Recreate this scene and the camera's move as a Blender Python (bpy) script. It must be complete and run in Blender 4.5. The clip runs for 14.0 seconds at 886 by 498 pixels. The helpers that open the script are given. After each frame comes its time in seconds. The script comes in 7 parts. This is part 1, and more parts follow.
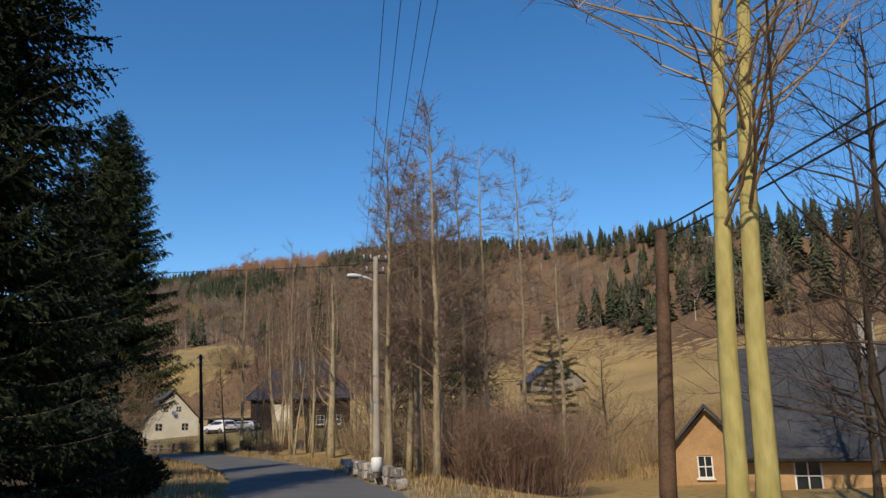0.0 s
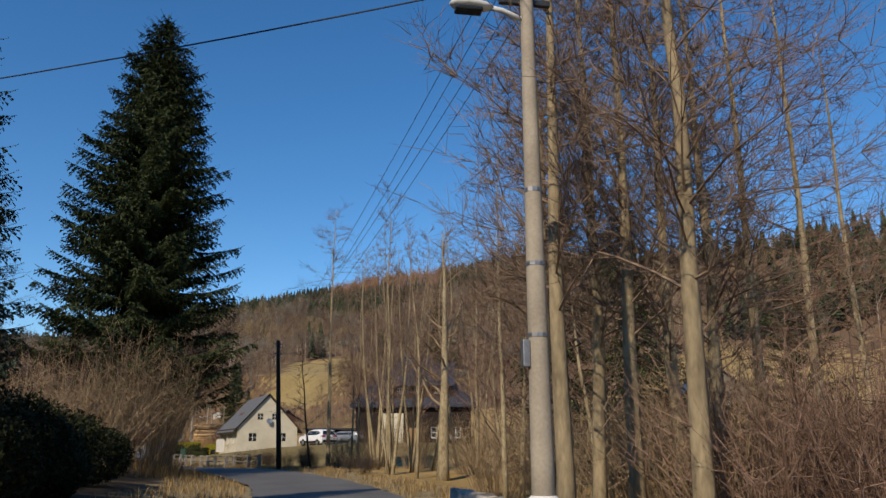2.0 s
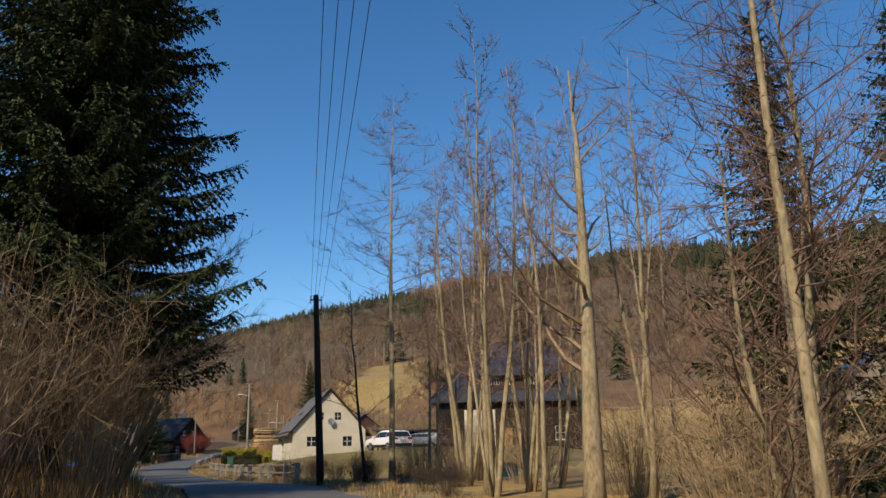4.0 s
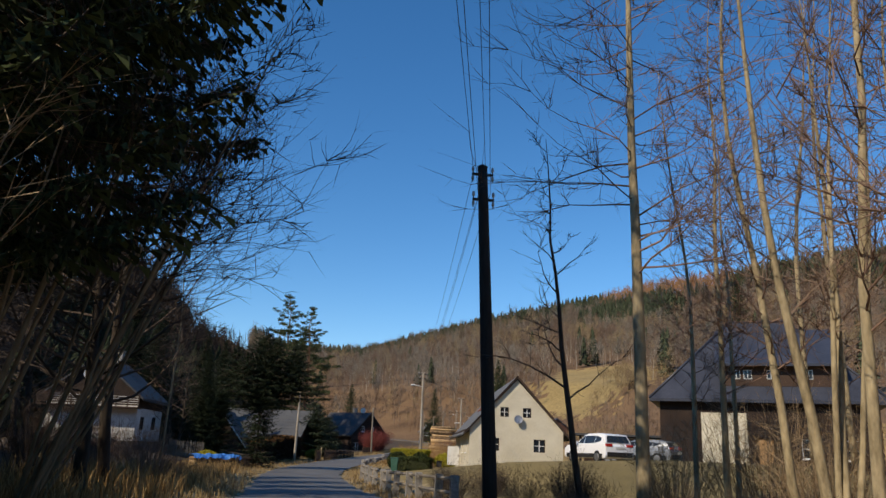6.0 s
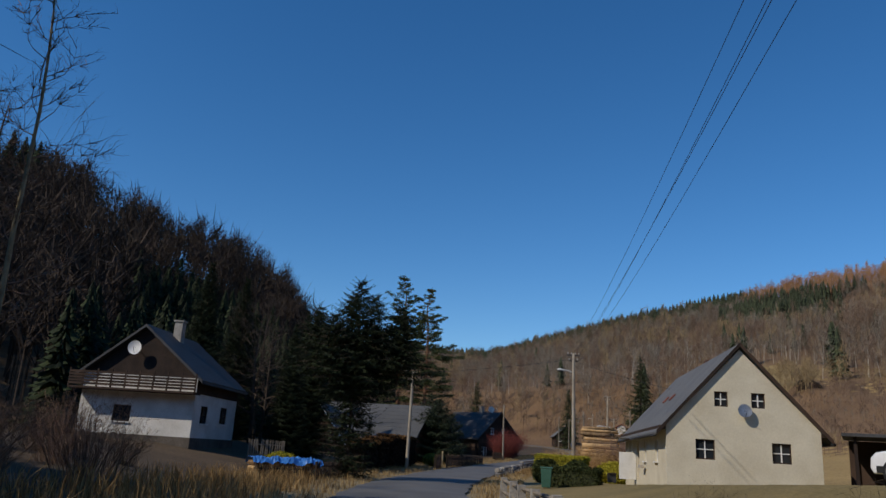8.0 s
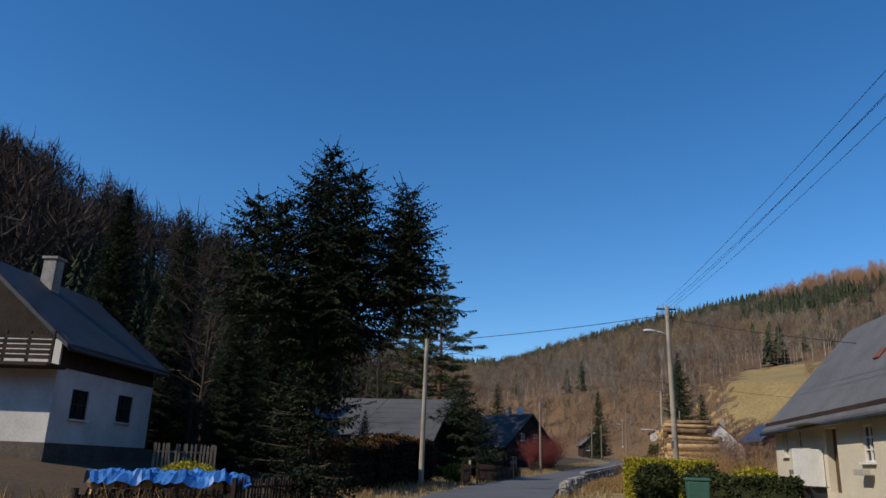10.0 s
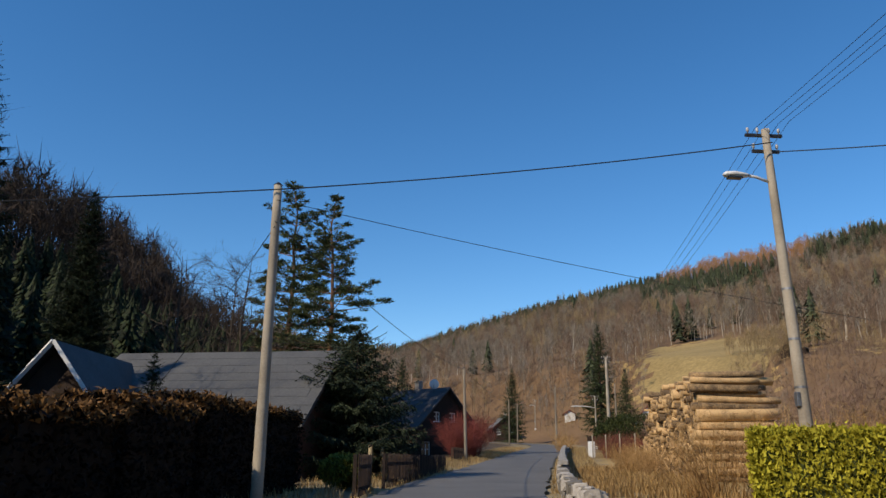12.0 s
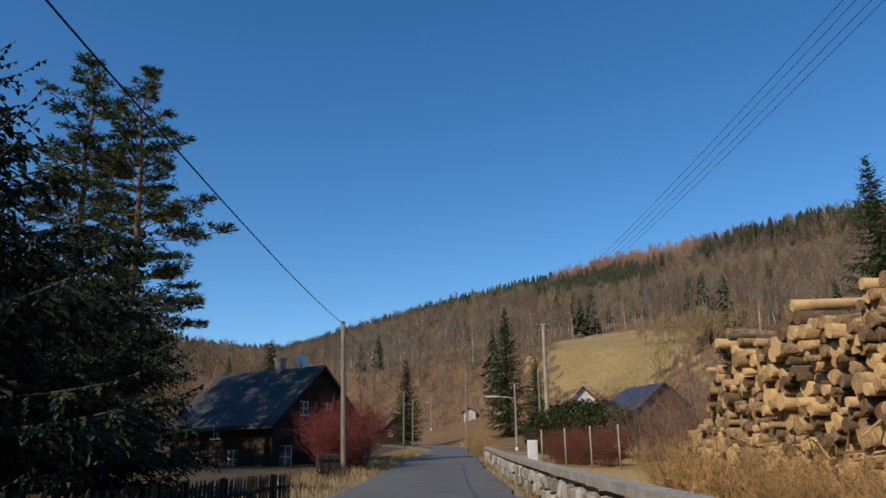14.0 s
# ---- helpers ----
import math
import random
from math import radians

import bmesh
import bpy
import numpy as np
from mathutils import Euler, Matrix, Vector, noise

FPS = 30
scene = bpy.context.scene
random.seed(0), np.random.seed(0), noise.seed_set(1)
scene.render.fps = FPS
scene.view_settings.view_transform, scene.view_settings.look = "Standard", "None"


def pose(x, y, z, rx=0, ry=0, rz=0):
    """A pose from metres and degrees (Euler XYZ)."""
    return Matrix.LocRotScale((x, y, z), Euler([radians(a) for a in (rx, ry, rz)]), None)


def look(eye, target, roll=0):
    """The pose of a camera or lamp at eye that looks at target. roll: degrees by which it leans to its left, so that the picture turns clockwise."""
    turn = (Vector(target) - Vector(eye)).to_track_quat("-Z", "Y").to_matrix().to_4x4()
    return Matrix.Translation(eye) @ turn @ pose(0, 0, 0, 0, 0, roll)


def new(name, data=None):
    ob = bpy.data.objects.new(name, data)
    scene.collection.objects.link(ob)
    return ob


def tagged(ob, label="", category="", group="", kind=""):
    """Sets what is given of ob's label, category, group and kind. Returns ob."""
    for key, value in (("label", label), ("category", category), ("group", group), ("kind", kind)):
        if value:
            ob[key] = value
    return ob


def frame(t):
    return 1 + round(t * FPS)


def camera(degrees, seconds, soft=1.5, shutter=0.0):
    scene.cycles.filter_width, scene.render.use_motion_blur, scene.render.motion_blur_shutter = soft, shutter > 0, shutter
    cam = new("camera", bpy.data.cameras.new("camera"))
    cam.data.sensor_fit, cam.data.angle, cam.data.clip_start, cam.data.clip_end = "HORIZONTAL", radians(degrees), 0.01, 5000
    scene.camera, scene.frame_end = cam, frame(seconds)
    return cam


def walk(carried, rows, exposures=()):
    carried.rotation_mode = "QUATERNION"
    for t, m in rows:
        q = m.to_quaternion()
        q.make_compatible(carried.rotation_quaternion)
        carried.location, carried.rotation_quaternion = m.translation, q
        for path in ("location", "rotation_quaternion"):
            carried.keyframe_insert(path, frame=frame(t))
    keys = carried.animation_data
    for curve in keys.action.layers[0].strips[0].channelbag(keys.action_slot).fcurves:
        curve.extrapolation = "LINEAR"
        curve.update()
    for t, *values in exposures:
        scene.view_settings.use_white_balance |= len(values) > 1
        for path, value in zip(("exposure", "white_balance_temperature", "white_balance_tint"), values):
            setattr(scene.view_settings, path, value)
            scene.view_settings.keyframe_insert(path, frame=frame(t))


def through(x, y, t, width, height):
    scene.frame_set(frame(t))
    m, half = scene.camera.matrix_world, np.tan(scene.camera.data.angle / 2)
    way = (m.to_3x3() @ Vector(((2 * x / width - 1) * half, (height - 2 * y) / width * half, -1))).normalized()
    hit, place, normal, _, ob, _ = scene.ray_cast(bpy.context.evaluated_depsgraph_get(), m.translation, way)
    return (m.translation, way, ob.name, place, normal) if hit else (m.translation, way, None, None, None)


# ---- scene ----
cam = camera(61.0, 14.0)
PATH = [
    (0, (-1.182, 4.090, 2.775), (-1.231, 6.040, 3.218), -1.47),
    (0.5, (-1.556, 8.300, 2.589), (-1.680, 10.240, 3.055), -0.51),
    (1, (-2.070, 12.516, 2.408), (-2.270, 14.446, 2.894), -0.44),
    (1.5, (-2.829, 17.058, 2.310), (-3.114, 18.975, 2.803), -0.17),
    (2, (-3.694, 21.212, 2.205), (-4.055, 23.116, 2.701), -0.20),
    (2.2, (-4.047, 22.809, 2.181), (-4.443, 24.705, 2.680), -0.17),
    (4.3, (-9.427, 40.244, 1.922), (-10.018, 42.082, 2.443), -0.49),
    (4.5, (-9.970, 41.790, 1.929), (-10.591, 43.616, 2.459), -0.16),
    (5, (-11.491, 45.553, 1.866), (-12.224, 47.338, 2.390), 0.55),
    (5.5, (-13.277, 49.356, 1.725), (-14.147, 51.078, 2.252), 1.79),
    (6, (-15.523, 53.121, 1.944), (-16.534, 54.765, 2.468), 2.64),
    (6.5, (-18.141, 56.756, 2.036), (-19.267, 58.324, 2.559), 3.07),
    (7, (-20.949, 60.079, 2.030), (-22.150, 61.592, 2.549), 3.66),
    (7.5, (-23.938, 63.935, 1.969), (-25.196, 65.405, 2.477), 4.02),
    (9.8, (-39.012, 80.408, 1.522), (-40.287, 81.842, 2.089), 2.66),
    (10, (-40.261, 81.819, 1.509), (-41.537, 83.255, 2.066), 2.26),
    (10.4, (-42.827, 84.708, 1.502), (-44.082, 86.168, 2.044), 2.03),
    (10.5, (-43.534, 85.441, 1.529), (-44.786, 86.904, 2.070), 1.82),
    (11, (-46.892, 89.367, 1.567), (-48.108, 90.864, 2.098), 1.48),
    (11.5, (-50.016, 93.268, 1.574), (-51.162, 94.819, 2.101), 1.10),
    (12, (-53.153, 97.654, 1.635), (-54.223, 99.257, 2.170), 0.41),
    (12.5, (-56.011, 102.012, 1.699), (-57.007, 103.663, 2.231), -0.17),
    (13, (-58.801, 106.565, 1.767), (-59.717, 108.261, 2.301), -0.76),
    (13.5, (-61.550, 111.426, 1.895), (-62.409, 113.153, 2.425), -1.22),
    (14, (-64.429, 116.539, 1.971), (-65.247, 118.282, 2.513), -0.96),
]
EXPOSURE = [(0.0, -0.15, 7050, 10), (2.2, -0.2, 7000, 10), (4.5, -0.02, 7500, 10), (5.5, 0.0, 7300, 10), (7.0, -0.55, 6450, 10), (7.7, -0.6, 6450, 10), (9.8, -0.4, 6400, 10),
            (10.5, -0.2, 6700, 10), (11.0, -0.1, 7000, 10), (12.5, -0.12, 7000, 10), (14.0, -0.25, 6900, 10)]
walk(cam, [(t, look(eye, target, roll)) for t, eye, target, roll in PATH], EXPOSURE)

# ---- sky and sun ----
SUN_AZ, SUN_EL = radians(163), radians(38)      # azimuth counted to the left of +y
sun_way = Vector((-math.sin(SUN_AZ) * math.cos(SUN_EL), math.cos(SUN_AZ) * math.cos(SUN_EL), math.sin(SUN_EL)))
world = bpy.data.worlds.new("world")
scene.world = world
world.use_nodes = True
wn = world.node_tree.nodes
wl = world.node_tree.links
wn.clear()
sky = wn.new("ShaderNodeTexSky")
sky.sky_type = "NISHITA"
sky.sun_disc = False
sky.sun_elevation = SUN_EL
sky.sun_rotation = math.atan2(sun_way.x, sun_way.y)
sky.altitude = 600
sky.air_density = 1.0
sky.dust_density = 0.0
sky.ozone_density = 4.5
wb = wn.new("ShaderNodeBackground")
wb.inputs["Strength"].default_value = 0.172
wo = wn.new("ShaderNodeOutputWorld")
clear = wn.new("ShaderNodeHueSaturation")
clear.inputs["Hue"].default_value = 0.501
clear.inputs["Saturation"].default_value = 1.24
wl.new(sky.outputs[0], clear.inputs["Color"])
wl.new(clear.outputs[0], wb.inputs[0])
wl.new(wb.outputs[0], wo.inputs[0])
sun = bpy.data.lights.new("sun", "SUN")
sun.energy = 4.6
sun.angle = radians(0.55)
sun.color = (1.0, 0.9, 0.76)
sun_ob = new("sun", sun)
sun_ob.rotation_mode = "QUATERNION"
sun_ob.rotation_quaternion = sun_way.to_track_quat("Z", "Y")


# ---- materials ----
def surface(name, dark, light, scale=4.0, rough=0.85, bump=0.3, fine=40.0, metal=0.0, island=0.0, each=0.0, stretch=(1, 1, 1), mottled=0.5, world_space=True):
    """Two tones mixed by a coarse and a fine noise, with relief; island and each vary the tone from piece to piece."""
    m = bpy.data.materials.new(name)
    m.use_nodes = True
    n, l = m.node_tree.nodes, m.node_tree.links
    b = n["Principled BSDF"]
    b.inputs["Roughness"].default_value = rough
    b.inputs["Metallic"].default_value = metal
    if "Specular IOR Level" in b.inputs:
        b.inputs["Specular IOR Level"].default_value = 0.3
    if world_space:
        at = n.new("ShaderNodeNewGeometry").outputs["Position"]
    else:
        at = n.new("ShaderNodeTexCoord").outputs["Object"]
    mp = n.new("ShaderNodeMapping")
    mp.inputs["Scale"].default_value = stretch
    l.new(at, mp.inputs[0])
    big = n.new("ShaderNodeTexNoise")
    big.inputs["Scale"].default_value = scale
    big.inputs["Detail"].default_value = 4
    l.new(mp.outputs[0], big.inputs["Vector"])
    small = n.new("ShaderNodeTexNoise")
    small.inputs["Scale"].default_value = fine
    small.inputs["Detail"].default_value = 3
    l.new(mp.outputs[0], small.inputs["Vector"])
    mix = n.new("ShaderNodeMath")
    mix.operation = "MULTIPLY_ADD"
    mix.inputs[1].default_value = mottled
    l.new(small.outputs[0], mix.inputs[0])
    base = n.new("ShaderNodeMath")
    base.operation = "MULTIPLY"
    base.inputs[1].default_value = 1 - mottled
    l.new(big.outputs[0], base.inputs[0])
    l.new(base.outputs[0], mix.inputs[2])
    value = mix.outputs[0]
    spread = island or each
    if spread:
        if island:
            rnd = n.new("ShaderNodeNewGeometry").outputs["Random Per Island"]
        else:
            rnd = n.new("ShaderNodeObjectInfo").outputs["Random"]
        add = n.new("ShaderNodeMath")
        add.operation = "MULTIPLY_ADD"
        add.inputs[1].default_value = spread
        l.new(rnd, add.inputs[0])
        sub = n.new("ShaderNodeMath")
        sub.operation = "SUBTRACT"
        sub.inputs[1].default_value = spread / 2
        l.new(value, sub.inputs[0])
        l.new(sub.outputs[0], add.inputs[2])
        value = add.outputs[0]
    ramp = n.new("ShaderNodeValToRGB")
    ramp.color_ramp.elements[0].position = 0.3
    ramp.color_ramp.elements[1].position = 0.7
    ramp.color_ramp.elements[0].color = (*dark, 1)
    ramp.color_ramp.elements[1].color = (*light, 1)
    l.new(value, ramp.inputs[0])
    l.new(ramp.outputs[0], b.inputs["Base Color"])
    if bump:
        bp = n.new("ShaderNodeBump")
        bp.inputs["Strength"].default_value = bump
        bp.inputs["Distance"].default_value = 0.02
        l.new(small.outputs[0], bp.inputs["Height"])
        l.new(bp.outputs[0], b.inputs["Normal"])
    return m


def leaf(name, dark, light, island=0.6, through=0.25):
    """Needles, leaves and dry blades: two tones from piece to piece, some light passing through."""
    m = surface(name, dark, light, 0.6, 0.7, 0.0, 8.0, island=island)
    n, l = m.node_tree.nodes, m.node_tree.links
    b = n["Principled BSDF"]
    b.inputs["Specular IOR Level"].default_value = 0.12
    ramp = next(x for x in n if x.type == "VALTORGB")
    tr = n.new("ShaderNodeBsdfTranslucent")
    l.new(ramp.outputs[0], tr.inputs[0])
    mx = n.new("ShaderNodeMixShader")
    mx.inputs[0].default_value = through
    l.new(b.outputs[0], mx.inputs[1])
    l.new(tr.outputs[0], mx.inputs[2])
    l.new(mx.outputs[0], n["Material Output"].inputs[0])
    return m


def glass_like(name, tint=(0.02, 0.025, 0.03)):
    """Window glass before a dark room: glossy over near-black."""
    m = bpy.data.materials.new(name)
    m.use_nodes = True
    b = m.node_tree.nodes["Principled BSDF"]
    b.inputs["Base Color"].default_value = (*tint, 1)
    b.inputs["Roughness"].default_value = 0.06
    return m


M = {}
M["asphalt"] = surface("asphalt", (0.075, 0.073, 0.07), (0.16, 0.154, 0.145), 0.5, 0.8, 0.25, 60)
M["meadow"] = surface("meadow", (0.2, 0.13, 0.045), (0.46, 0.31, 0.12), 0.06, 0.95, 0.6, 3.0)
M["hay"] = surface("hay", (0.17, 0.12, 0.045), (0.39, 0.275, 0.11), 0.05, 0.95, 0.5, 1.2)
M["forest_floor"] = surface("forest_floor", (0.09, 0.05, 0.025), (0.24, 0.145, 0.07), 0.05, 0.95, 0.6, 1.5)
M["verge"] = surface("verge", (0.13, 0.1, 0.05), (0.34, 0.26, 0.14), 0.5, 0.95, 0.6, 9)
M["lawn"] = surface("lawn", (0.11, 0.085, 0.03), (0.28, 0.205, 0.08), 0.3, 0.95, 0.5, 12)
M["dry_grass"] = leaf("dry_grass", (0.2, 0.12, 0.05), (0.5, 0.36, 0.17))
M["rust_grass"] = leaf("rust_grass", (0.19, 0.11, 0.042), (0.48, 0.31, 0.13))
M["concrete"] = surface("concrete", (0.22, 0.185, 0.14), (0.43, 0.37, 0.285), 1.2, 0.9, 0.2, 25, mottled=0.3)
M["old_concrete"] = surface("old_concrete", (0.16, 0.14, 0.12), (0.42, 0.39, 0.34), 2.5, 0.95, 0.5, 18)
M["white_paint"] = surface("white_paint", (0.55, 0.54, 0.5), (0.82, 0.81, 0.78), 2.0, 0.7, 0.1, 30)
M["tarred_wood"] = surface("tarred_wood", (0.018, 0.014, 0.011), (0.05, 0.038, 0.028), 1.5, 0.85, 0.5, 20, stretch=(1, 1, 0.1))
M["grey_wood"] = surface("grey_wood", (0.12, 0.1, 0.08), (0.32, 0.27, 0.2), 1.5, 0.9, 0.5, 20, stretch=(1, 1, 0.1))
M["brown_wood"] = surface("brown_wood", (0.07, 0.04, 0.022), (0.18, 0.1, 0.055), 1.5, 0.8, 0.4, 20, each=0.4)
M["dark_wood"] = surface("dark_wood", (0.018, 0.011, 0.008), (0.06, 0.036, 0.024), 1.5, 0.85, 0.5, 20, each=0.4)
M["porcelain"] = surface("porcelain", (0.35, 0.33, 0.3), (0.6, 0.58, 0.55), 3, 0.3, 0, 20)
M["steel"] = surface("steel", (0.2, 0.2, 0.2), (0.4, 0.4, 0.4), 3, 0.45, 0.1, 30, metal=0.8)
M["dark_steel"] = surface("dark_steel", (0.03, 0.03, 0.03), (0.08, 0.08, 0.08), 3, 0.5, 0.1, 30, metal=0.6)
M["cable"] = surface("cable", (0.012, 0.012, 0.012), (0.03, 0.03, 0.03), 3, 0.6, 0, 30)
M["lamp_white"] = surface("lamp_white", (0.5, 0.5, 0.48), (0.75, 0.75, 0.72), 2, 0.4, 0, 20)
M["plaster_cream"] = surface("plaster_cream", (0.5, 0.44, 0.32), (0.66, 0.6, 0.46), 0.9, 0.95, 0.3, 14, mottled=0.35)
M["plaster_white"] = surface("plaster_white", (0.46, 0.44, 0.4), (0.72, 0.7, 0.66), 0.9, 0.95, 0.3, 14, mottled=0.35)
M["grey_roof"] = surface("grey_roof", (0.085, 0.083, 0.08), (0.16, 0.155, 0.145), 0.8, 0.7, 0.3, 9)
M["light_roof"] = surface("light_roof", (0.062, 0.062, 0.062), (0.105, 0.104, 0.1), 0.8, 0.7, 0.3, 9)
M["dark_roof"] = surface("dark_roof", (0.028, 0.028, 0.029), (0.07, 0.07, 0.072), 0.8, 0.6, 0.3, 9)
M["red_roof"] = surface("red_roof", (0.11, 0.035, 0.025), (0.26, 0.09, 0.06), 0.8, 0.8, 0.3, 9)
M["blue_roof"] = surface("blue_roof", (0.025, 0.027, 0.036), (0.06, 0.064, 0.08), 0.8, 0.35, 0.2, 9)
M["glass"] = glass_like("glass")
M["car_white"] = surface("car_white", (0.7, 0.7, 0.7), (0.8, 0.8, 0.8), 0.4, 0.25, 0, 10)
M["car_red"] = surface("car_red", (0.3, 0.02, 0.015), (0.4, 0.03, 0.02), 0.4, 0.25, 0, 10)
M["car_silver"] = surface("car_silver", (0.3, 0.31, 0.32), (0.4, 0.41, 0.42), 0.4, 0.3, 0, 10, metal=0.5)
M["rubber"] = surface("rubber", (0.012, 0.012, 0.012), (0.03, 0.03, 0.03), 5, 0.85, 0.1, 40)
M["tail_red"] = surface("tail_red", (0.35, 0.01, 0.01), (0.5, 0.02, 0.02), 5, 0.2, 0, 40)
M["bark_pale"] = surface("bark_pale", (0.13, 0.1, 0.055), (0.5, 0.4, 0.24), 2.6, 0.95, 0.6, 14, world_space=False, stretch=(1, 1, 0.35))
M["bark_alder"] = surface("bark_alder", (0.13, 0.1, 0.06), (0.42, 0.33, 0.2), 1.6, 0.95, 0.7, 12, world_space=False, stretch=(1, 1, 0.35))
# darker copy of the twig colours, with the slope's shade painted in
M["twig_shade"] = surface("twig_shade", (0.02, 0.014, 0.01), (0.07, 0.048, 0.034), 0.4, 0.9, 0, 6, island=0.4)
M["bark_dark"] = surface("bark_dark", (0.025, 0.02, 0.015), (0.09, 0.065, 0.045), 2, 0.95, 0.7, 14, world_space=False, stretch=(1, 1, 0.3))
M["bark_pine"] = surface("bark_pine", (0.1, 0.05, 0.03), (0.3, 0.16, 0.09), 2, 0.95, 0.7, 14, world_space=False, stretch=(1, 1, 0.3))
M["bark_yellow"] = surface("bark_yellow", (0.28, 0.23, 0.07), (0.5, 0.42, 0.16), 1.6, 0.9, 0.5, 14, world_space=False, stretch=(1, 1, 0.3))
M["twig"] = surface("twig", (0.11, 0.065, 0.045), (0.27, 0.17, 0.12), 0.4, 0.9, 0, 6, island=0.4)
M["twig_purple"] = surface("twig_purple", (0.115, 0.08, 0.056), (0.29, 0.2, 0.14), 0.4, 0.9, 0, 6, island=0.4)
M["twig_tan"] = surface("twig_tan", (0.16, 0.11, 0.06), (0.38, 0.27, 0.16), 0.4, 0.9, 0, 6, island=0.4)
M["twig_rust"] = surface("twig_rust", (0.23, 0.125, 0.048), (0.5, 0.31, 0.125), 0.4, 0.9, 0, 6, island=0.4)
M["twig_dark"] = surface("twig_dark", (0.03, 0.022, 0.016), (0.1, 0.07, 0.05), 0.4, 0.9, 0, 6, island=0.4)
M["twig_red"] = surface("twig_red", (0.1, 0.022, 0.018), (0.24, 0.06, 0.045), 0.4, 0.9, 0, 6, island=0.4)
M["spruce"] = leaf("spruce", (0.014, 0.022, 0.01), (0.075, 0.095, 0.036), through=0.1)
M["spruce_blue"] = leaf("spruce_blue", (0.016, 0.026, 0.017), (0.085, 0.11, 0.07), through=0.08)
# near-black needles: shade painted into the colour of conifers on the shaded side
M["fir_shade"] = leaf("fir_shade", (0.007, 0.011, 0.006), (0.034, 0.046, 0.02), through=0.08)
M["evergreen"] = leaf("evergreen", (0.01, 0.013, 0.006), (0.04, 0.045, 0.018), through=0.1)
M["litter"] = surface("litter", (0.035, 0.024, 0.014), (0.13, 0.085, 0.045), 0.25, 0.95, 0.6, 6)
M["fir_green"] = leaf("fir_green", (0.01, 0.016, 0.009), (0.058, 0.074, 0.04), through=0.1)
M["pine"] = leaf("pine", (0.028, 0.042, 0.018), (0.14, 0.16, 0.068), through=0.12)
M["thuja"] = leaf("thuja", (0.02, 0.03, 0.01), (0.07, 0.08, 0.025), through=0.15)
M["thuja_gold"] = leaf("thuja_gold", (0.2, 0.18, 0.015), (0.5, 0.44, 0.05), through=0.2)
M["juniper"] = leaf("juniper", (0.08, 0.075, 0.012), (0.3, 0.27, 0.05), through=0.2)
# brown hedge leaves in two tones: shade painted into the sides, sunlight into the top
M["hedge_shade"] = leaf("hedge_shade", (0.004, 0.003, 0.002), (0.017, 0.01, 0.006), through=0.02)
M["hedge_lit_top"] = leaf("hedge_lit_top", (0.05, 0.025, 0.01), (0.24, 0.125, 0.045), through=0.1)
M["hill_wood"] = surface("hill_wood", (0.085, 0.056, 0.038), (0.25, 0.165, 0.11), 0.012, 0.95, 0, 0.3, island=0.4)
M["hill_grey"] = surface("hill_grey", (0.1, 0.08, 0.06), (0.3, 0.25, 0.19), 0.012, 0.95, 0, 0.3, island=0.4)
M["hill_tan"] = surface("hill_tan", (0.15, 0.1, 0.05), (0.4, 0.29, 0.15), 0.012, 0.95, 0, 0.3, island=0.4)
M["hill_larch"] = surface("hill_larch", (0.2, 0.095, 0.045), (0.46, 0.25, 0.12), 0.012, 0.95, 0, 0.3, island=0.4)
M["hill_conifer"] = surface("hill_conifer", (0.028, 0.036, 0.018), (0.075, 0.085, 0.04), 0.02, 0.9, 0, 0.5, island=0.6)
M["hill_birch"] = surface("hill_birch", (0.3, 0.25, 0.19), (0.55, 0.5, 0.42), 0.05, 0.9, 0, 0.5, island=0.5)
M["log_bark"] = surface("log_bark", (0.1, 0.066, 0.038), (0.56, 0.36, 0.17), 3.5, 0.9, 0.9, 22, each=0.5, world_space=False, stretch=(1, 1, 0.2))
M["log_end"] = surface("log_end", (0.16, 0.095, 0.045), (0.66, 0.43, 0.2), 7, 0.85, 0.8, 34, each=0.5)
M["far_bark"] = surface("far_bark", (0.1, 0.066, 0.038), (0.56, 0.36, 0.17), 3.5, 0.9, 0.9, 22, island=0.5)
M["far_end"] = surface("far_end", (0.16, 0.095, 0.045), (0.66, 0.43, 0.2), 7, 0.85, 0.8, 34, island=0.5)
M["tarp_blue"] = surface("tarp_blue", (0.03, 0.13, 0.4), (0.07, 0.25, 0.62), 2, 0.4, 0.3, 12)
M["bin_green"] = surface("bin_green", (0.03, 0.09, 0.06), (0.06, 0.14, 0.1), 2, 0.5, 0, 12)
M["stone"] = surface("stone", (0.14, 0.125, 0.105), (0.4, 0.36, 0.31), 2.5, 0.95, 0.6, 12, each=0.6)
M["plinth"] = surface("plinth", (0.05, 0.042, 0.035), (0.15, 0.125, 0.1), 1.5, 0.95, 0.4, 14)
M["brick"] = surface("brick", (0.06, 0.03, 0.022), (0.14, 0.068, 0.048), 2, 0.95, 0.4, 14)
M["chalet"] = surface("chalet", (0.24, 0.135, 0.06), (0.44, 0.27, 0.125), 1.5, 0.8, 0.4, 20, each=0.4)


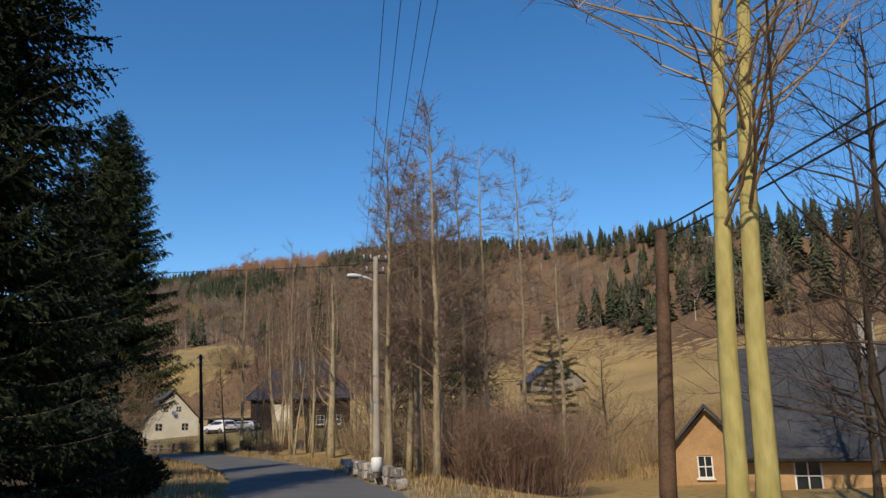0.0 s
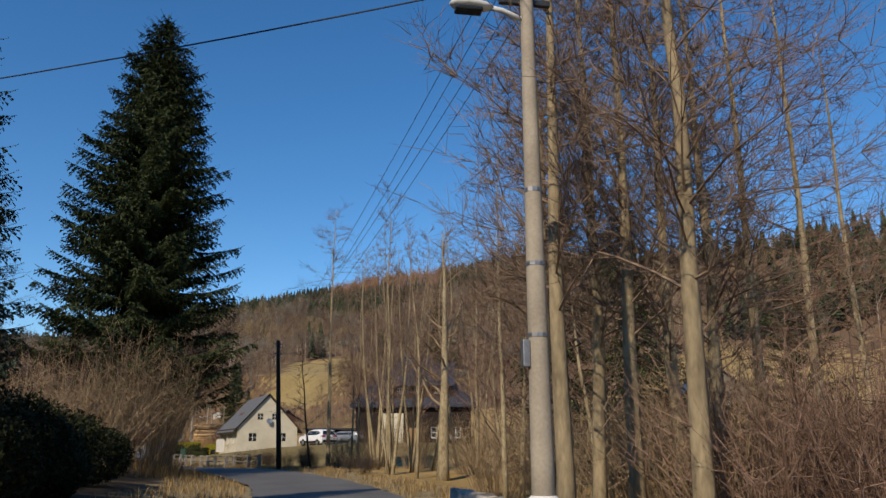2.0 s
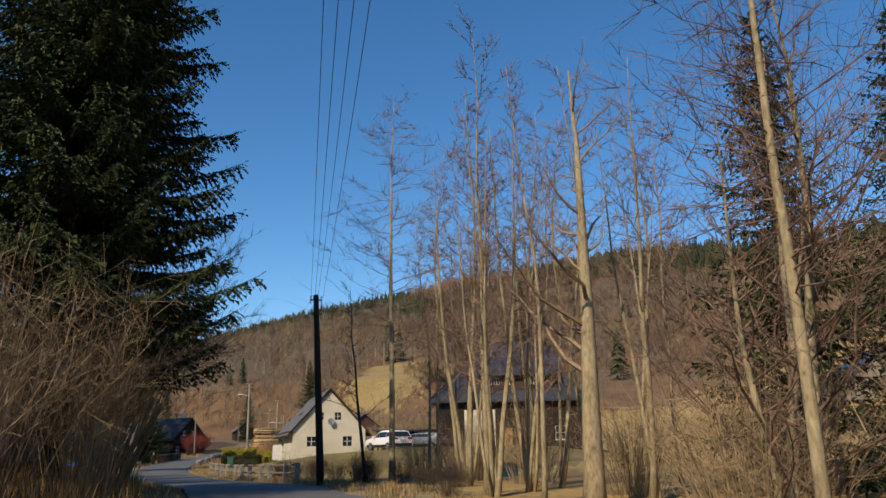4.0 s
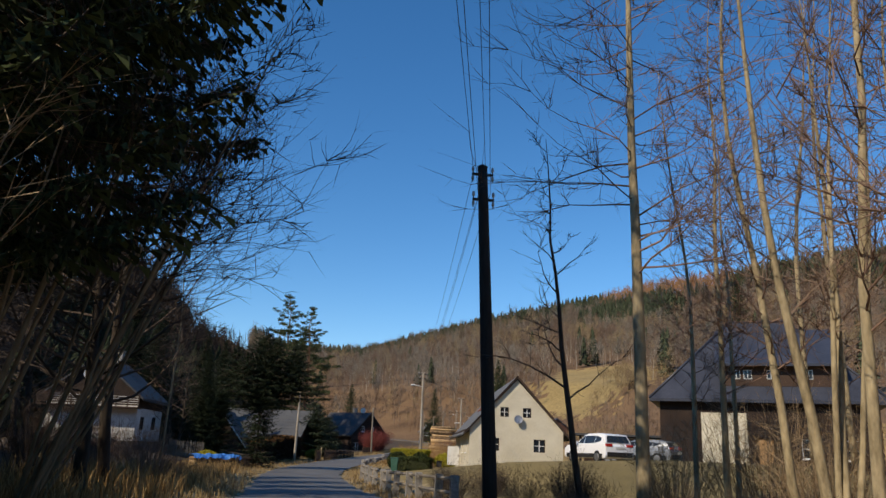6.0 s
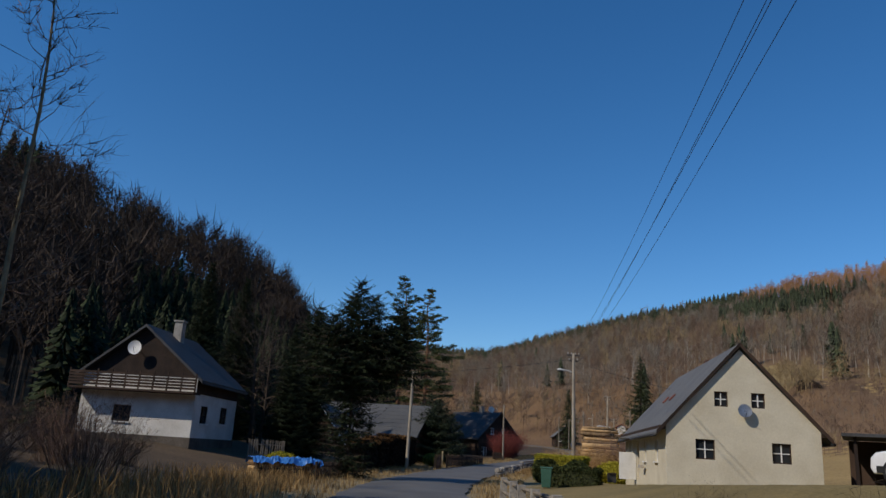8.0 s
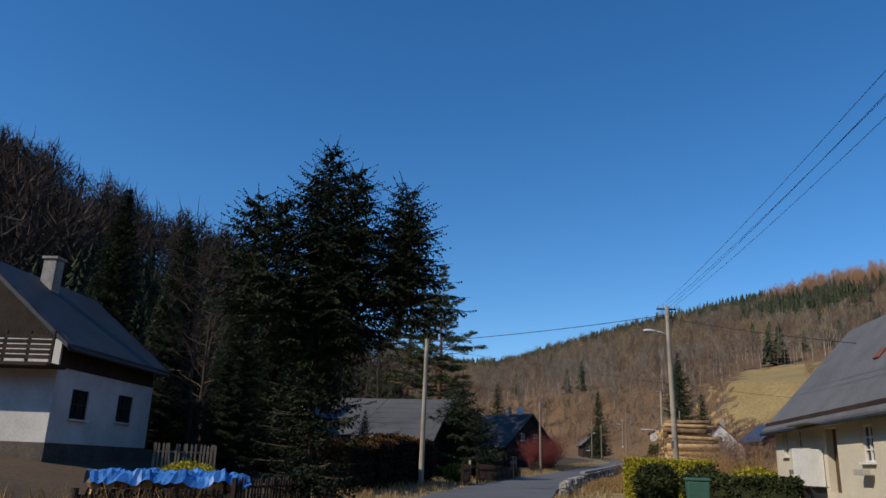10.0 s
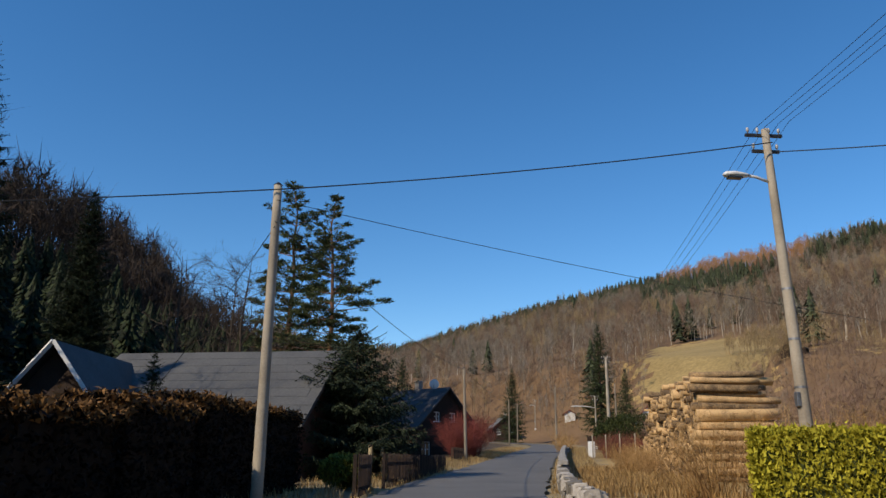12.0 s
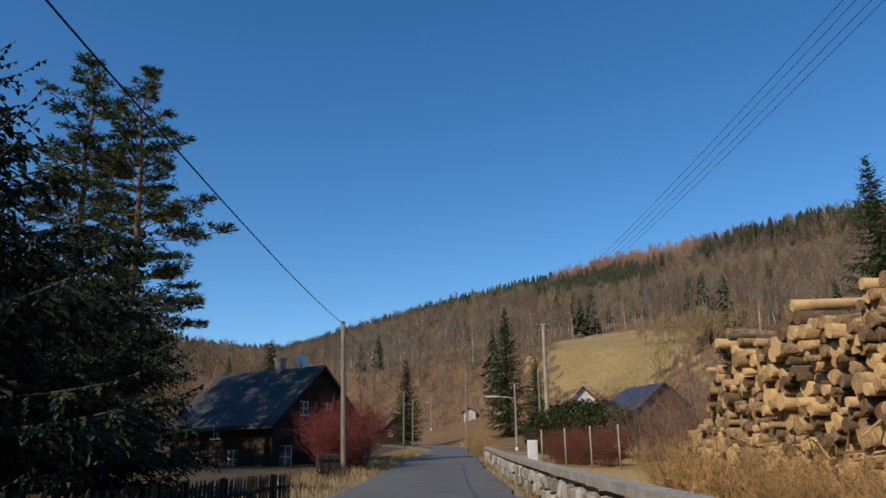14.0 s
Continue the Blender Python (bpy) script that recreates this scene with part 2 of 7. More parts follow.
# ---- building helpers ----
class Soup:
    """Collects vertices and faces for one mesh."""

    def __init__(self):
        self.v, self.f = [], []

    def add(self, verts, faces):
        k = len(self.v)
        self.v.extend([tuple(p) for p in verts])
        self.f.extend([tuple(i + k for i in face) for face in faces])

    def box(self, centre, size, turn=0.0, m=None):
        sx, sy, sz = (s / 2 for s in size)
        c, s = math.cos(turn), math.sin(turn)
        pts = []
        for x, y, z in ((-sx, -sy, -sz), (sx, -sy, -sz), (sx, sy, -sz), (-sx, sy, -sz), (-sx, -sy, sz), (sx, -sy, sz), (sx, sy, sz), (-sx, sy, sz)):
            p = Vector((centre[0] + c * x - s * y, centre[1] + s * x + c * y, centre[2] + z))
            pts.append(m @ p if m else p)
        self.add(pts, ((0, 3, 2, 1), (4, 5, 6, 7), (0, 1, 5, 4), (1, 2, 6, 5), (2, 3, 7, 6), (3, 0, 4, 7)))

    def tube(self, path, radii, sides=5, cap=True):
        """A tapered tube along a list of points."""
        path = [Vector(p) for p in path]
        k = len(self.v)
        side = None
        for i, p in enumerate(path):
            d = (path[min(i + 1, len(path) - 1)] - path[max(i - 1, 0)]).normalized()
            if side is None:
                side = d.cross(Vector((0.31, 0.83, 0.46)))
                if side.length < 1e-4:
                    side = d.cross(Vector((1, 0, 0)))
            side = (side - d * side.dot(d)).normalized()
            up = d.cross(side)
            for j in range(sides):
                a = 2 * math.pi * j / sides
                self.v.append(tuple(p + (side * math.cos(a) + up * math.sin(a)) * radii[i]))
        for i in range(len(path) - 1):
            for j in range(sides):
                a, b = k + i * sides + j, k + i * sides + (j + 1) % sides
                self.f.append((a, b, b + sides, a + sides))
        if cap and sides > 2:
            self.f.append(tuple(k + j for j in reversed(range(sides))))
            self.f.append(tuple(k + (len(path) - 1) * sides + j for j in range(sides)))

    def mesh(self, name, material, smooth=False):
        me = bpy.data.meshes.new(name)
        me.from_pydata(self.v, [], self.f)
        me.materials.append(material)
        if smooth:
            me.polygons.foreach_set("use_smooth", [True] * len(me.polygons))
        me.update()
        return me


def from_arrays(name, verts, tris, material):
    me = bpy.data.meshes.new(name)
    me.vertices.add(len(verts))
    me.vertices.foreach_set("co", np.asarray(verts, np.float32).ravel())
    n, k = tris.shape
    me.loops.add(n * k)
    me.loops.foreach_set("vertex_index", np.asarray(tris, np.int32).ravel())
    me.polygons.add(n)
    me.polygons.foreach_set("loop_start", np.arange(0, n * k, k, dtype=np.int32))
    me.materials.append(material)
    me.update(calc_edges=True)
    return me


def part(name, me, parent, label=""):
    """One mesh object under a thing or a part."""
    ob = new(name, me)
    ob.parent = parent
    return tagged(ob, label)


def soft_part(name, me, parent, width, label=""):
    """The same with slightly rounded edges."""
    bm = bmesh.new()
    bm.from_mesh(me)
    bmesh.ops.remove_doubles(bm, verts=bm.verts, dist=1e-5)
    bmesh.ops.bevel(bm, geom=[e for e in bm.edges if len(e.link_faces) == 2 and e.calc_face_angle(0) > 0.5], offset=width, segments=2, affect="EDGES", profile=0.5)
    bm.to_mesh(me)
    bm.free()
    return part(name, me, parent, label)


def thing(name, place, label, category, group="", turn=0.0, kind=""):
    ob = new(name)
    ob.empty_display_size = 0.2
    ob.matrix_basis = Matrix.Translation(place) @ Matrix.Rotation(turn, 4, "Z")
    return tagged(ob, label, category, group, kind)


# ---- lie of the land ----
# the road's middle: x, y, height
ROAD = np.array([
    (3.0, -60.0, 4.6), (0.8, -25.0, 2.9), (-1.9, 4.0, 1.5), (-2.9, 12.6, 1.1), (-4.8, 23.0, 0.88), (-7.3, 31.8, 0.73), (-10.2, 40.5, 0.62), (-12.4, 46.0, 0.5),
    (-16.3, 53.7, 0.5), (-21.6, 60.6, 0.63), (-24.6, 64.5, 0.6), (-31.9, 72.7, 0.4), (-39.6, 81.0, 0.22), (-47.5, 89.9, 0.27), (-53.8, 98.1, 0.33),
    (-59.5, 106.9, 0.46), (-65.2, 116.9, 0.68), (-75.6, 139.0, 1.25), (-85.6, 161.0, 1.95), (-104.5, 203.0, 3.4), (-117.0, 221.0, 4.1), (-139.0, 238.0, 5.0), (-175.0, 252.0, 6.5), (-240.0, 268.0, 9.0)])


def smooth_line(points, step):
    """Points at even steps along a curve through the given ones."""
    out = []
    for i in range(len(points) - 1):
        p0, p1, p2, p3 = (points[min(max(i + k, 0), len(points) - 1)] for k in (-1, 0, 1, 2))
        n = max(2, int(np.linalg.norm(p2 - p1) / step))
        for j in range(n):
            t = j / n
            out.append(0.5 * (2 * p1 + (p2 - p0) * t + (2 * p0 - 5 * p1 + 4 * p2 - p3) * t * t + (3 * p1 - p0 - 3 * p2 + p3) * t ** 3))
    out.append(points[-1])
    return np.array(out)


LINE = smooth_line(ROAD, 1.0)
TANGENT = np.gradient(LINE[:, :2], axis=0)
TANGENT /= np.linalg.norm(TANGENT, axis=1)[:, None]
HALF = 2.35         # half the road's width


def road_at(x, y):
    """Distance from the road's middle (right is positive) and the road's height there, for arrays."""
    x, y = np.atleast_1d(np.asarray(x, float)), np.atleast_1d(np.asarray(y, float))
    side, high = np.empty(len(x)), np.empty(len(x))
    for k in range(0, len(x), 4000):
        dx = x[k:k + 4000, None] - LINE[None, :, 0]
        dy = y[k:k + 4000, None] - LINE[None, :, 1]
        i = np.argmin(dx * dx + dy * dy, axis=1)
        r = np.arange(len(i))
        cross = dx[r, i] * TANGENT[i, 1] - dy[r, i] * TANGENT[i, 0]
        side[k:k + 4000] = np.sign(cross) * np.hypot(dx[r, i], dy[r, i])
        high[k:k + 4000] = LINE[i, 2]
    return side, high


# the hills about the village's middle: azimuth (left of +y), elevation of the ridge's ground, distance of the ridge
CENTRE = (-40.0, 80.0)
RIDGE = np.array([(-180, 5, 420), (-150, 6, 380), (-120, 9, 260), (-90, 13.5, 190), (-70, 14, 190), (-42, 15, 210), (-25, 13.6, 340), (-12, 13.2, 520), (0, 12.7, 560), (8, 11.8, 580),
                  (14, 11.1, 600), (20, 9.7, 620), (30, 7.3, 660), (37, 5.7, 700), (43, 5.2, 520), (48, 6.2, 330), (54, 9.0, 210), (60, 12.0, 165), (66, 14.0, 150), (74, 17.5, 140), (90, 19, 130),
                  (110, 18, 130), (130, 11, 190), (155, 6, 320), (180, 5, 420)], float)


def ground_at(x, y):
    """The ground's height, for arrays."""
    x, y = np.atleast_1d(np.asarray(x, float)), np.atleast_1d(np.asarray(y, float))
    side, high = road_at(x, y)
    dx, dy = x - CENTRE[0], y - CENTRE[1]
    r = np.hypot(dx, dy)
    az = np.degrees(np.arctan2(-dx, dy))
    el = np.interp(az, RIDGE[:, 0], RIDGE[:, 1])
    far = np.interp(az, RIDGE[:, 0], RIDGE[:, 2])
    top = far * np.tan(np.radians(el))
    near = np.minimum(28.0, far * 0.2)
    t = np.clip((r - near) / (far - near), 0, None)
    hill = np.where(t < 1, top * t ** 1.7, top * (1 + 0.12 * (1 - np.exp(-(t - 1) * 3))) - 0.02 * (r - far).clip(0))
    hill = hill + np.clip(t, 0, 1.2) * np.interp(az, [-40, -15, 0, 35, 45, 60], [0, 6, 12.5, 13.5, 10, 0])
    waves = 0.5 * np.sin(x * 0.11 + 1.3) * np.sin(y * 0.093) + 2.5 * np.sin(x * 0.021 + y * 0.013) * np.clip(r / 250, 0, 1)
    away = np.abs(side)
    keep = np.clip((away - 9) / 45, 0, 1) ** 1.3
    low = high - np.where(side > 0, 0.9 * np.clip((side - 4.5) / 5, 0, 1) * np.clip((62 - y) / 12, 0, 1), 0)
    bank = np.where(side < 0, np.where(y < 78, 0.10 * np.clip(away - 4, 0, 14), 0.10 * np.clip(away - 4, 0, 14) + np.clip((y - 78) / 8, 0, 1) * (0.15 * np.clip(away - 8.8, 0, 8) * np.clip((118 - y) / 8, 0, 1) - 0.10 * np.clip(away - 4, 0, 14))), 0)
    z = low + bank * (1 - keep * 0.3) + keep * (hill + waves - np.minimum(high, 3.0) * 0.4)
    # gardens on the sunny side, somewhat above the road
    garden = np.clip((27 - np.hypot(x + 35, y - 102)) / 11, 0, 1) * np.clip((side - 4.5) / 5, 0, 1)
    z = z * (1 - garden) + garden * np.clip(1.1 + 0.06 * (x + 42), 0.7, 2.1)
    under = np.clip((HALF + 0.9 - away) / 0.7, 0, 1)
    return z - 0.12 * under


def gz(x, y):
    return float(ground_at(x, y)[0])


def hill_field(x, y):
    """Below 1 on the open hay meadows half way up the sunny slope."""
    dx, dy = x - CENTRE[0], y - CENTRE[1]
    r = np.hypot(dx, dy)
    az = np.degrees(np.arctan2(-dx, dy))
    ragged = 0.22 * np.sin(x * 0.09) + 0.18 * np.sin(y * 0.13 + 1) + 0.12 * np.sin(x * 0.31 + y * 0.23)
    main = ((az - 16.6) / 4.5) ** 2 + ((r - 226) / 50) ** 2 + ragged
    small = ((az - 4.0) / 2.6) ** 2 + ((r - 186) / 22) ** 2 + ragged
    return np.minimum(main, small)


def wooded(x, y):
    """Above 0 where wood or scrub stands on the slopes."""
    side = road_at(x, y)[0]
    dx, dy = x - CENTRE[0], y - CENTRE[1]
    r = np.hypot(dx, dy)
    az = np.degrees(np.arctan2(-dx, dy))
    share = r / np.interp(az, RIDGE[:, 0], RIDGE[:, 2])
    w = np.where(side > 0, np.minimum((r - 105) / 30, np.where(az < -18, (share - 0.54) * 6, 9)), (share - 0.24) * 6)
    w = np.where(hill_field(x, y) < 1, -1, w)
    return w


def build_ground():
    def lines(lo, hi, step, reach):
        inner = np.arange(lo, hi + 0.01, step)
        grow = step * 1.13 ** np.arange(1, 80)
        grow = np.cumsum(grow)
        grow = grow[grow < reach]
        return np.concatenate([lo - grow[::-1], inner, hi + grow])
    xs, ys = lines(-125, 45, 1.25, 2600), lines(-5, 190, 1.25, 2600)
    xs = np.concatenate([xs[xs < -175], np.arange(-175, -125.5, 2.5), xs[xs >= -125]])
    ys = np.concatenate([ys[ys <= 190], np.arange(192.5, 340, 2.5), ys[ys > 340]])
    gx, gy = np.meshgrid(xs, ys)
    z = ground_at(gx.ravel(), gy.ravel())
    verts = np.column_stack([gx.ravel(), gy.ravel(), z])
    w, h = len(xs), len(ys)
    i = (np.arange(h - 1)[:, None] * w + np.arange(w - 1)[None, :]).ravel()
    quads = np.column_stack([i, i + 1, i + w + 1, i + w])
    me = from_arrays("ground", verts, quads, M["meadow"])
    me.materials.append(M["forest_floor"])
    me.materials.append(M["lawn"])
    me.materials.append(M["verge"])
    me.materials.append(M["litter"])
    me.materials.append(M["hay"])
    c = verts[quads].mean(1)
    side = road_at(c[:, 0], c[:, 1])[0]
    loose = np.random.RandomState(12).normal(0, 5, (2, len(c)))
    slot = np.where(wooded(c[:, 0] + loose[0], c[:, 1] + loose[1]) > 0, 1, 0)
    slot[hill_field(c[:, 0] + 0.4 * loose[0], c[:, 1] + 0.4 * loose[1]) < 0.95] = 5
    slot[(np.hypot(c[:, 0] + 38, c[:, 1] - 96) < 24) & (side > 3)] = 2
    slot[(np.abs(side) < 5.5)] = 3
    slot[(side < -5.5) & (side > -60)] = 4
    me.polygons.foreach_set("material_index", slot.astype(np.int32))
    me.polygons.foreach_set("use_smooth", [True] * len(me.polygons))
    ob = new("ground", me)
    tagged(ob, "dry yellow-brown winter meadow and wooded valley slopes", "ground", kind="structure")


def build_road():
    s = Soup()
    n = np.column_stack([TANGENT[:, 1], -TANGENT[:, 0]])
    offs = (-HALF, -HALF * 0.5, 0.0, HALF * 0.5, HALF)
    rnd = random.Random(4)
    for i in range(len(LINE)):
        for o in offs:
            edge = rnd.uniform(-0.12, 0.12) if abs(o) == HALF else 0
            s.v.append((LINE[i, 0] + n[i, 0] * (o + edge), LINE[i, 1] + n[i, 1] * (o + edge), LINE[i, 2] + 0.03 * (1 - (o / HALF) ** 2)))
    for i in range(len(LINE) - 1):
        for j in range(4):
            a = i * 5 + j
            s.f.append((a, a + 1, a + 6, a + 5))
    ob = new("road", s.mesh("road", M["asphalt"], True))
    tagged(ob, "narrow patched grey asphalt village road with worn edges", "road", kind="structure")


build_ground()
build_road()


# ---- poles and cables ----
def insulator(parent, x, y, z):
    s = Soup()
    s.tube([(x, y, z), (x, y, z + 0.05), (x, y, z + 0.06), (x, y, z + 0.14), (x, y, z + 0.17)], [0.015, 0.015, 0.034, 0.034, 0.015], 8)
    part("insulator", s.mesh("insulator", M["porcelain"], True), parent)


def street_lamp(place, height, facing, label, lean=(0, 0), arm=1.0, lamp=True, radius=0.15, drop=1.3):
    """A tapered concrete pole with crossarms, insulators and a lamp on a short arm."""
    t = thing("street_lamp" if lamp else "utility_pole", place, label, "street lamp" if lamp else "utility pole", "poles along the road", facing)
    s = Soup()
    n = 9
    top = Vector((lean[0], lean[1], height))
    s.tube([top * (i / n) - Vector((0, 0, 0.3 if i == 0 else 0)) for i in range(n + 1)], [radius * (1 - 0.42 * i / n) for i in range(n + 1)], 12)
    part("pole", s.mesh("pole", M["concrete"], True), t)
    s = Soup()
    s.tube([(0, 0, -0.1), (0, 0, 0.32), (0, 0, 0.36)], [radius * 1.45, radius * 1.3, radius], 12)
    part("foot", s.mesh("foot", M["white_paint"], True), t, "whitewashed concrete foot")
    for k, z in enumerate((height - 0.12, height - 0.55)):
        c = top * (z / height)
        s = Soup()
        s.box((c.x, c.y + 0.1, z), (0.95 - 0.25 * k, 0.07, 0.08))
        soft_part("crossarm", s.mesh("crossarm", M["dark_steel"]), t, 0.008)
        for x in (-0.4, -0.15, 0.15, 0.4) if k == 0 else (-0.3, 0.3):
            insulator(t, c.x + x, c.y + 0.1, z + 0.04)
    for z in (0.3, 0.42, 0.55):
        c = top * z
        s = Soup()
        s.tube([c - Vector((0, 0, 0.025)), c + Vector((0, 0, 0.025))], [radius * (1 - 0.42 * z) + 0.006] * 2, 12)
        part("band", s.mesh("band", M["steel"]), t)
    s = Soup()
    s.box((-radius - 0.02, 0, height * 0.27), (0.09, 0.13, 0.32))
    soft_part("junction_box", s.mesh("junction_box", M["steel"]), t, 0.012)
    if lamp:
        z = height - drop
        c = top * (z / height)
        s = Soup()
        s.tube([(c.x, c.y, z - 0.12), (c.x - arm * 0.4, c.y, z + 0.02), (c.x - arm * 0.65, c.y, z + 0.05)], [0.035] * 3, 8)
        part("arm", s.mesh("arm", M["lamp_white"], True), t)
        s = Soup()
        s.tube([(c.x - arm * 0.55, c.y, z + 0.05), (c.x - arm * 0.68, c.y, z + 0.05), (c.x - arm * 0.95, c.y, z + 0.08), (c.x - arm * 1.15, c.y, z + 0.07), (c.x - arm * 1.22, c.y, z + 0.05)], [0.05, 0.1, 0.135, 0.11, 0.03], 12)
        s.v = [(x, y, z + 0.05 + (zz - z - 0.05) * 0.6) for x, y, zz in s.v]
        head = part("lamp_head", s.mesh("lamp_head", M["lamp_white"], True), t, "white lamp housing")
        s = Soup()
        s.box((c.x - arm * 0.93, c.y, z - 0.02), (0.36, 0.18, 0.05))
        soft_part("lens", s.mesh("lens", M["glass"]), head, 0.015)
    return t


def wooden_pole(place, height, label, lean=(0, 0), radius=0.13, turn=0.0, material="tarred_wood", arms=True):
    t = thing("utility_pole", place, label, "utility pole", "poles along the road", turn)
    s = Soup()
    n = 8
    top = Vector((lean[0], lean[1], height))
    s.tube([top * (i / n) - Vector((0, 0, 0.3 if i == 0 else 0)) for i in range(n + 1)], [radius * (1 - 0.3 * i / n) for i in range(n + 1)], 10)
    part("pole", s.mesh("pole", M[material], True), t)
    s = Soup()
    s.tube([top, top + Vector((0, 0, 0.07))], [radius * 0.8, 0.02], 10)
    part("cap", s.mesh("cap", M["dark_steel"]), t)
    if arms:
        for z in (height - 0.2, height - 0.85):
            c = top * (z / height)
            s = Soup()
            s.box((c.x, c.y, z), (0.52, 0.06, 0.06))
            soft_part("crossarm", s.mesh("crossarm", M["dark_steel"]), t, 0.008)
            for x in (-0.24, 0.24):
                insulator(t, c.x + x, c.y, z + 0.03)
                insulator(t, c.x + x, c.y, z - 0.2)
    return t


def wire(a, b, sag, radius=0.006, label="thin black overhead cable between two poles"):
    a, b = Vector(a), Vector(b)
    s = Soup()
    pts = [a.lerp(b, k / 16) - Vector((0, 0, 4 * sag * (k / 16) * (1 - k / 16))) for k in range(17)]
    s.tube(pts, [radius] * 17, 5)
    tagged(new("overhead_cable", s.mesh("overhead_cable", M["cable"])), label, "cable", "overhead cables")


def rz(x, y):
    return float(road_at(x, y)[1][0])


LAMP_A, LAMP_B = (-4.25, 30.2), (-55.87, 116.3)
street_lamp((*LAMP_A, 1.25), 7.25, radians(20), "grey concrete street lamp pole with white lamp head", radius=0.14, arm=0.85, drop=0.78)
street_lamp((*LAMP_B, 0.5), 9.05, radians(38), "grey concrete street lamp pole beside a log pile", lean=(-0.1, 0.2), arm=1.0, radius=0.155)
wooden_pole((-23.25, 68.1, 0.6), 8.1, "black tarred wooden utility pole with insulators", lean=(-0.36, 0.35), radius=0.17, turn=radians(38))
wooden_pole((-65.05, 108.8, 0.4), 7.1, "bare grey concrete pole by a dark hedge", radius=0.13, material="concrete", arms=False)
wooden_pole((-82.4, 144.6, 1.2), 6.8, "slender grey wooden pole beside a red shrub", lean=(-0.3, 0.2), radius=0.13, material="grey_wood", arms=False)
street_lamp((-80.4, 166.9, 1.6), 9.5, radians(25), "grey concrete utility pole behind the roadside wall", lamp=False, radius=0.19)
wooden_pole((2.4, 18.5, 0.9), 5.4, "short brown wooden pole beside bare trees", lean=(0.34, 0.0), radius=0.165, material="brown_wood", arms=False)
street_lamp((-135.5, 260.7, gz(-135.5, 260.7)), 15 - gz(-135.5, 260.7), radians(25), "distant concrete street lamp beside the road")
for x, y, h in ((-112.0, 205.0, 7.0), (-118.0, 219.0, 7.0), (-88.5, 190.0, 8.0), (-93.0, 182.0, 7.5)):
    wooden_pole((x, y, gz(x, y)), h, "distant grey utility pole beside the road", radius=0.12, material="grey_wood", arms=False)
for k, o in enumerate((-0.4, -0.15, 0.15, 0.4)):
    wire((-4.22 + o, 30.15, 8.45), (-23.75 + o * 0.6, 68.15, 8.6 - 0.6 * (k % 2)), 0.7)
    wire((-23.75 + o * 0.6, 68.15, 8.6 - 0.6 * (k % 2)), (-55.87 + o, 116.2, 9.55), 0.8)
    wire((-55.87 + o, 116.2, 9.55), (-80.7 + o, 165.6, 11.2), 0.8)
    wire((-4.22 + o, 30.15, 8.45), (1.5 + o, -8.0, 10.5), 0.5)
wire((-4.3, 30.2, 8.25), (-40.0, 36.0, 11.2), 0.7, 0.013)
wire((2.74, 18.5, 6.3), (9.0, 8.0, 9.0), 0.15, 0.02)
wire((2.74, 18.5, 6.1), (9.0, 8.0, 8.7), 0.2, 0.02)
wire((-55.9, 116.2, 9.1), (-64.95, 108.7, 7.35), 0.12, 0.015)
wire((-64.95, 108.7, 7.35), (-95.0, 86.0, 6.2), 0.5, 0.015)
wire((-64.95, 108.7, 7.1), (-44.8, 143.3, 6.3), 0.6, 0.008)
wire((-64.95, 108.7, 6.6), (-82.6, 144.7, 7.9), 0.5, 0.014)
wire((-64.95, 108.7, 6.5), (-72.5, 111.6, 3.6), 0.1, 0.01)
wire((-55.8, 116.4, 8.9), (-44.6, 112.0, 6.0), 0.15, 0.014)
wire((-82.6, 144.7, 7.9), (-112.0, 205.0, 10.3), 0.6, 0.014)


# ---- houses ----
def wall_panel(name, outline, holes, thick, m, material, parent):
    """An upright wall with openings that go through. outline and holes lie in the wall's own plane (along, up); m sets it in place."""
    bm = bmesh.new()
    bm.faces.new([bm.verts.new((u, 0, w)) for u, w in outline])
    for u0, u1, w0, w1 in holes:
        for co, no in (((u0, 0, 0), (1, 0, 0)), ((u1, 0, 0), (1, 0, 0)), ((0, 0, w0), (0, 0, 1)), ((0, 0, w1), (0, 0, 1))):
            bmesh.ops.bisect_plane(bm, geom=bm.verts[:] + bm.edges[:] + bm.faces[:], plane_co=co, plane_no=no)
    gone = []
    for f in bm.faces:
        c = f.calc_center_median()
        if any(u0 < c.x < u1 and w0 < c.z < w1 for u0, u1, w0, w1 in holes):
            gone.append(f)
    bmesh.ops.delete(bm, geom=gone, context="FACES")
    made = bmesh.ops.extrude_face_region(bm, geom=bm.faces[:])
    bmesh.ops.translate(bm, verts=[v for v in made["geom"] if isinstance(v, bmesh.types.BMVert)], vec=(0, thick, 0))
    bmesh.ops.recalc_face_normals(bm, faces=bm.faces[:])
    bm.transform(m)
    me = bpy.data.meshes.new(name)
    bm.to_mesh(me)
    bm.free()
    me.materials.append(material)
    return part(name, me, parent)


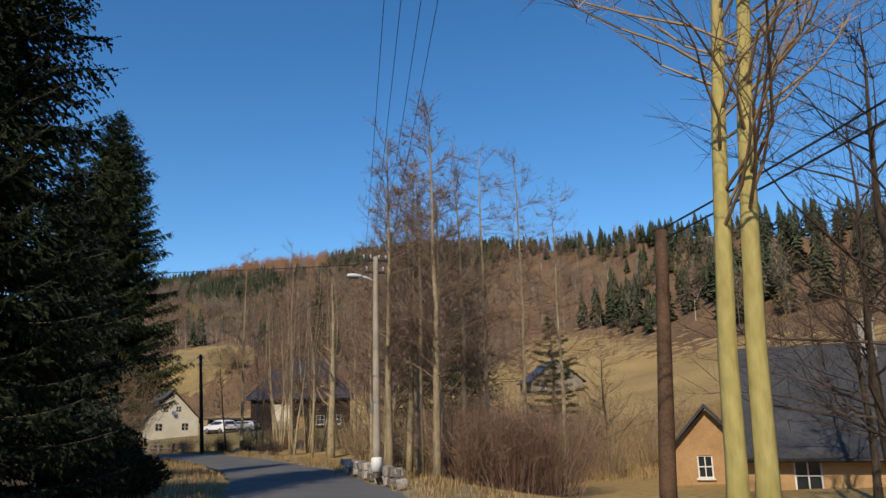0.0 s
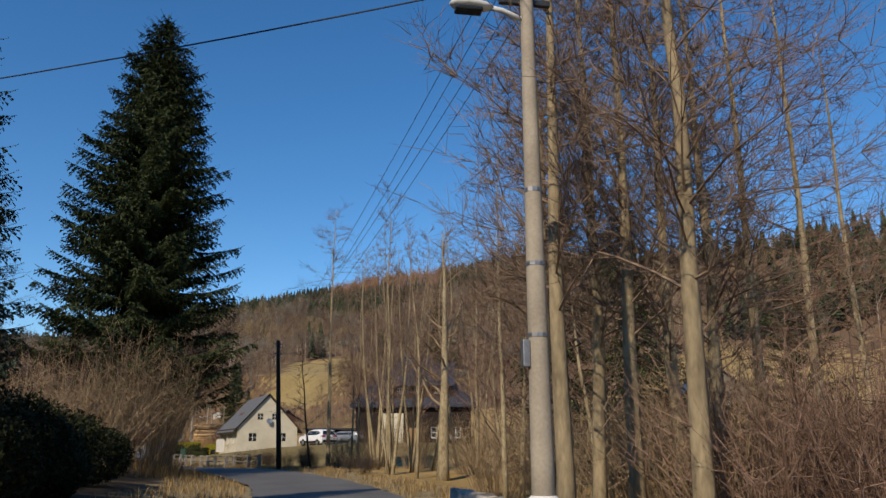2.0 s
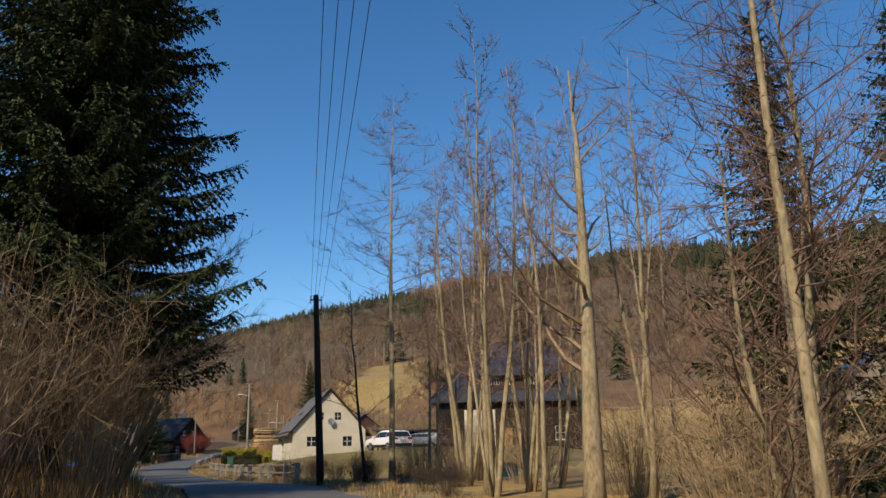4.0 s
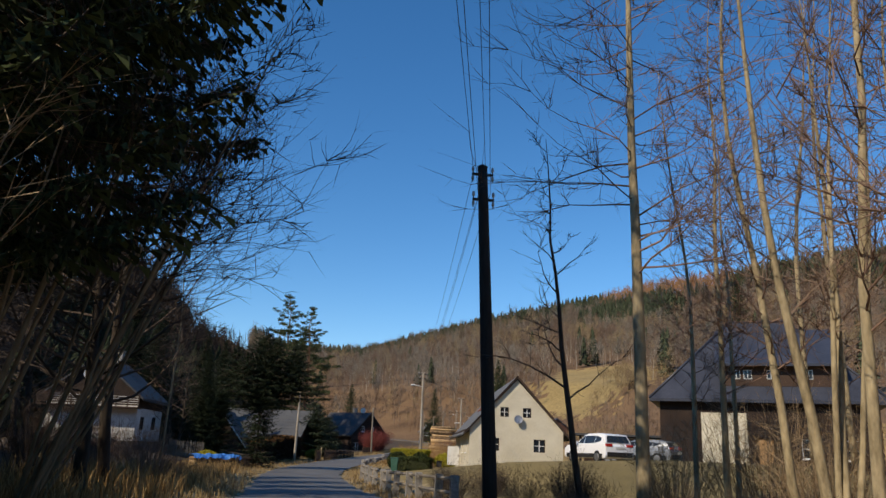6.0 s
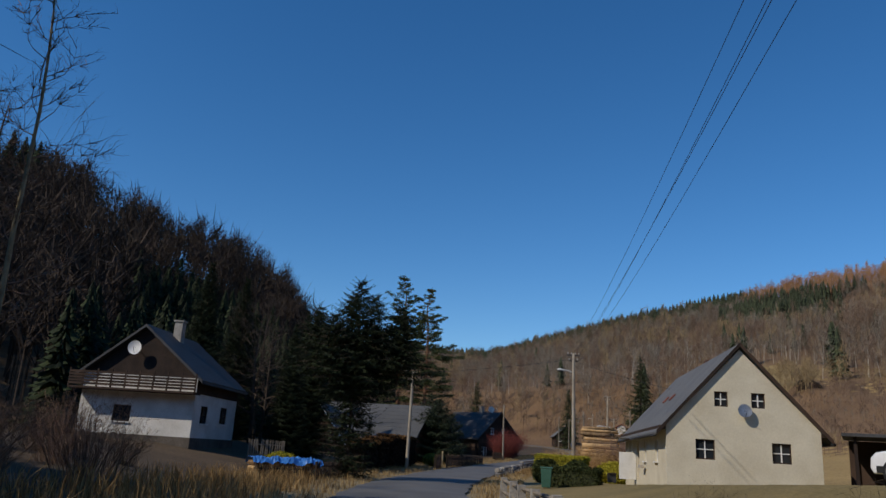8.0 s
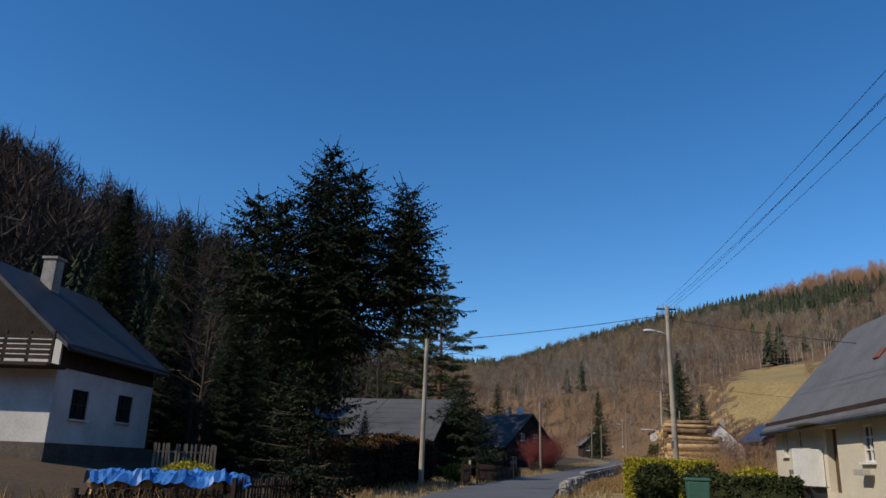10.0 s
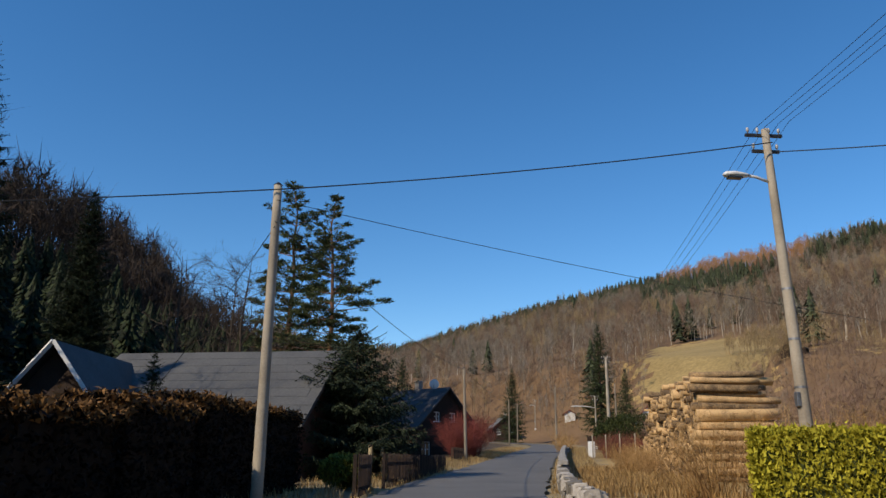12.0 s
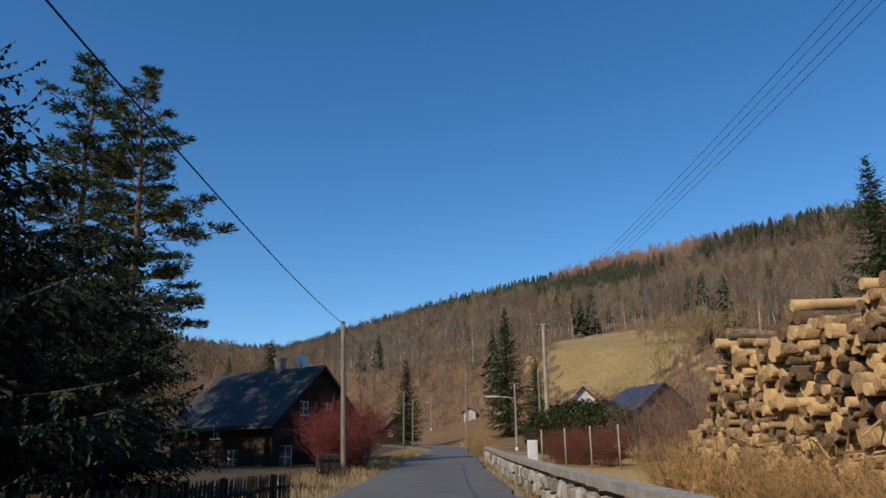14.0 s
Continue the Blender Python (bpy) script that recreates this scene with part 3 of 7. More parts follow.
def window_in(parent, m, u0, u1, w0, w1, frame_mat, deep=0.1, cross=1, rows=1, sill=True, label="", bars=None):
    """A framed window in a wall's opening: frame, glazing bars, panes and a sill."""
    at = Matrix.Translation(((u0 + u1) / 2, deep, w0))
    w, h, b = u1 - u0, w1 - w0, 0.055
    s = Soup()
    for c, size in (((-w / 2 + b / 2, 0, h / 2), (b, 0.06, h)), ((w / 2 - b / 2, 0, h / 2), (b, 0.06, h)), ((0, 0, b / 2), (w - 2 * b, 0.06, b)), ((0, 0, h - b / 2), (w - 2 * b, 0.06, b))):
        s.box(c, size, 0, m @ at)
    me = s.mesh("window", frame_mat)
    win = part("window", me, parent, label)
    s = Soup()
    for k in range(cross):
        s.box((-w / 2 + w * (k + 1) / (cross + 1), -0.005, h / 2), (0.045, 0.05, h - 2 * b), 0, m @ at)
    for k in range(rows):
        s.box((0, -0.008, h * (k + 1) / (rows + 1)), (w - 2 * b, 0.045, 0.04), 0, m @ at)
    if s.v:
        part("glazing_bar", s.mesh("glazing_bar", bars or frame_mat), win)
    s = Soup()
    s.box((0, 0.03, h / 2), (w - 2 * b, 0.012, h - 2 * b), 0, m @ at)
    part("pane", s.mesh("pane", M["glass"]), win)
    if sill:
        s = Soup()
        s.box((0, -deep - 0.03, -0.03), (w + 0.14, 0.16, 0.06), 0, m @ at)
        part("sill", s.mesh("sill", M["white_paint"]), win)
    return win


def roof_slab(name, length, half, rise, over, thick, material, parent, base, m, overhang=0.35, ribs=0):
    """One slope of a saddle roof (side = sign of half) with eaves; the ridge runs along local y."""
    run = abs(half)
    k = rise / run
    sg = 1 if half > 0 else -1
    x1 = run + over
    s = Soup()
    pts = []
    for y in (-overhang, length + overhang):
        for x, z in ((0, base + rise), (x1, base - k * over)):
            pts.append(m @ Vector((sg * x, y, z)))
            pts.append(m @ Vector((sg * x, y, z + thick)))
    s.add(pts, ((1, 3, 7, 5), (0, 4, 6, 2), (0, 2, 3, 1), (4, 5, 7, 6), (2, 6, 7, 3), (0, 1, 5, 4)))
    bm = bmesh.new()
    me = s.mesh(name, material)
    bm.from_mesh(me)
    bmesh.ops.recalc_face_normals(bm, faces=bm.faces[:])
    bm.to_mesh(me)
    bm.free()
    roof = part(name, me, parent)
    if ribs:
        # lapped roofing sheets, each its own strip
        steps = max(3, int(math.hypot(x1, k * x1) / ribs))
        shared = Soup()
        n = 12
        wide = (length + 2 * overhang) / n
        shared.box((0, 0, 0), (ribs * 1.03, wide * 0.995, 0.01))
        sheet = shared.mesh("roof_sheet", material)
        slope = math.atan2(k, 1)
        for i in range(steps):
            for j in range(n):
                x = x1 * (i + 0.5) / steps
                z = base + rise - k * x + thick + 0.012
                y = -overhang + wide * (j + 0.5 + (0.5 if i % 2 else 0))
                if y > length + overhang - wide * 0.4:
                    continue
                ob = part("roof_sheet", sheet, roof)
                ob.matrix_basis = m @ Matrix.Translation((sg * x, y, z)) @ Matrix.Rotation(sg * (slope + 0.012), 4, "Y")
    return roof


def gutter(parent, m, x, z, y0, y1):
    s = Soup()
    s.tube([m @ Vector((x, y0, z)), m @ Vector((x, y1, z))], [0.07, 0.07], 8)
    part("gutter", s.mesh("gutter", M["dark_steel"], True), parent)


def white_house():
    """The cream cottage with the grey saddle roof; local x runs along its gable, y along its ridge."""
    W, L, H, R = 6.65, 15.6, 2.55, 3.65
    h = thing("cottage", (-42.0, 100.9, 1.2), "cream rendered cottage with steep grey roof", "house", turn=radians(33.5))
    I = Matrix.Identity(4)
    t = 0.4
    gable = [(0, -0.7), (W, -0.7), (W, H), (W / 2, H + R - 0.15), (0, H)]
    low = [(1.28, 2.12, 1.1, 1.97), (4.55, 5.38, 1.1, 1.97)]
    high = [(2.15, 2.75, 3.45, 4.12), (3.76, 4.36, 3.45, 4.12)]
    wall_panel("wall", gable, low + high, t, I, M["plaster_cream"], h)
    for u0, u1, w0, w1 in low + high:
        window_in(h, I, u0, u1, w0, w1, M["dark_wood"], 0.12, 1, 1, False, bars=M["white_paint"])
    back = Matrix.Translation((W, L, 0)) @ Matrix.Rotation(math.pi, 4, "Z")
    wall_panel("wall", gable, [], t, back, M["plaster_cream"], h)
    left = Matrix.Translation((0, L - t, 0)) @ Matrix.Rotation(-math.pi / 2, 4, "Z")
    holes = [(0.6, 1.25, 1.2, 2.2), (2.2, 2.9, 1.15, 2.15), (8.15, 8.95, 0.9, 1.95), (12.0, 12.8, 0.9, 1.95), (5.25, 6.2, 0.0, 2.0)]
    wall_panel("wall", [(0, -0.7), (L - 2 * t, -0.7), (L - 2 * t, H), (0, H)], holes, t, left, M["plaster_cream"], h)
    for u0, u1, w0, w1 in holes[:4]:
        window_in(h, left, u0, u1, w0, w1, M["white_paint"], 0.1, 1, 2)
    s = Soup()
    s.box((5.72, 0.25, 1.0), (0.93, 0.06, 1.98), 0, left)
    door = soft_part("door", s.mesh("door", M["brown_wood"]), h, 0.01, "brown wooden front door")
    s = Soup()
    s.box((6.06, 0.19, 1.0), (0.03, 0.06, 0.14), 0, left)
    part("door_handle", s.mesh("door_handle", M["steel"]), door)
    s = Soup()
    s.box((4.9, -0.5, 0.6), (0.1, 0.95, 1.5), 0, left)
    soft_part("porch_screen", s.mesh("porch_screen", M["white_paint"]), h, 0.01)
    s = Soup()
    s.box((5.2, -0.45, 2.12), (2.0, 0.9, 0.06), 0, left)
    soft_part("porch_roof", s.mesh("porch_roof", M["grey_roof"]), h, 0.01)
    right = Matrix.Translation((W, t, 0)) @ Matrix.Rotation(math.pi / 2, 4, "Z")
    wall_panel("wall", [(0, -0.7), (L - 2 * t, -0.7), (L - 2 * t, H), (0, H)], [], t, right, M["plaster_cream"], h)
    ridge = Matrix.Translation((W / 2, 0, 0))
    for sg in (-1, 1):
        roof_slab("roof", L, sg * W / 2, R, 0.45, 0.14, M["grey_roof"], h, H, ridge, 0.18, 0.0)
        gutter(h, ridge, sg * (W / 2 + 0.5), H - 0.5, -0.1, L + 0.1)
        s = Soup()
        s.box((sg * (W / 2 + 0.16), L / 2, H - 0.14), (0.3, L + 0.1, 0.16), 0, ridge)
        part("fascia", s.mesh("fascia", M["dark_wood"]), h, "dark wooden eave boarding")
        k = R / (W / 2)
        s = Soup()
        a, b = Vector((0, -0.2, H + R - 0.02)), Vector((sg * (W / 2 + 0.45), -0.2, H - k * 0.45 - 0.02))
        s.add([ridge @ (p + Vector((0, d, z))) for p in (a, b) for d in (0, 0.04) for z in (0, 0.2)], ((0, 1, 5, 4), (2, 6, 7, 3), (0, 4, 6, 2), (1, 3, 7, 5), (0, 2, 3, 1), (4, 5, 7, 6)))
        part("bargeboard", s.mesh("bargeboard", M["dark_wood"]), h)
    for y in (6.6, 8.6):
        s = Soup()
        x = -1.9
        z = H + R - (R / (W / 2)) * 1.9 + 0.2
        s.box((0, 0, 0), (0.45, 0.4, 0.07), 0, ridge @ Matrix.Translation((x, y, z)) @ Matrix.Rotation(-math.atan2(R, W / 2), 4, "Y"))
        soft_part("skylight", s.mesh("skylight", M["red_roof"]), h, 0.02, "small closed roof hatch")
    # satellite dish between the upper windows
    s = Soup()
    for i in range(5):
        r = 0.3 * i / 4
        for j in range(16):
            a = 2 * math.pi * j / 16
            s.v.append((3.4 + r * math.cos(a), -0.24 - 0.35 * r * r + 0.25 * r * math.sin(a), 3.3 + r * math.sin(a)))
    for i in range(4):
        for j in range(16):
            a, b = i * 16 + j, i * 16 + (j + 1) % 16
            s.f.append((a, b, b + 16, a + 16))
    dish = part("satellite_dish", s.mesh("satellite_dish", M["steel"], True), h)
    s = Soup()
    s.tube([(3.4, 0, 3.2), (3.4, -0.24, 3.3)], [0.025, 0.025], 6)
    s.tube([(3.4, -0.3, 3.02), (3.4, -0.6, 3.25)], [0.012, 0.012], 6)
    part("bracket", s.mesh("bracket", M["dark_steel"]), dish)
    for u in (2.55, 8.55):
        s = Soup()
        s.box((u, -0.24, 0.62), (0.7, 0.2, 0.16), 0, left)
        soft_part("flower_box", s.mesh("flower_box", M["stone"]), h, 0.01)
    s = Soup()
    s.box((W / 2 + 0.6, L * 0.55, H + R - 0.1), (0.6, 0.6, 1.1))
    soft_part("chimney", s.mesh("chimney", M["brick"]), h, 0.02)


def simple_house(name, place, turn, W, L, H, R, wall, roof, label, windows=(), lower=None, frame_mat="white_paint", over=0.5, ribs=0.0, chimney=True, thickness=0.3, side_windows=(), gable_mat=None):
    """A house with a saddle roof: front gable on local y = 0, ridge along y."""
    h = thing(name, place, label, "house", turn=turn)
    I = Matrix.Identity(4)
    t = thickness
    gable = [(0, -0.8), (W, -0.8), (W, H), (W / 2, H + R - 0.1), (0, H)]
    if gable_mat:
        lowp = [(0, -0.8), (W, -0.8), (W, H), (0, H)]
        lo = [w for w in windows if w[3] <= H]
        hi = [w for w in windows if w[3] > H]
        wall_panel("wall", lowp, lo, t, I, M[wall], h)
        wall_panel("gable", [(0, H), (W, H), (W / 2, H + R - 0.1)], hi, t - 0.02, Matrix.Translation((0, 0.015, 0)), M[gable_mat], h)
    else:
        wall_panel("wall", gable, windows, t, I, M[wall], h)
    for w in windows:
        window_in(h, I, *w, M[frame_mat], 0.08, 1, 1)
    back = Matrix.Translation((W, L, 0)) @ Matrix.Rotation(math.pi, 4, "Z")
    wall_panel("wall", gable, [], t, back, M[wall], h)
    sides = ((Matrix.Translation((0, L - t, 0)) @ Matrix.Rotation(-math.pi / 2, 4, "Z"), [w[1:] for w in side_windows if w[0] == "left"]),
             (Matrix.Translation((W, t, 0)) @ Matrix.Rotation(math.pi / 2, 4, "Z"), [w[1:] for w in side_windows if w[0] == "right"]))
    for m, holes in sides:
        wall_panel("wall", [(0, -0.8), (L - 2 * t, -0.8), (L - 2 * t, H), (0, H)], holes, t, m, M[wall], h)
        for w in holes:
            window_in(h, m, *w, M[frame_mat], 0.08, 1, 1)
    ridge = Matrix.Translation((W / 2, 0, 0))
    for sg in (-1, 1):
        roof_slab("roof", L, sg * W / 2, R, over, 0.16, M[roof], h, H, ridge, 0.4, ribs)
        gutter(h, ridge, sg * (W / 2 + over + 0.04), H - R / (W / 2) * over - 0.02, -0.3, L + 0.3)
    if chimney:
        s = Soup()
        s.box((W / 2 + 0.5, L * 0.45, H + R + 0.2), (0.55, 0.55, 1.4))
        c = soft_part("chimney", s.mesh("chimney", M["old_concrete"]), h, 0.02)
        s = Soup()
        s.box((W / 2 + 0.5, L * 0.45, H + R + 0.95), (0.68, 0.68, 0.1))
        part("chimney_cap", s.mesh("chimney_cap", M["old_concrete"]), c)
    return h


white_house()

left_house = simple_house("house", (-73.16, 88.59, 0.6), radians(36), 7.0, 7.2, 4.7, 2.8, "plaster_white", "dark_roof", "white rendered house with dark roof, gable balcony and dish",
                          windows=((2.1, 3.2, 1.9, 2.85),), over=0.45, ribs=0.6, side_windows=(("right", 0.85, 1.95, 2.06, 3.1), ("right", 4.1, 5.3, 2.15, 3.2)), gable_mat="dark_wood", frame_mat="dark_wood")
barn = simple_house("barn", (-85.3, 121.9, 0.6), radians(-64.5), 9.0, 9.4, 2.3, 2.95, "brick", "light_roof", "low brick outbuilding with long pale grey roof", over=0.5, ribs=0.6, chimney=False)
wing = simple_house("barn", (-80.85, 110.61, 0.5), radians(34), 5.0, 6.5, 1.6, 3.2, "dark_wood", "dark_roof", "dark boarded barn with steep roof and pale gable edges", over=0.4, chimney=False)
for sg in (-1, 1):
    s = Soup()
    s.tube([(2.5, -0.44, 4.92), (2.5 + sg * 2.95, -0.44, 1.15)], [0.09, 0.09], 4)
    part("bargeboard", s.mesh("bargeboard", M["white_paint"]), wing, "pale painted bargeboard")
log_house = simple_house("log_house", (-92.6, 152.9, 0.8), radians(83), 8.0, 9.0, 3.6, 3.4, "dark_wood", "dark_roof", "dark log cottage with white windows and slate roof",
                         windows=((2.2, 3.0, 4.0, 4.85), (4.4, 5.2, 4.0, 4.85), (0.6, 1.7, 0.9, 2.2)), over=0.5, ribs=0.6, side_windows=(("left", 2.2, 3.1, 0.9, 2.0), ("left", 5.0, 5.9, 0.9, 2.0), ("left", 3.6, 4.3, 2.7, 3.2)))


def hipped_roof(parent, W, L, H, R, over, inset, material):
    """Four slopes meeting in a short ridge along y, with a thick eave; each slope a part."""
    k = R / (W / 2)
    z0 = H - k * over
    low = [(-over, -over), (W + over, -over), (W + over, L + over), (-over, L + over)]
    ridge = [(W / 2, inset, H + R), (W / 2, L - inset, H + R)]
    eave = [(x, y, z0) for x, y in low]
    for corners in ((eave[0], eave[1], ridge[0]), (eave[1], eave[2], ridge[1], ridge[0]), (eave[2], eave[3], ridge[1]), (eave[3], eave[0], ridge[0], ridge[1])):
        n = len(corners)
        s = Soup()
        s.add([Vector(c) for c in corners] + [Vector(c) - Vector((0, 0, 0.2)) for c in corners],
              [tuple(range(n)), tuple(reversed(range(n, 2 * n)))] + [(i, i + n, (i + 1) % n + n, (i + 1) % n) for i in range(n)])
        part("roof", s.mesh("roof", M[material]), parent)
    for a, b in ((eave[0], ridge[0]), (eave[1], ridge[0]), (eave[2], ridge[1]), (eave[3], ridge[1]), (ridge[0], ridge[1])):
        s = Soup()
        s.tube([Vector(a) + Vector((0, 0, 0.03)), Vector(b) + Vector((0, 0, 0.03))], [0.09, 0.09], 6)
        part("hip_tile", s.mesh("hip_tile", M[material], True), parent)


def hipped_house():
    W, L, H, R = 8.0, 13.0, 5.2, 5.0
    h = thing("house", (-31.0, 112.6, 1.7), "dark timber house with large hipped blue-grey roof", "house", turn=radians(-80))
    t = 0.3
    for m, length, holes in ((Matrix.Identity(4), W, []), (Matrix.Translation((W, L, 0)) @ Matrix.Rotation(math.pi, 4, "Z"), W, []),
                             (Matrix.Translation((0, L - t, 0)) @ Matrix.Rotation(-math.pi / 2, 4, "Z"), L - 2 * t, []),
                             (Matrix.Translation((W, t, 0)) @ Matrix.Rotation(math.pi / 2, 4, "Z"), L - 2 * t, [(5.6, 6.6, 0.0, 2.1), (8.2, 9.3, 0.9, 2.1), (10.4, 11.5, 0.9, 2.1)])):
        wall_panel("wall", [(0, -0.8), (length, -0.8), (length, H - 0.5), (0, H - 0.5)], holes, t, m, M["dark_wood"], h)
        for w in holes[1:]:
            window_in(h, m, *w, M["white_paint"], 0.08, 1, 1)
        if holes:
            s = Soup()
            s.box((6.1, 0.2, 1.03), (0.98, 0.06, 2.06), 0, m)
            door = soft_part("door", s.mesh("door", M["chalet"]), h, 0.01, "reddish-brown wooden door")
            s = Soup()
            s.box((6.45, 0.15, 1.0), (0.03, 0.06, 0.14), 0, m)
            part("door_handle", s.mesh("door_handle", M["steel"]), door)
    hipped_roof(h, W, L, H, R, 0.6, 4.6, "blue_roof")
    return h


dark_house = hipped_house()
chalet = simple_house("chalet", (11.4, 39.6, -0.7), radians(-112), 7.5, 11.0, 2.3, 3.6, "chalet", "dark_roof", "orange-brown timber chalet with dark roof",
                      windows=((1.0, 2.0, 0.8, 1.9),), side_windows=(("right", 1.5, 2.4, 0.7, 1.8), ("right", 4.5, 5.4, 0.7, 1.8)))
simple_house("house", (-81.4, 202.9, 4.9), radians(42), 7.0, 8.0, 2.4, 2.7, "brick", "blue_roof", "low house with blue-grey sheet roof", over=0.4, chimney=False)
simple_house("house", (-90.0, 199.0, gz(-90, 199)), radians(20), 7.0, 9.0, 2.8, 3.6, "plaster_white", "red_roof", "white house with red-brown roof", windows=((3.0, 4.0, 3.4, 4.4),))
simple_house("hut", (-129.0, 263.0, gz(-129, 263)), radians(20), 2.4, 3.0, 2.2, 0.7, "plaster_white", "red_roof", "small white hut beside the road", chimney=False)
simple_house("house", (-139.0, 247.0, gz(-138, 248) + 0.7), radians(40), 5.6, 7.0, 2.4, 2.4, "dark_wood", "grey_roof", "dark timber house with white windows", windows=((0.8, 1.7, 0.9, 2.0), (3.6, 4.5, 0.9, 2.0)))
simple_house("hut", (-80.0, 258.0, gz(-80, 258)), radians(10), 4.6, 4.0, 2.0, 1.4, "dark_wood", "dark_roof", "small dark hut on the hillside meadow", chimney=False)
simple_house("house", (10.0, 134.0, gz(10, 134)), radians(10), 9.0, 8.0, 2.8, 3.4, "grey_wood", "blue_roof", "weathered timber house with dark roof on the slope", windows=((1.5, 2.4, 1.0, 2.2), (5.5, 6.4, 1.0, 2.2)))


# ---- trees ----
def bare_tree(seed, height, radius, limbs, spread, twig_mat, bark, start=0.35, droop=0.0, leanx=0.0, leany=0.0, twigs=5, upward=0.7, kinks=0.022, stems=1, limb=0.3):
    """Trunk mesh and crown mesh of a leafless tree."""
    rnd = random.Random(seed)
    trunk, crown, fine = Soup(), Soup(), Soup()

    def path(p, d, length, n, bend, lift):
        pts = [p.copy()]
        d = d.normalized()
        for i in range(n):
            d = (d + Vector((rnd.gauss(0, bend), rnd.gauss(0, bend), rnd.gauss(0, bend * 0.6) + lift))).normalized()
            pts.append(pts[-1] + d * (length / n))
        return pts

    for st in range(stems):
        a = rnd.uniform(0, 6.28)
        tilt = (0.10 if stems > 1 else 0)
        base = Vector((rnd.gauss(0, radius * 1.3), rnd.gauss(0, radius * 1.3), -0.3)) if stems > 1 else Vector((0, 0, -0.3))
        hh = height * (1 if st == 0 else rnd.uniform(0.72, 0.98))
        rr = radius * (1 if st == 0 else rnd.uniform(0.55, 0.9))
        n = 11
        tp = path(base, Vector((leanx + tilt * math.cos(a), leany + tilt * math.sin(a), 1)), hh, n, kinks, 0.02)
        drift = tp[-1] - tp[0] - Vector((leanx + tilt * math.cos(a), leany + tilt * math.sin(a), 1)).normalized() * hh
        tp = [p - Vector((drift.x, drift.y, 0)) * (i / n) for i, p in enumerate(tp)]
        tr = [rr * (1.25 if i == 0 else 1) * (1 - 0.93 * (i / n) ** 1.05) for i in range(n + 1)]
        trunk.tube(tp, tr, 9)
        for k in range(limbs):
            f = start + (0.99 - start) * (k + rnd.random() * 0.8) / limbs
            i = min(int(f * n), n - 1)
            p = tp[i].lerp(tp[i + 1], f * n - i)
            r = tr[i] * limb + 0.006
            a = rnd.uniform(0, 6.28)
            flat = Vector((math.cos(a), math.sin(a), 0))
            d = flat + Vector((0, 0, upward * rnd.uniform(0.5, 1.3)))
            ln = spread * (1.1 - 0.75 * (f - start) / (1 - start)) * rnd.uniform(0.6, 1.15)
            lp = path(p, d, ln, 5, 0.24, 0.05 - droop)
            crown.tube(lp, [r * (1 - 0.86 * j / 5) for j in range(6)], 4, False)
            for j in range(twigs):
                q = lp[rnd.randint(1, 5)]
                b = Vector((rnd.gauss(0, 1), rnd.gauss(0, 1), rnd.gauss(0.25, 0.5))) * 0.75 + (lp[-1] - lp[0]).normalized()
                sl = ln * rnd.uniform(0.22, 0.5)
                sp = path(q, b, sl, 3, 0.2, 0.05 - droop)
                crown.tube(sp, [0.009, 0.007, 0.005, 0.003], 3, False)
                for w in range(twigs):
                    q2 = sp[rnd.randint(0, 3)]
                    c = Vector((rnd.gauss(0, 1), rnd.gauss(0, 1), rnd.gauss(0.3, 0.7))) * 0.7 + b.normalized()
                    e = q2 + c.normalized() * sl * rnd.uniform(0.3, 0.75)
                    mid = q2.lerp(e, 0.5) + Vector((rnd.gauss(0, 0.02), rnd.gauss(0, 0.02), rnd.gauss(0, 0.02)))
                    wd = Vector((rnd.gauss(0, 1), rnd.gauss(0, 1), rnd.gauss(0, 1))).normalized() * 0.0055
                    fine.add([q2 - wd, q2 + wd, mid + wd * 0.8, mid - wd * 0.8, e], ((0, 1, 2, 3), (3, 2, 4)))
    tm = trunk.mesh("trunk", M[bark], True)
    k = len(crown.v)
    crown.v.extend(fine.v)
    crown.f.extend([tuple(i + k for i in f) for f in fine.f])
    return tm, crown.mesh("crown", M[twig_mat])


def spray(s, p, d, side, length, width, droop, rnd, n=3, tooth=0.0):
    """A needle-covered twig: a fringed blade hanging slightly."""
    q = p
    up = Vector((0, 0, 1))
    if tooth:
        n = max(n, min(9, int(length / tooth)))
    for i in range(n):
        w0 = width * (1 - i / n) ** 0.7
        e = q + d * (length / n) + Vector((0, 0, -droop * (i + 1) / n * length / n))
        tip = side * w0
        s.add([q, q + d * (length / n * 0.9) + tip + up * rnd.uniform(-0.06, 0.03), e], ((0, 1, 2),))
        s.add([q, e, q + d * (length / n * 0.9) - tip + up * rnd.uniform(-0.06, 0.03)], ((0, 1, 2),))
        q = e


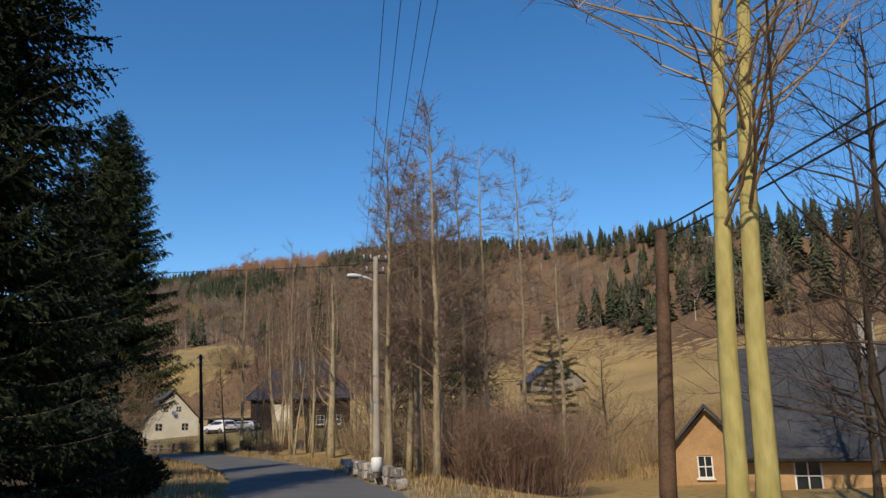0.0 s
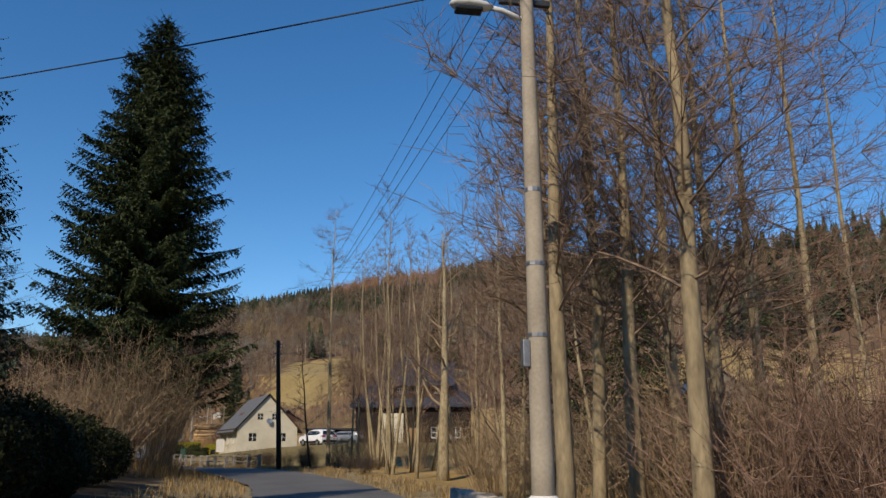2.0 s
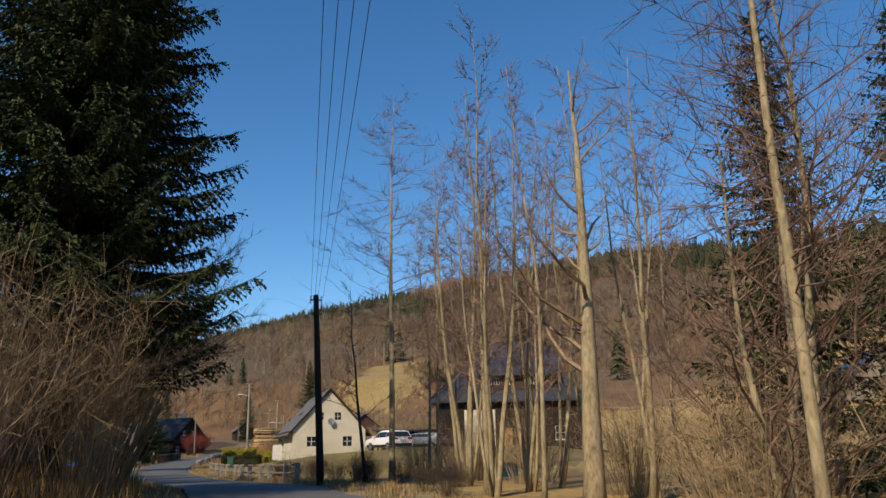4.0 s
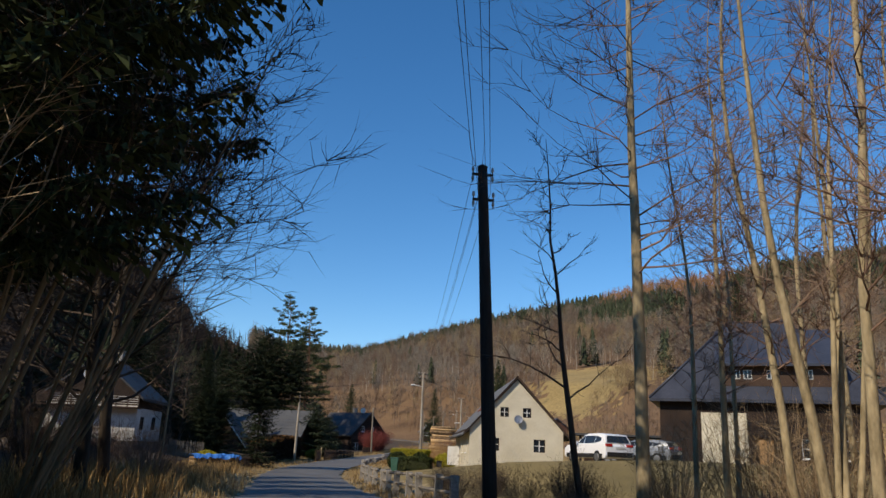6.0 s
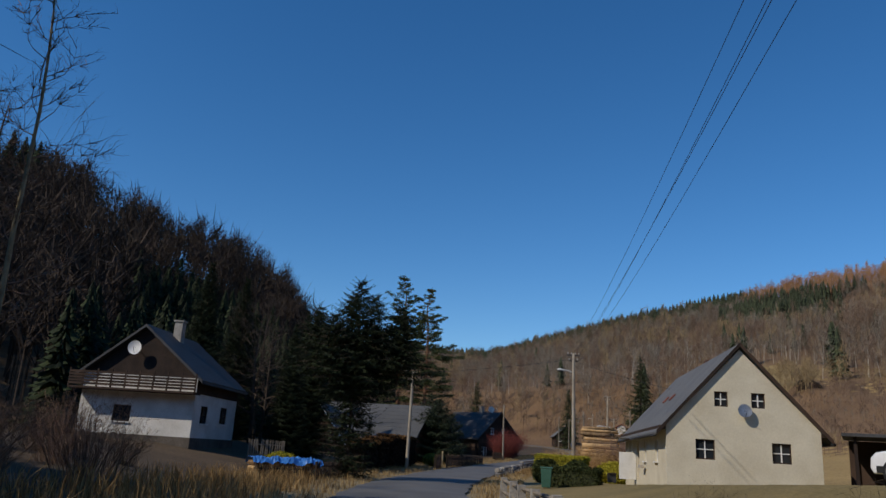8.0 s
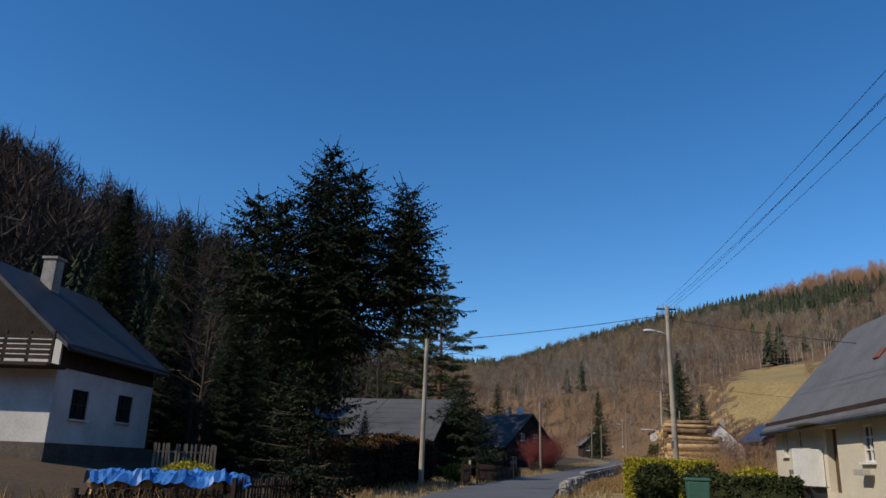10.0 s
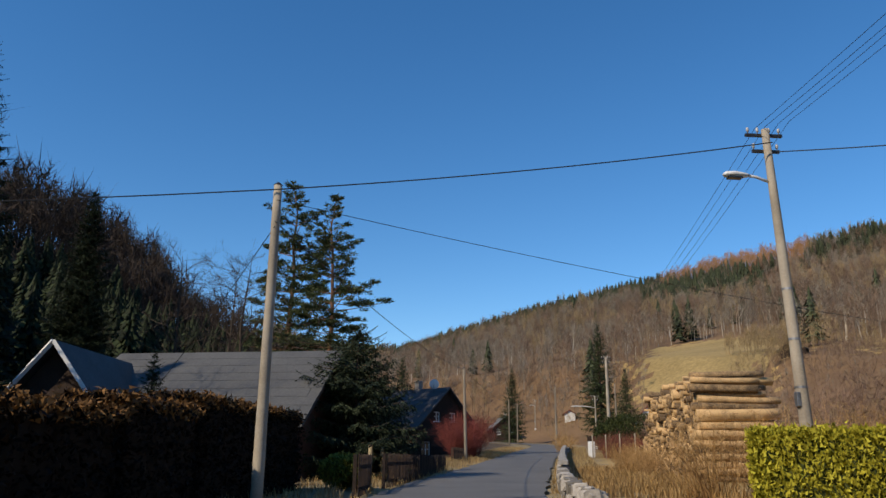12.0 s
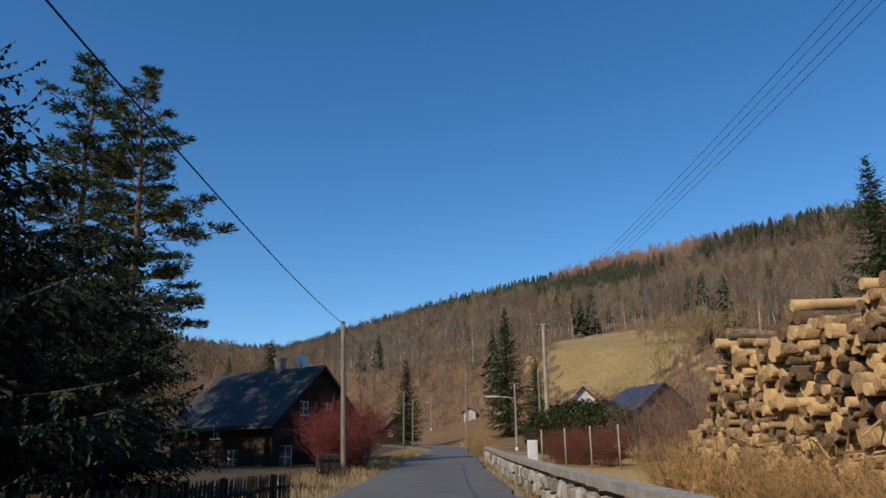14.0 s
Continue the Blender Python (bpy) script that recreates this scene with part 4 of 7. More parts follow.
def spruce_tree(seed, height, radius, needles, gap=0.38, low=0.06, droop=0.5, per=7, shape=0.85, tips=1, dense=1.0, upturn=0.35, bark="bark_dark", fill=3, tooth=0.2, waist=1.0, hang=2, fine=1.0, jitter=0.3, longest=0.9):
    """Trunk and needled branches in whorls; the crown narrows to the top and hangs at the edges."""
    rnd = random.Random(seed)
    trunk, crown = Soup(), Soup()
    trunk.tube([(0, 0, -0.3), (0, 0, height * 0.3), (0, 0, height * 0.7), (0, 0, height)], [height * 0.018, height * 0.013, height * 0.007, 0.01], 9)
    z = height * low
    wood = Soup()
    while z < height * 0.995:
        f = (z - height * low) / (height * (1 - low))
        reach = radius * ((1 - f) ** shape) * (0.75 + 0.25 * min(1, f * 8)) + 0.12
        reach *= waist + (1 - waist) * min(1.0, f / 0.5)
        k = per if f < 0.85 else max(4, per - 2)
        off = rnd.uniform(0, 6.28)
        for b in range(k):
            a = off + 6.283 * b / k + rnd.gauss(0, 0.15)
            ln = reach * rnd.uniform(0.72, 1.1)
            flat = Vector((math.cos(a), math.sin(a), 0))
            side = Vector((-math.sin(a), math.cos(a), 0))
            rise = 0.45 * f ** 1.5 + rnd.gauss(0, 0.05)
            n = max(3, int(ln / 0.42 * dense))
            top_w = longest * rnd.uniform(0.8, 1.15)
            pts = []
            p = Vector((0, 0, z + rnd.gauss(0, gap * jitter)))
            for i in range(n + 1):
                u = i / n
                pts.append(p + flat * (ln * u) + Vector((0, 0, ln * (rise * u - droop * (1 - f) * u * (1.15 - u * (0.6 + upturn))))))
            wood.tube(pts, [0.012 + 0.02 * (1 - f) * (1 - i / n) for i in range(n + 1)], 3, False)
            for i in range(1, n + 1):
                u = i / n
                w = min(ln * 0.34, top_w) * (1 - 0.6 * u) + 0.1
                for sg in (-1, 1):
                    for q in range(fill):
                        d = (side * sg * rnd.uniform(0.7, 1.1) + flat * rnd.uniform(0.35, 0.9) + Vector((0, 0, rnd.uniform(-0.55, 0.12)))).normalized()
                        at = pts[i - 1].lerp(pts[i], rnd.random())
                        sd = d.cross(Vector((rnd.gauss(0, 0.35), rnd.gauss(0, 0.35), 1))).normalized()
                        spray(crown, at, d, sd, w * rnd.uniform(0.7, 1.25), (0.055 + 0.02 * rnd.random()) * fine, 0.5, rnd, 3, tooth)
                # hanging sprays under the branch
                if f < 0.8 and droop > 0.3:
                    d = (Vector((0, 0, -1)) + flat * 0.3 + side * rnd.gauss(0, 0.4)).normalized()
                    for q in range(hang):
                        spray(crown, pts[i] + flat * rnd.uniform(-0.3, 0.1) + side * rnd.gauss(0, w * 0.3), (d + side * rnd.gauss(0, 0.3)).normalized(), side, w * rnd.uniform(0.4, 0.85), 0.045 * fine, 0.1, rnd, 3, tooth)
            spray(crown, pts[-1], (pts[-1] - pts[-2]).normalized(), side, 0.36, 0.034, -0.25, rnd, 5)
        z += gap * (1.15 - 0.45 * f) * rnd.uniform(0.8, 1.2)
    spray(crown, Vector((0, 0, height * 0.97)), Vector((0, 0, 1)), Vector((1, 0, 0)), height * 0.045, 0.08, 0, rnd, 3)
    k = len(trunk.v)
    trunk.v.extend(wood.v)
    trunk.f.extend([tuple(i + k for i in f) for f in wood.f])
    return trunk.mesh("trunk", M[bark], True), crown.mesh("crown", M[needles])


def pine_tree(seed, height, radius, needles="pine", low=0.3, levels=20, bark="bark_pine"):
    """A Scots pine: bare lower trunk, level limbs that end in flat, dense pads of needles with gaps between."""
    rnd = random.Random(seed)
    trunk, crown = Soup(), Soup()
    tp = [Vector((rnd.gauss(0, 0.12) * (i > 0), rnd.gauss(0, 0.12) * (i > 0), height * i / 8 - (0.3 if i == 0 else 0))) for i in range(9)]
    trunk.tube(tp, [height * 0.015 * (1 - 0.9 * i / 8) for i in range(9)], 9)

    def pad(o, size, out):
        for q in range(int(26 + 34 * size)):
            a, r = rnd.uniform(0, 6.28), size * math.sqrt(rnd.random())
            p = o + Vector((math.cos(a) * r, math.sin(a) * r, rnd.gauss(0.02, 0.07) + 0.1 * (size - r)))
            d = (Vector((math.cos(a), math.sin(a), 0)) * 0.7 + out * 0.5 + Vector((rnd.gauss(0, 0.5), rnd.gauss(0, 0.5), rnd.uniform(-0.25, 0.7)))).normalized()
            w = d.cross(Vector((rnd.gauss(0, 1), rnd.gauss(0, 1), rnd.gauss(0, 1)))).normalized() * rnd.uniform(0.03, 0.055)
            crown.add([p - w, p + w, p + d * rnd.uniform(0.2, 0.38)], ((0, 1, 2),))

    for k in range(levels):
        f = low + (0.985 - low) * (k + rnd.uniform(-0.3, 0.3)) / (levels - 1)
        f = min(max(f, low), 0.985)
        g = (f - low) / (1 - low)
        reach = radius * (1 - g) ** 0.7 * (0.62 + 0.38 * min(1, g * 4)) * rnd.uniform(0.72, 1.15) + 0.2
        turn = rnd.uniform(0, 6.28)
        count = rnd.randint(4, 6) if g < 0.8 else 3
        for b in range(count):
            a = turn + 6.283 * b / count + rnd.gauss(0, 0.3)
            ln = reach * rnd.uniform(0.5, 1.1)
            flat = Vector((math.cos(a), math.sin(a), 0))
            p0 = tp[min(int(f * 8), 7)].lerp(tp[min(int(f * 8) + 1, 8)], f * 8 % 1)
            rise = 0.05 + 0.45 * g + rnd.gauss(0, 0.06)
            pts = [Vector((p0.x, p0.y, height * f)) + flat * ln * u + Vector((0, 0, ln * (rise * u - 0.16 * (1 - g) * u + 0.1 * u * u))) for u in (0, 0.35, 0.7, 1)]
            trunk.tube(pts, [0.055 * (1 - 0.6 * g), 0.036, 0.022, 0.012], 4, False)
            side = Vector((-flat.y, flat.x, 0))
            for c in range(max(3, int(ln * 3.2))):
                u = rnd.uniform(0.34, 1.0) if ln > 1 else rnd.uniform(0.1, 1.0)
                i = min(int(u * 3), 2)
                wide = 0.3 * ln * (1.15 - u)
                o = pts[i].lerp(pts[i + 1], u * 3 - i) + side * rnd.gauss(0, wide) + Vector((0, 0, rnd.gauss(0.08, 0.07)))
                pad(o, rnd.uniform(0.28, 0.58) * (0.5 + 0.5 * (1 - g)), flat)
    for q in range(3):
        pad(tp[-1] + Vector((0, 0, -0.45 * q)), 0.1 + 0.07 * q, Vector((0, 0, 1)))
    return trunk.mesh("trunk", M[bark], True), crown.mesh("crown", M[needles])


def shrub(seed, height, width, stems, twig_mat, twigs=6, thick=0.012):
    """Many thin bare stems from one root, with fine side twigs."""
    rnd = random.Random(seed)
    s, fine = Soup(), Soup()
    for k in range(stems):
        a = rnd.uniform(0, 6.28)
        b0 = Vector((math.cos(a), math.sin(a), 0)) * width * 0.25 * rnd.random()
        p = b0 + Vector((0, 0, -0.15))
        lean = rnd.uniform(0, 1)
        e = b0 + Vector((math.cos(a), math.sin(a), 0)) * width * 0.5 * lean + Vector((rnd.gauss(0, 0.1), rnd.gauss(0, 0.1), height * rnd.uniform(0.55, 1.05) * (1 - 0.25 * lean)))
        mid = p.lerp(e, 0.5) + Vector((rnd.gauss(0, 0.08), rnd.gauss(0, 0.08), 0.1 * height * lean))
        s.tube([p, mid, e], [thick, thick * 0.7, 0.003], 3, False)
        for t in range(twigs):
            u = rnd.uniform(0.25, 1)
            q = p.lerp(mid, u * 2) if u < 0.5 else mid.lerp(e, u * 2 - 1)
            d = Vector((rnd.gauss(0, 1), rnd.gauss(0, 1), rnd.gauss(0.9, 0.6))).normalized()
            L = height * rnd.uniform(0.1, 0.3)
            w = d.cross(Vector((rnd.gauss(0, 1), rnd.gauss(0, 1), rnd.gauss(0, 1)))).normalized() * 0.006
            fine.add([q - w, q + w, q + d * L], ((0, 1, 2),))
            for y in range(2):
                q2 = q + d * L * rnd.uniform(0.3, 0.8)
                d2 = (d + Vector((rnd.gauss(0, 0.7), rnd.gauss(0, 0.7), rnd.gauss(0, 0.5)))).normalized()
                fine.add([q2 - w * 0.7, q2 + w * 0.7, q2 + d2 * L * 0.5], ((0, 1, 2),))
    return [("woody_base", s.mesh("woody_base", M[twig_mat])), ("twigwork", fine.mesh("twigwork", M[twig_mat]))]


def leafy(name, seed, size, count, mat, leaf_size=0.09, box=False, rough_edge=0.12, upright=0.0):
    """A clipped or rounded evergreen: thousands of small leaves in a shell over a twiggy inside."""
    rnd = np.random.RandomState(seed)
    sx, sy, sz = size
    if box:
        p = rnd.uniform(-1, 1, (count, 3))
        ax = rnd.randint(0, 3, count)
        sg = np.where(rnd.rand(count) < 0.5, -1, 1)
        p[np.arange(count), ax] = sg * (1 - np.abs(rnd.normal(0, 0.09, count)))
        flat = p * np.array([sx / 2, sy / 2, sz / 2])
    else:
        p = rnd.normal(0, 1, (count, 3))
        p /= np.linalg.norm(p, axis=1)[:, None]
        p *= (1 - np.abs(rnd.normal(0, 0.14, count)))[:, None]
        flat = p * np.array([sx / 2, sy / 2, sz / 2])
    bump = np.sin(flat[:, 0] * 2.3 + seed) * np.sin(flat[:, 1] * 2.1 + 1) * np.cos(flat[:, 2] * 2.7)
    flat *= (1 + rough_edge * bump)[:, None]
    flat += rnd.normal(0, leaf_size * 0.6, (count, 3))
    flat[:, 2] += sz / 2
    d = rnd.normal(0, 1, (count, 3))
    d[:, 2] += upright
    d /= np.linalg.norm(d, axis=1)[:, None]
    w = np.cross(d, rnd.normal(0, 1, (count, 3)))
    w /= np.linalg.norm(w, axis=1)[:, None]
    L = leaf_size * rnd.uniform(0.7, 1.5, (count, 1))
    verts = np.stack([flat - w * L * 0.4, flat + w * L * 0.4, flat + d * L * 1.4], 1).reshape(-1, 3)
    tris = np.arange(count * 3).reshape(-1, 3)
    return from_arrays(name, verts, tris, M[mat])


def plant(name, meshes, place, label, category="tree", group="", turn=0.0, scale=1.0):
    """Sets a tree of ready meshes at its place."""
    t = new(name)
    t.empty_display_size = 0.2
    t.matrix_basis = Matrix.Translation(place) @ Matrix.Rotation(turn, 4, "Z")
    for nm, me in meshes:
        ob = part(nm, me, t)
        ob.scale = (scale,) * 3
    return tagged(t, label, category, group)


def beside_road(y, off):
    """A place off metres to the right of the road's middle."""
    i = int(np.argmin(np.abs(LINE[:, 1] - y)))
    return LINE[i, 0] + TANGENT[i, 1] * off, LINE[i, 1] - TANGENT[i, 0] * off


def spot(x, y, dz=0.0):
    return (x, y, gz(x, y) + dz)


ALDER = [list(zip(("trunk", "crown"), bare_tree(20 + k, 14.4, 0.16, 54, 2.7, "twig_purple", "bark_alder", 0.26, twigs=11, limb=0.16))) for k in range(3)]
SLIM = [list(zip(("trunk", "crown"), bare_tree(40 + k, 15.0, 0.088, 44, 2.1, "twig", "bark_pale", 0.22, twigs=7, leanx=0.03 * (k - 1.5), kinks=0.045, limb=0.17))) for k in range(4)]
STEMS = list(zip(("trunk", "crown"), bare_tree(55, 14.0, 0.105, 20, 2.0, "twig_purple", "bark_pale", 0.3, twigs=6, stems=4, kinks=0.04, limb=0.18)))
AIRY = list(zip(("trunk", "crown"), bare_tree(61, 17.0, 0.14, 60, 3.3, "twig", "bark_pale", 0.3, twigs=8, upward=0.15, limb=0.15)))
BENT = list(zip(("trunk", "crown"), bare_tree(67, 9.0, 0.085, 16, 1.9, "twig_dark", "bark_dark", 0.3, twigs=5, leanx=-0.12, leany=0.0, kinks=0.07)))
OAK = [list(zip(("trunk", "crown"), bare_tree(80 + k, 11.0, 0.16, 34, 4.8, "twig_dark", "bark_dark", 0.2, twigs=7, upward=0.5, kinks=0.05))) for k in range(3)]
ASH = list(zip(("trunk", "crown"), bare_tree(90, 15.0, 0.14, 46, 3.4, "twig_tan", "bark_yellow", 0.28, twigs=6, upward=0.7, limb=0.17, leanx=0.085)))
POLLARD = list(zip(("trunk", "crown"), bare_tree(95, 13.0, 0.3, 20, 3.6, "twig_tan", "bark_pale", 0.28, twigs=6, upward=0.8, kinks=0.03)))

# by the first lamp
for k, (x, y, s) in enumerate(((-0.2, 37.5, 0.9), (1.6, 40.5, 0.95), (3.8, 44.0, 0.9), (-6.8, 49.5, 0.8))):
    plant("alder_tree", AIRY, spot(x, y), "tall airy leafless alder with level side branches", group="alders by the stream", turn=k * 1.7 + 0.5, scale=s)
for k, (x, y, s) in enumerate(((-3.0, 34.2, 0.9), (-1.4, 36.6, 0.95), (-4.7, 37.6, 0.85), (-4.1, 33.0, 0.95), (-2.3, 32.0, 1.0), (-3.6, 36.0, 0.9), (-2.2, 35.0, 0.85), (-3.4, 39.0, 1.0), (-0.6, 41.0, 0.85), (-4.9, 41.0, 0.8))):
    plant("alder_tree", ALDER[k % 3], spot(x, y), "tall leafless alder with pale mottled trunk and purple-brown twigs", group="alders by the stream", turn=k * 1.9, scale=s)
# row of slim stems by the stream
for k, (x, y, s) in enumerate(((-17.2, 68.9, 1.0), (-15.9, 65.1, 1.05), (-14.4, 61.3, 1.1), (-13.6, 65.4, 1.0), (-12.6, 64.5, 1.08), (-14.8, 71.3, 1.0), (-19.0, 71.5, 0.95), (-20.4, 74.2, 0.9), (-11.9, 69.5, 1.1), (-13.9, 73.5, 1.0), (-20.0, 77.4, 0.95), (-17.5, 74.0, 1.0), (-10.2, 66.0, 1.0), (-16.4, 71.0, 0.9), (-8.6, 62.8, 0.9), (-12.2, 58.9, 0.9))):
    plant("birch_tree", SLIM[k % 4], spot(x, y), "slim leafless streamside tree with pale trunk", group="slim trees by the stream", turn=k * 2.3, scale=s)
for x, y, tn in ((-14.0, 60.7, 0.4), (-13.2, 62.6, 2.1), (-16.5, 67.2, 3.3), (-9.4, 60.5, 4.4)):
    plant("birch_tree", STEMS, spot(x, y), "many-stemmed leafless tree with pale trunks by the stream", group="slim trees by the stream", turn=tn, scale=0.95)
plant("alder_tree", AIRY, spot(-19.7, 67.3), "tall airy leafless alder with level side branches", group="alders by the stream")
plant("bent_tree", BENT, spot(-21.2, 68.6), "thin dark leaning leafless tree beside the tarred pole", turn=0.8)
plant("pollard_tree", POLLARD, spot(-10.85, 58.7), "thick pale knotty tree with stubby limbs", turn=0.5)
plant("ash_tree", ASH, spot(1.9, 13.35), "leafless ash with smooth yellow-green trunk", group="ashes by the road", turn=0.0)
plant("ash_tree", ASH, spot(2.2, 13.25), "leafless ash with smooth yellow-green trunk", group="ashes by the road", turn=-0.25, scale=1.05)
for k, (x, y, s) in enumerate(((6.2, 16.8, 0.9), (8.5, 22.0, 0.9), (10.5, 27.0, 0.8), (17.0, 44.0, 0.8), (6.5, 47.0, 0.6), (22.0, 60.0, 0.8))):
    plant("bare_tree", OAK[k % 3], spot(x, y), "spreading leafless tree with dark crooked branches", group="bare trees by the chalet", turn=k * 1.3, scale=s)
LEANING = list(zip(("trunk", "crown"), bare_tree(160, 9.5, 0.055, 12, 3.0, "twig_dark", "bark_alder", 0.45, leanx=0.25, leany=0.14, twigs=6, upward=0.35, kinks=0.045, stems=6)))
for x, y, s, tn in ((-26.7, 59.7, 1.0, 0.0), (-28.4, 60.9, 0.95, 0.5), (-25.6, 58.2, 0.9, -0.4)):
    plant("leaning_tree", LEANING, spot(x, y), "cluster of pale slanting leafless stems on the shaded bank", group="bare trees on the shaded side", turn=tn, scale=s)
for k, (x, y, s) in enumerate(((-31.8, 64.2, 1.0), (-34.2, 66.6, 1.1), (-44.0, 66.0, 0.9), (-50.0, 73.5, 1.0), (-55.0, 76.0, 1.1), (-48.0, 70.0, 1.0), (-76.0, 103.0, 1.0), (-81.0, 107.0, 1.1), (-72.0, 101.0, 0.8), (-93.0, 133.0, 1.3), (-98.0, 136.0, 1.3), (-90.0, 125.0, 1.1))):
    plant("bare_tree", OAK[k % 3], spot(x, y), "dark leafless roadside tree with overhanging twigs", group="bare trees on the shaded side", turn=k * 2.1 + 0.6, scale=s)

# conifers
def united(name, pieces, mat):
    """Several meshes, each moved, as one."""
    s = Soup()
    for me, at in pieces:
        s.add([(v.co.x + at[0], v.co.y + at[1], v.co.z + at[2]) for v in me.vertices], [tuple(p.vertices) for p in me.polygons])
        bpy.data.meshes.remove(me)
    return s.mesh(name, M[mat])


SPRUCE_A = list(zip(("trunk", "crown"), spruce_tree(5, 25.2, 5.9, "spruce", 0.7, 0.17, 0.62, 13, shape=0.66, dense=1.7, tooth=0.17, fill=4, hang=4, fine=1.25, jitter=0.12, longest=0.95, upturn=0.45)))
SPRUCE_B = list(zip(("trunk", "crown"), spruce_tree(6, 21.0, 4.9, "spruce_blue", 0.46, 0.04, 0.55, 10, fill=4, dense=1.2)))
SPRUCE_C = list(zip(("trunk", "crown"), spruce_tree(7, 12.0, 2.9, "spruce", 0.42, 0.05, 0.4, 6)))
FIR_PIECES = [(spruce_tree(8, 6.2, 1.25, "fir_shade", 0.3, 0.03, 0.25, 9, shape=0.22, upturn=0.3, tooth=0.09, fine=0.7, dense=1.3, hang=1), (0, 0, 0))]
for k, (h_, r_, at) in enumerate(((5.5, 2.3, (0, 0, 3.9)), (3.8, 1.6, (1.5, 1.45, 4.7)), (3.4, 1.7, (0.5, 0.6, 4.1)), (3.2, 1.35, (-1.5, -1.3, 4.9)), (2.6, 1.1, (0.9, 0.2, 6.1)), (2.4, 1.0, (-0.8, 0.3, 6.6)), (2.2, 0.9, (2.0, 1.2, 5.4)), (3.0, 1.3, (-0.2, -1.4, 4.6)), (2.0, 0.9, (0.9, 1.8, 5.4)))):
    FIR_PIECES.append((spruce_tree(170 + k, h_, r_, "fir_shade", 0.32, 0.02, -0.1, 7, shape=0.7, upturn=0.6, tooth=0.09, fine=0.75, dense=1.5), at))
FIR = [("trunk", united("trunk", [(p[0], at) for p, at in FIR_PIECES], "bark_dark")), ("crown", united("crown", [(p[1], at) for p, at in FIR_PIECES], "fir_shade"))]
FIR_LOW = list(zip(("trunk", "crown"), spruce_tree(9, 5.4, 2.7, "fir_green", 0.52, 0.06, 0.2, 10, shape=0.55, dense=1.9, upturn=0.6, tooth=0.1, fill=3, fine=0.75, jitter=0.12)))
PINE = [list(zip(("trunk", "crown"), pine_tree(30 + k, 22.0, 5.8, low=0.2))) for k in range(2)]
SPRUCE_N = list(zip(("trunk", "crown"), spruce_tree(11, 22.0, 4.4, "fir_shade", 0.42, 0.03, 0.4, 9, fill=4)))
plant("spruce_tree", SPRUCE_N, spot(-12.6, 20.5), "dense spruce beside the road, shade painted into its needles", group="spruces")
plant("spruce_tree", SPRUCE_B, spot(-16.8, 32.8), "blue-green spruce behind a dark one", group="spruces", scale=0.64)
plant("spruce_tree", SPRUCE_A, spot(-26.7, 56.7), "tall green spruce with hanging branches", group="spruces")
plant("fir_tree", FIR, spot(-56.9, 95.4), "bushy fir with several spiky tops beside the road, needles darkened for shade", group="firs", scale=1.08)
plant("alder_tree", ALDER[1], spot(-33.5, 53.5), "leafless alder with purple-brown twigs on the bank", group="alders on the bank", scale=0.9)
# row added mostly out of view, to cast shade on the road and left bank
for x, y, s in ((-39.5, 56.0, 1.5), (-40.5, 59.5, 1.6), (-44.0, 62.0, 1.5), (-47.5, 64.5, 1.5), (-35.0, 49.0, 1.6), (-51.0, 67.5, 1.4)):
    plant("spruce_tree", SPRUCE_C, spot(x, y), "tall spruce added out of view to shade the road and bank", group="spruces on the shaded bank", turn=x, scale=s)
plant("birch_tree", SLIM[1], spot(-37.8, 71.2), "slim pale leafless stem beside the road", group="slim trees by the road", turn=2.0, scale=0.6)
plant("fir_tree", FIR_LOW, spot(-73.0, 121.2), "low spreading green fir beside the gate", group="firs", scale=1.05)
plant("pine_tree", PINE[0], spot(-101.0, 144.8), "tall pine with tufted grey-green crown", group="pines behind the barn", scale=(26.1 - gz(-101, 144.8)) / 22)
plant("pine_tree", PINE[1], spot(-95.5, 144.3), "tall pine with tufted grey-green crown", group="pines behind the barn", turn=1.0, scale=(23.6 - gz(-95.5, 144.3)) / 22)
plant("pine_tree", PINE[0], spot(4.5, 54.2), "young pine at the edge of the meadow", group="pines on the meadow", scale=0.42)
for x, y, s in ((-110.0, 238.4, 1.8), (-104.0, 236.0, 1.0), (-120.0, 187.3, 1.0), (-126.0, 232.0, 1.2)):
    plant("spruce_tree", SPRUCE_C, spot(x, y), "distant dark green spruce", group="distant spruces", turn=x, scale=s)

plant("spruce_tree", SPRUCE_C, spot(-50.0, 255.0), "tall dark green spruce standing alone on the slope", group="distant spruces", scale=(50.3 - gz(-50, 255)) / 12)

for x, y, s in ((-69.5, 101.2, 0.42), (-72.0, 105.2, 0.5), (-79.5, 103.5, 0.6), (-84.0, 106.5, 0.6), (-91.5, 120.0, 0.66), (-77.0, 98.5, 0.6)):
    plant("spruce_tree", SPRUCE_N, spot(x, y), "tall spruce behind the gardens, needles darkened for shade", group="spruces behind the gardens", turn=x, scale=s)

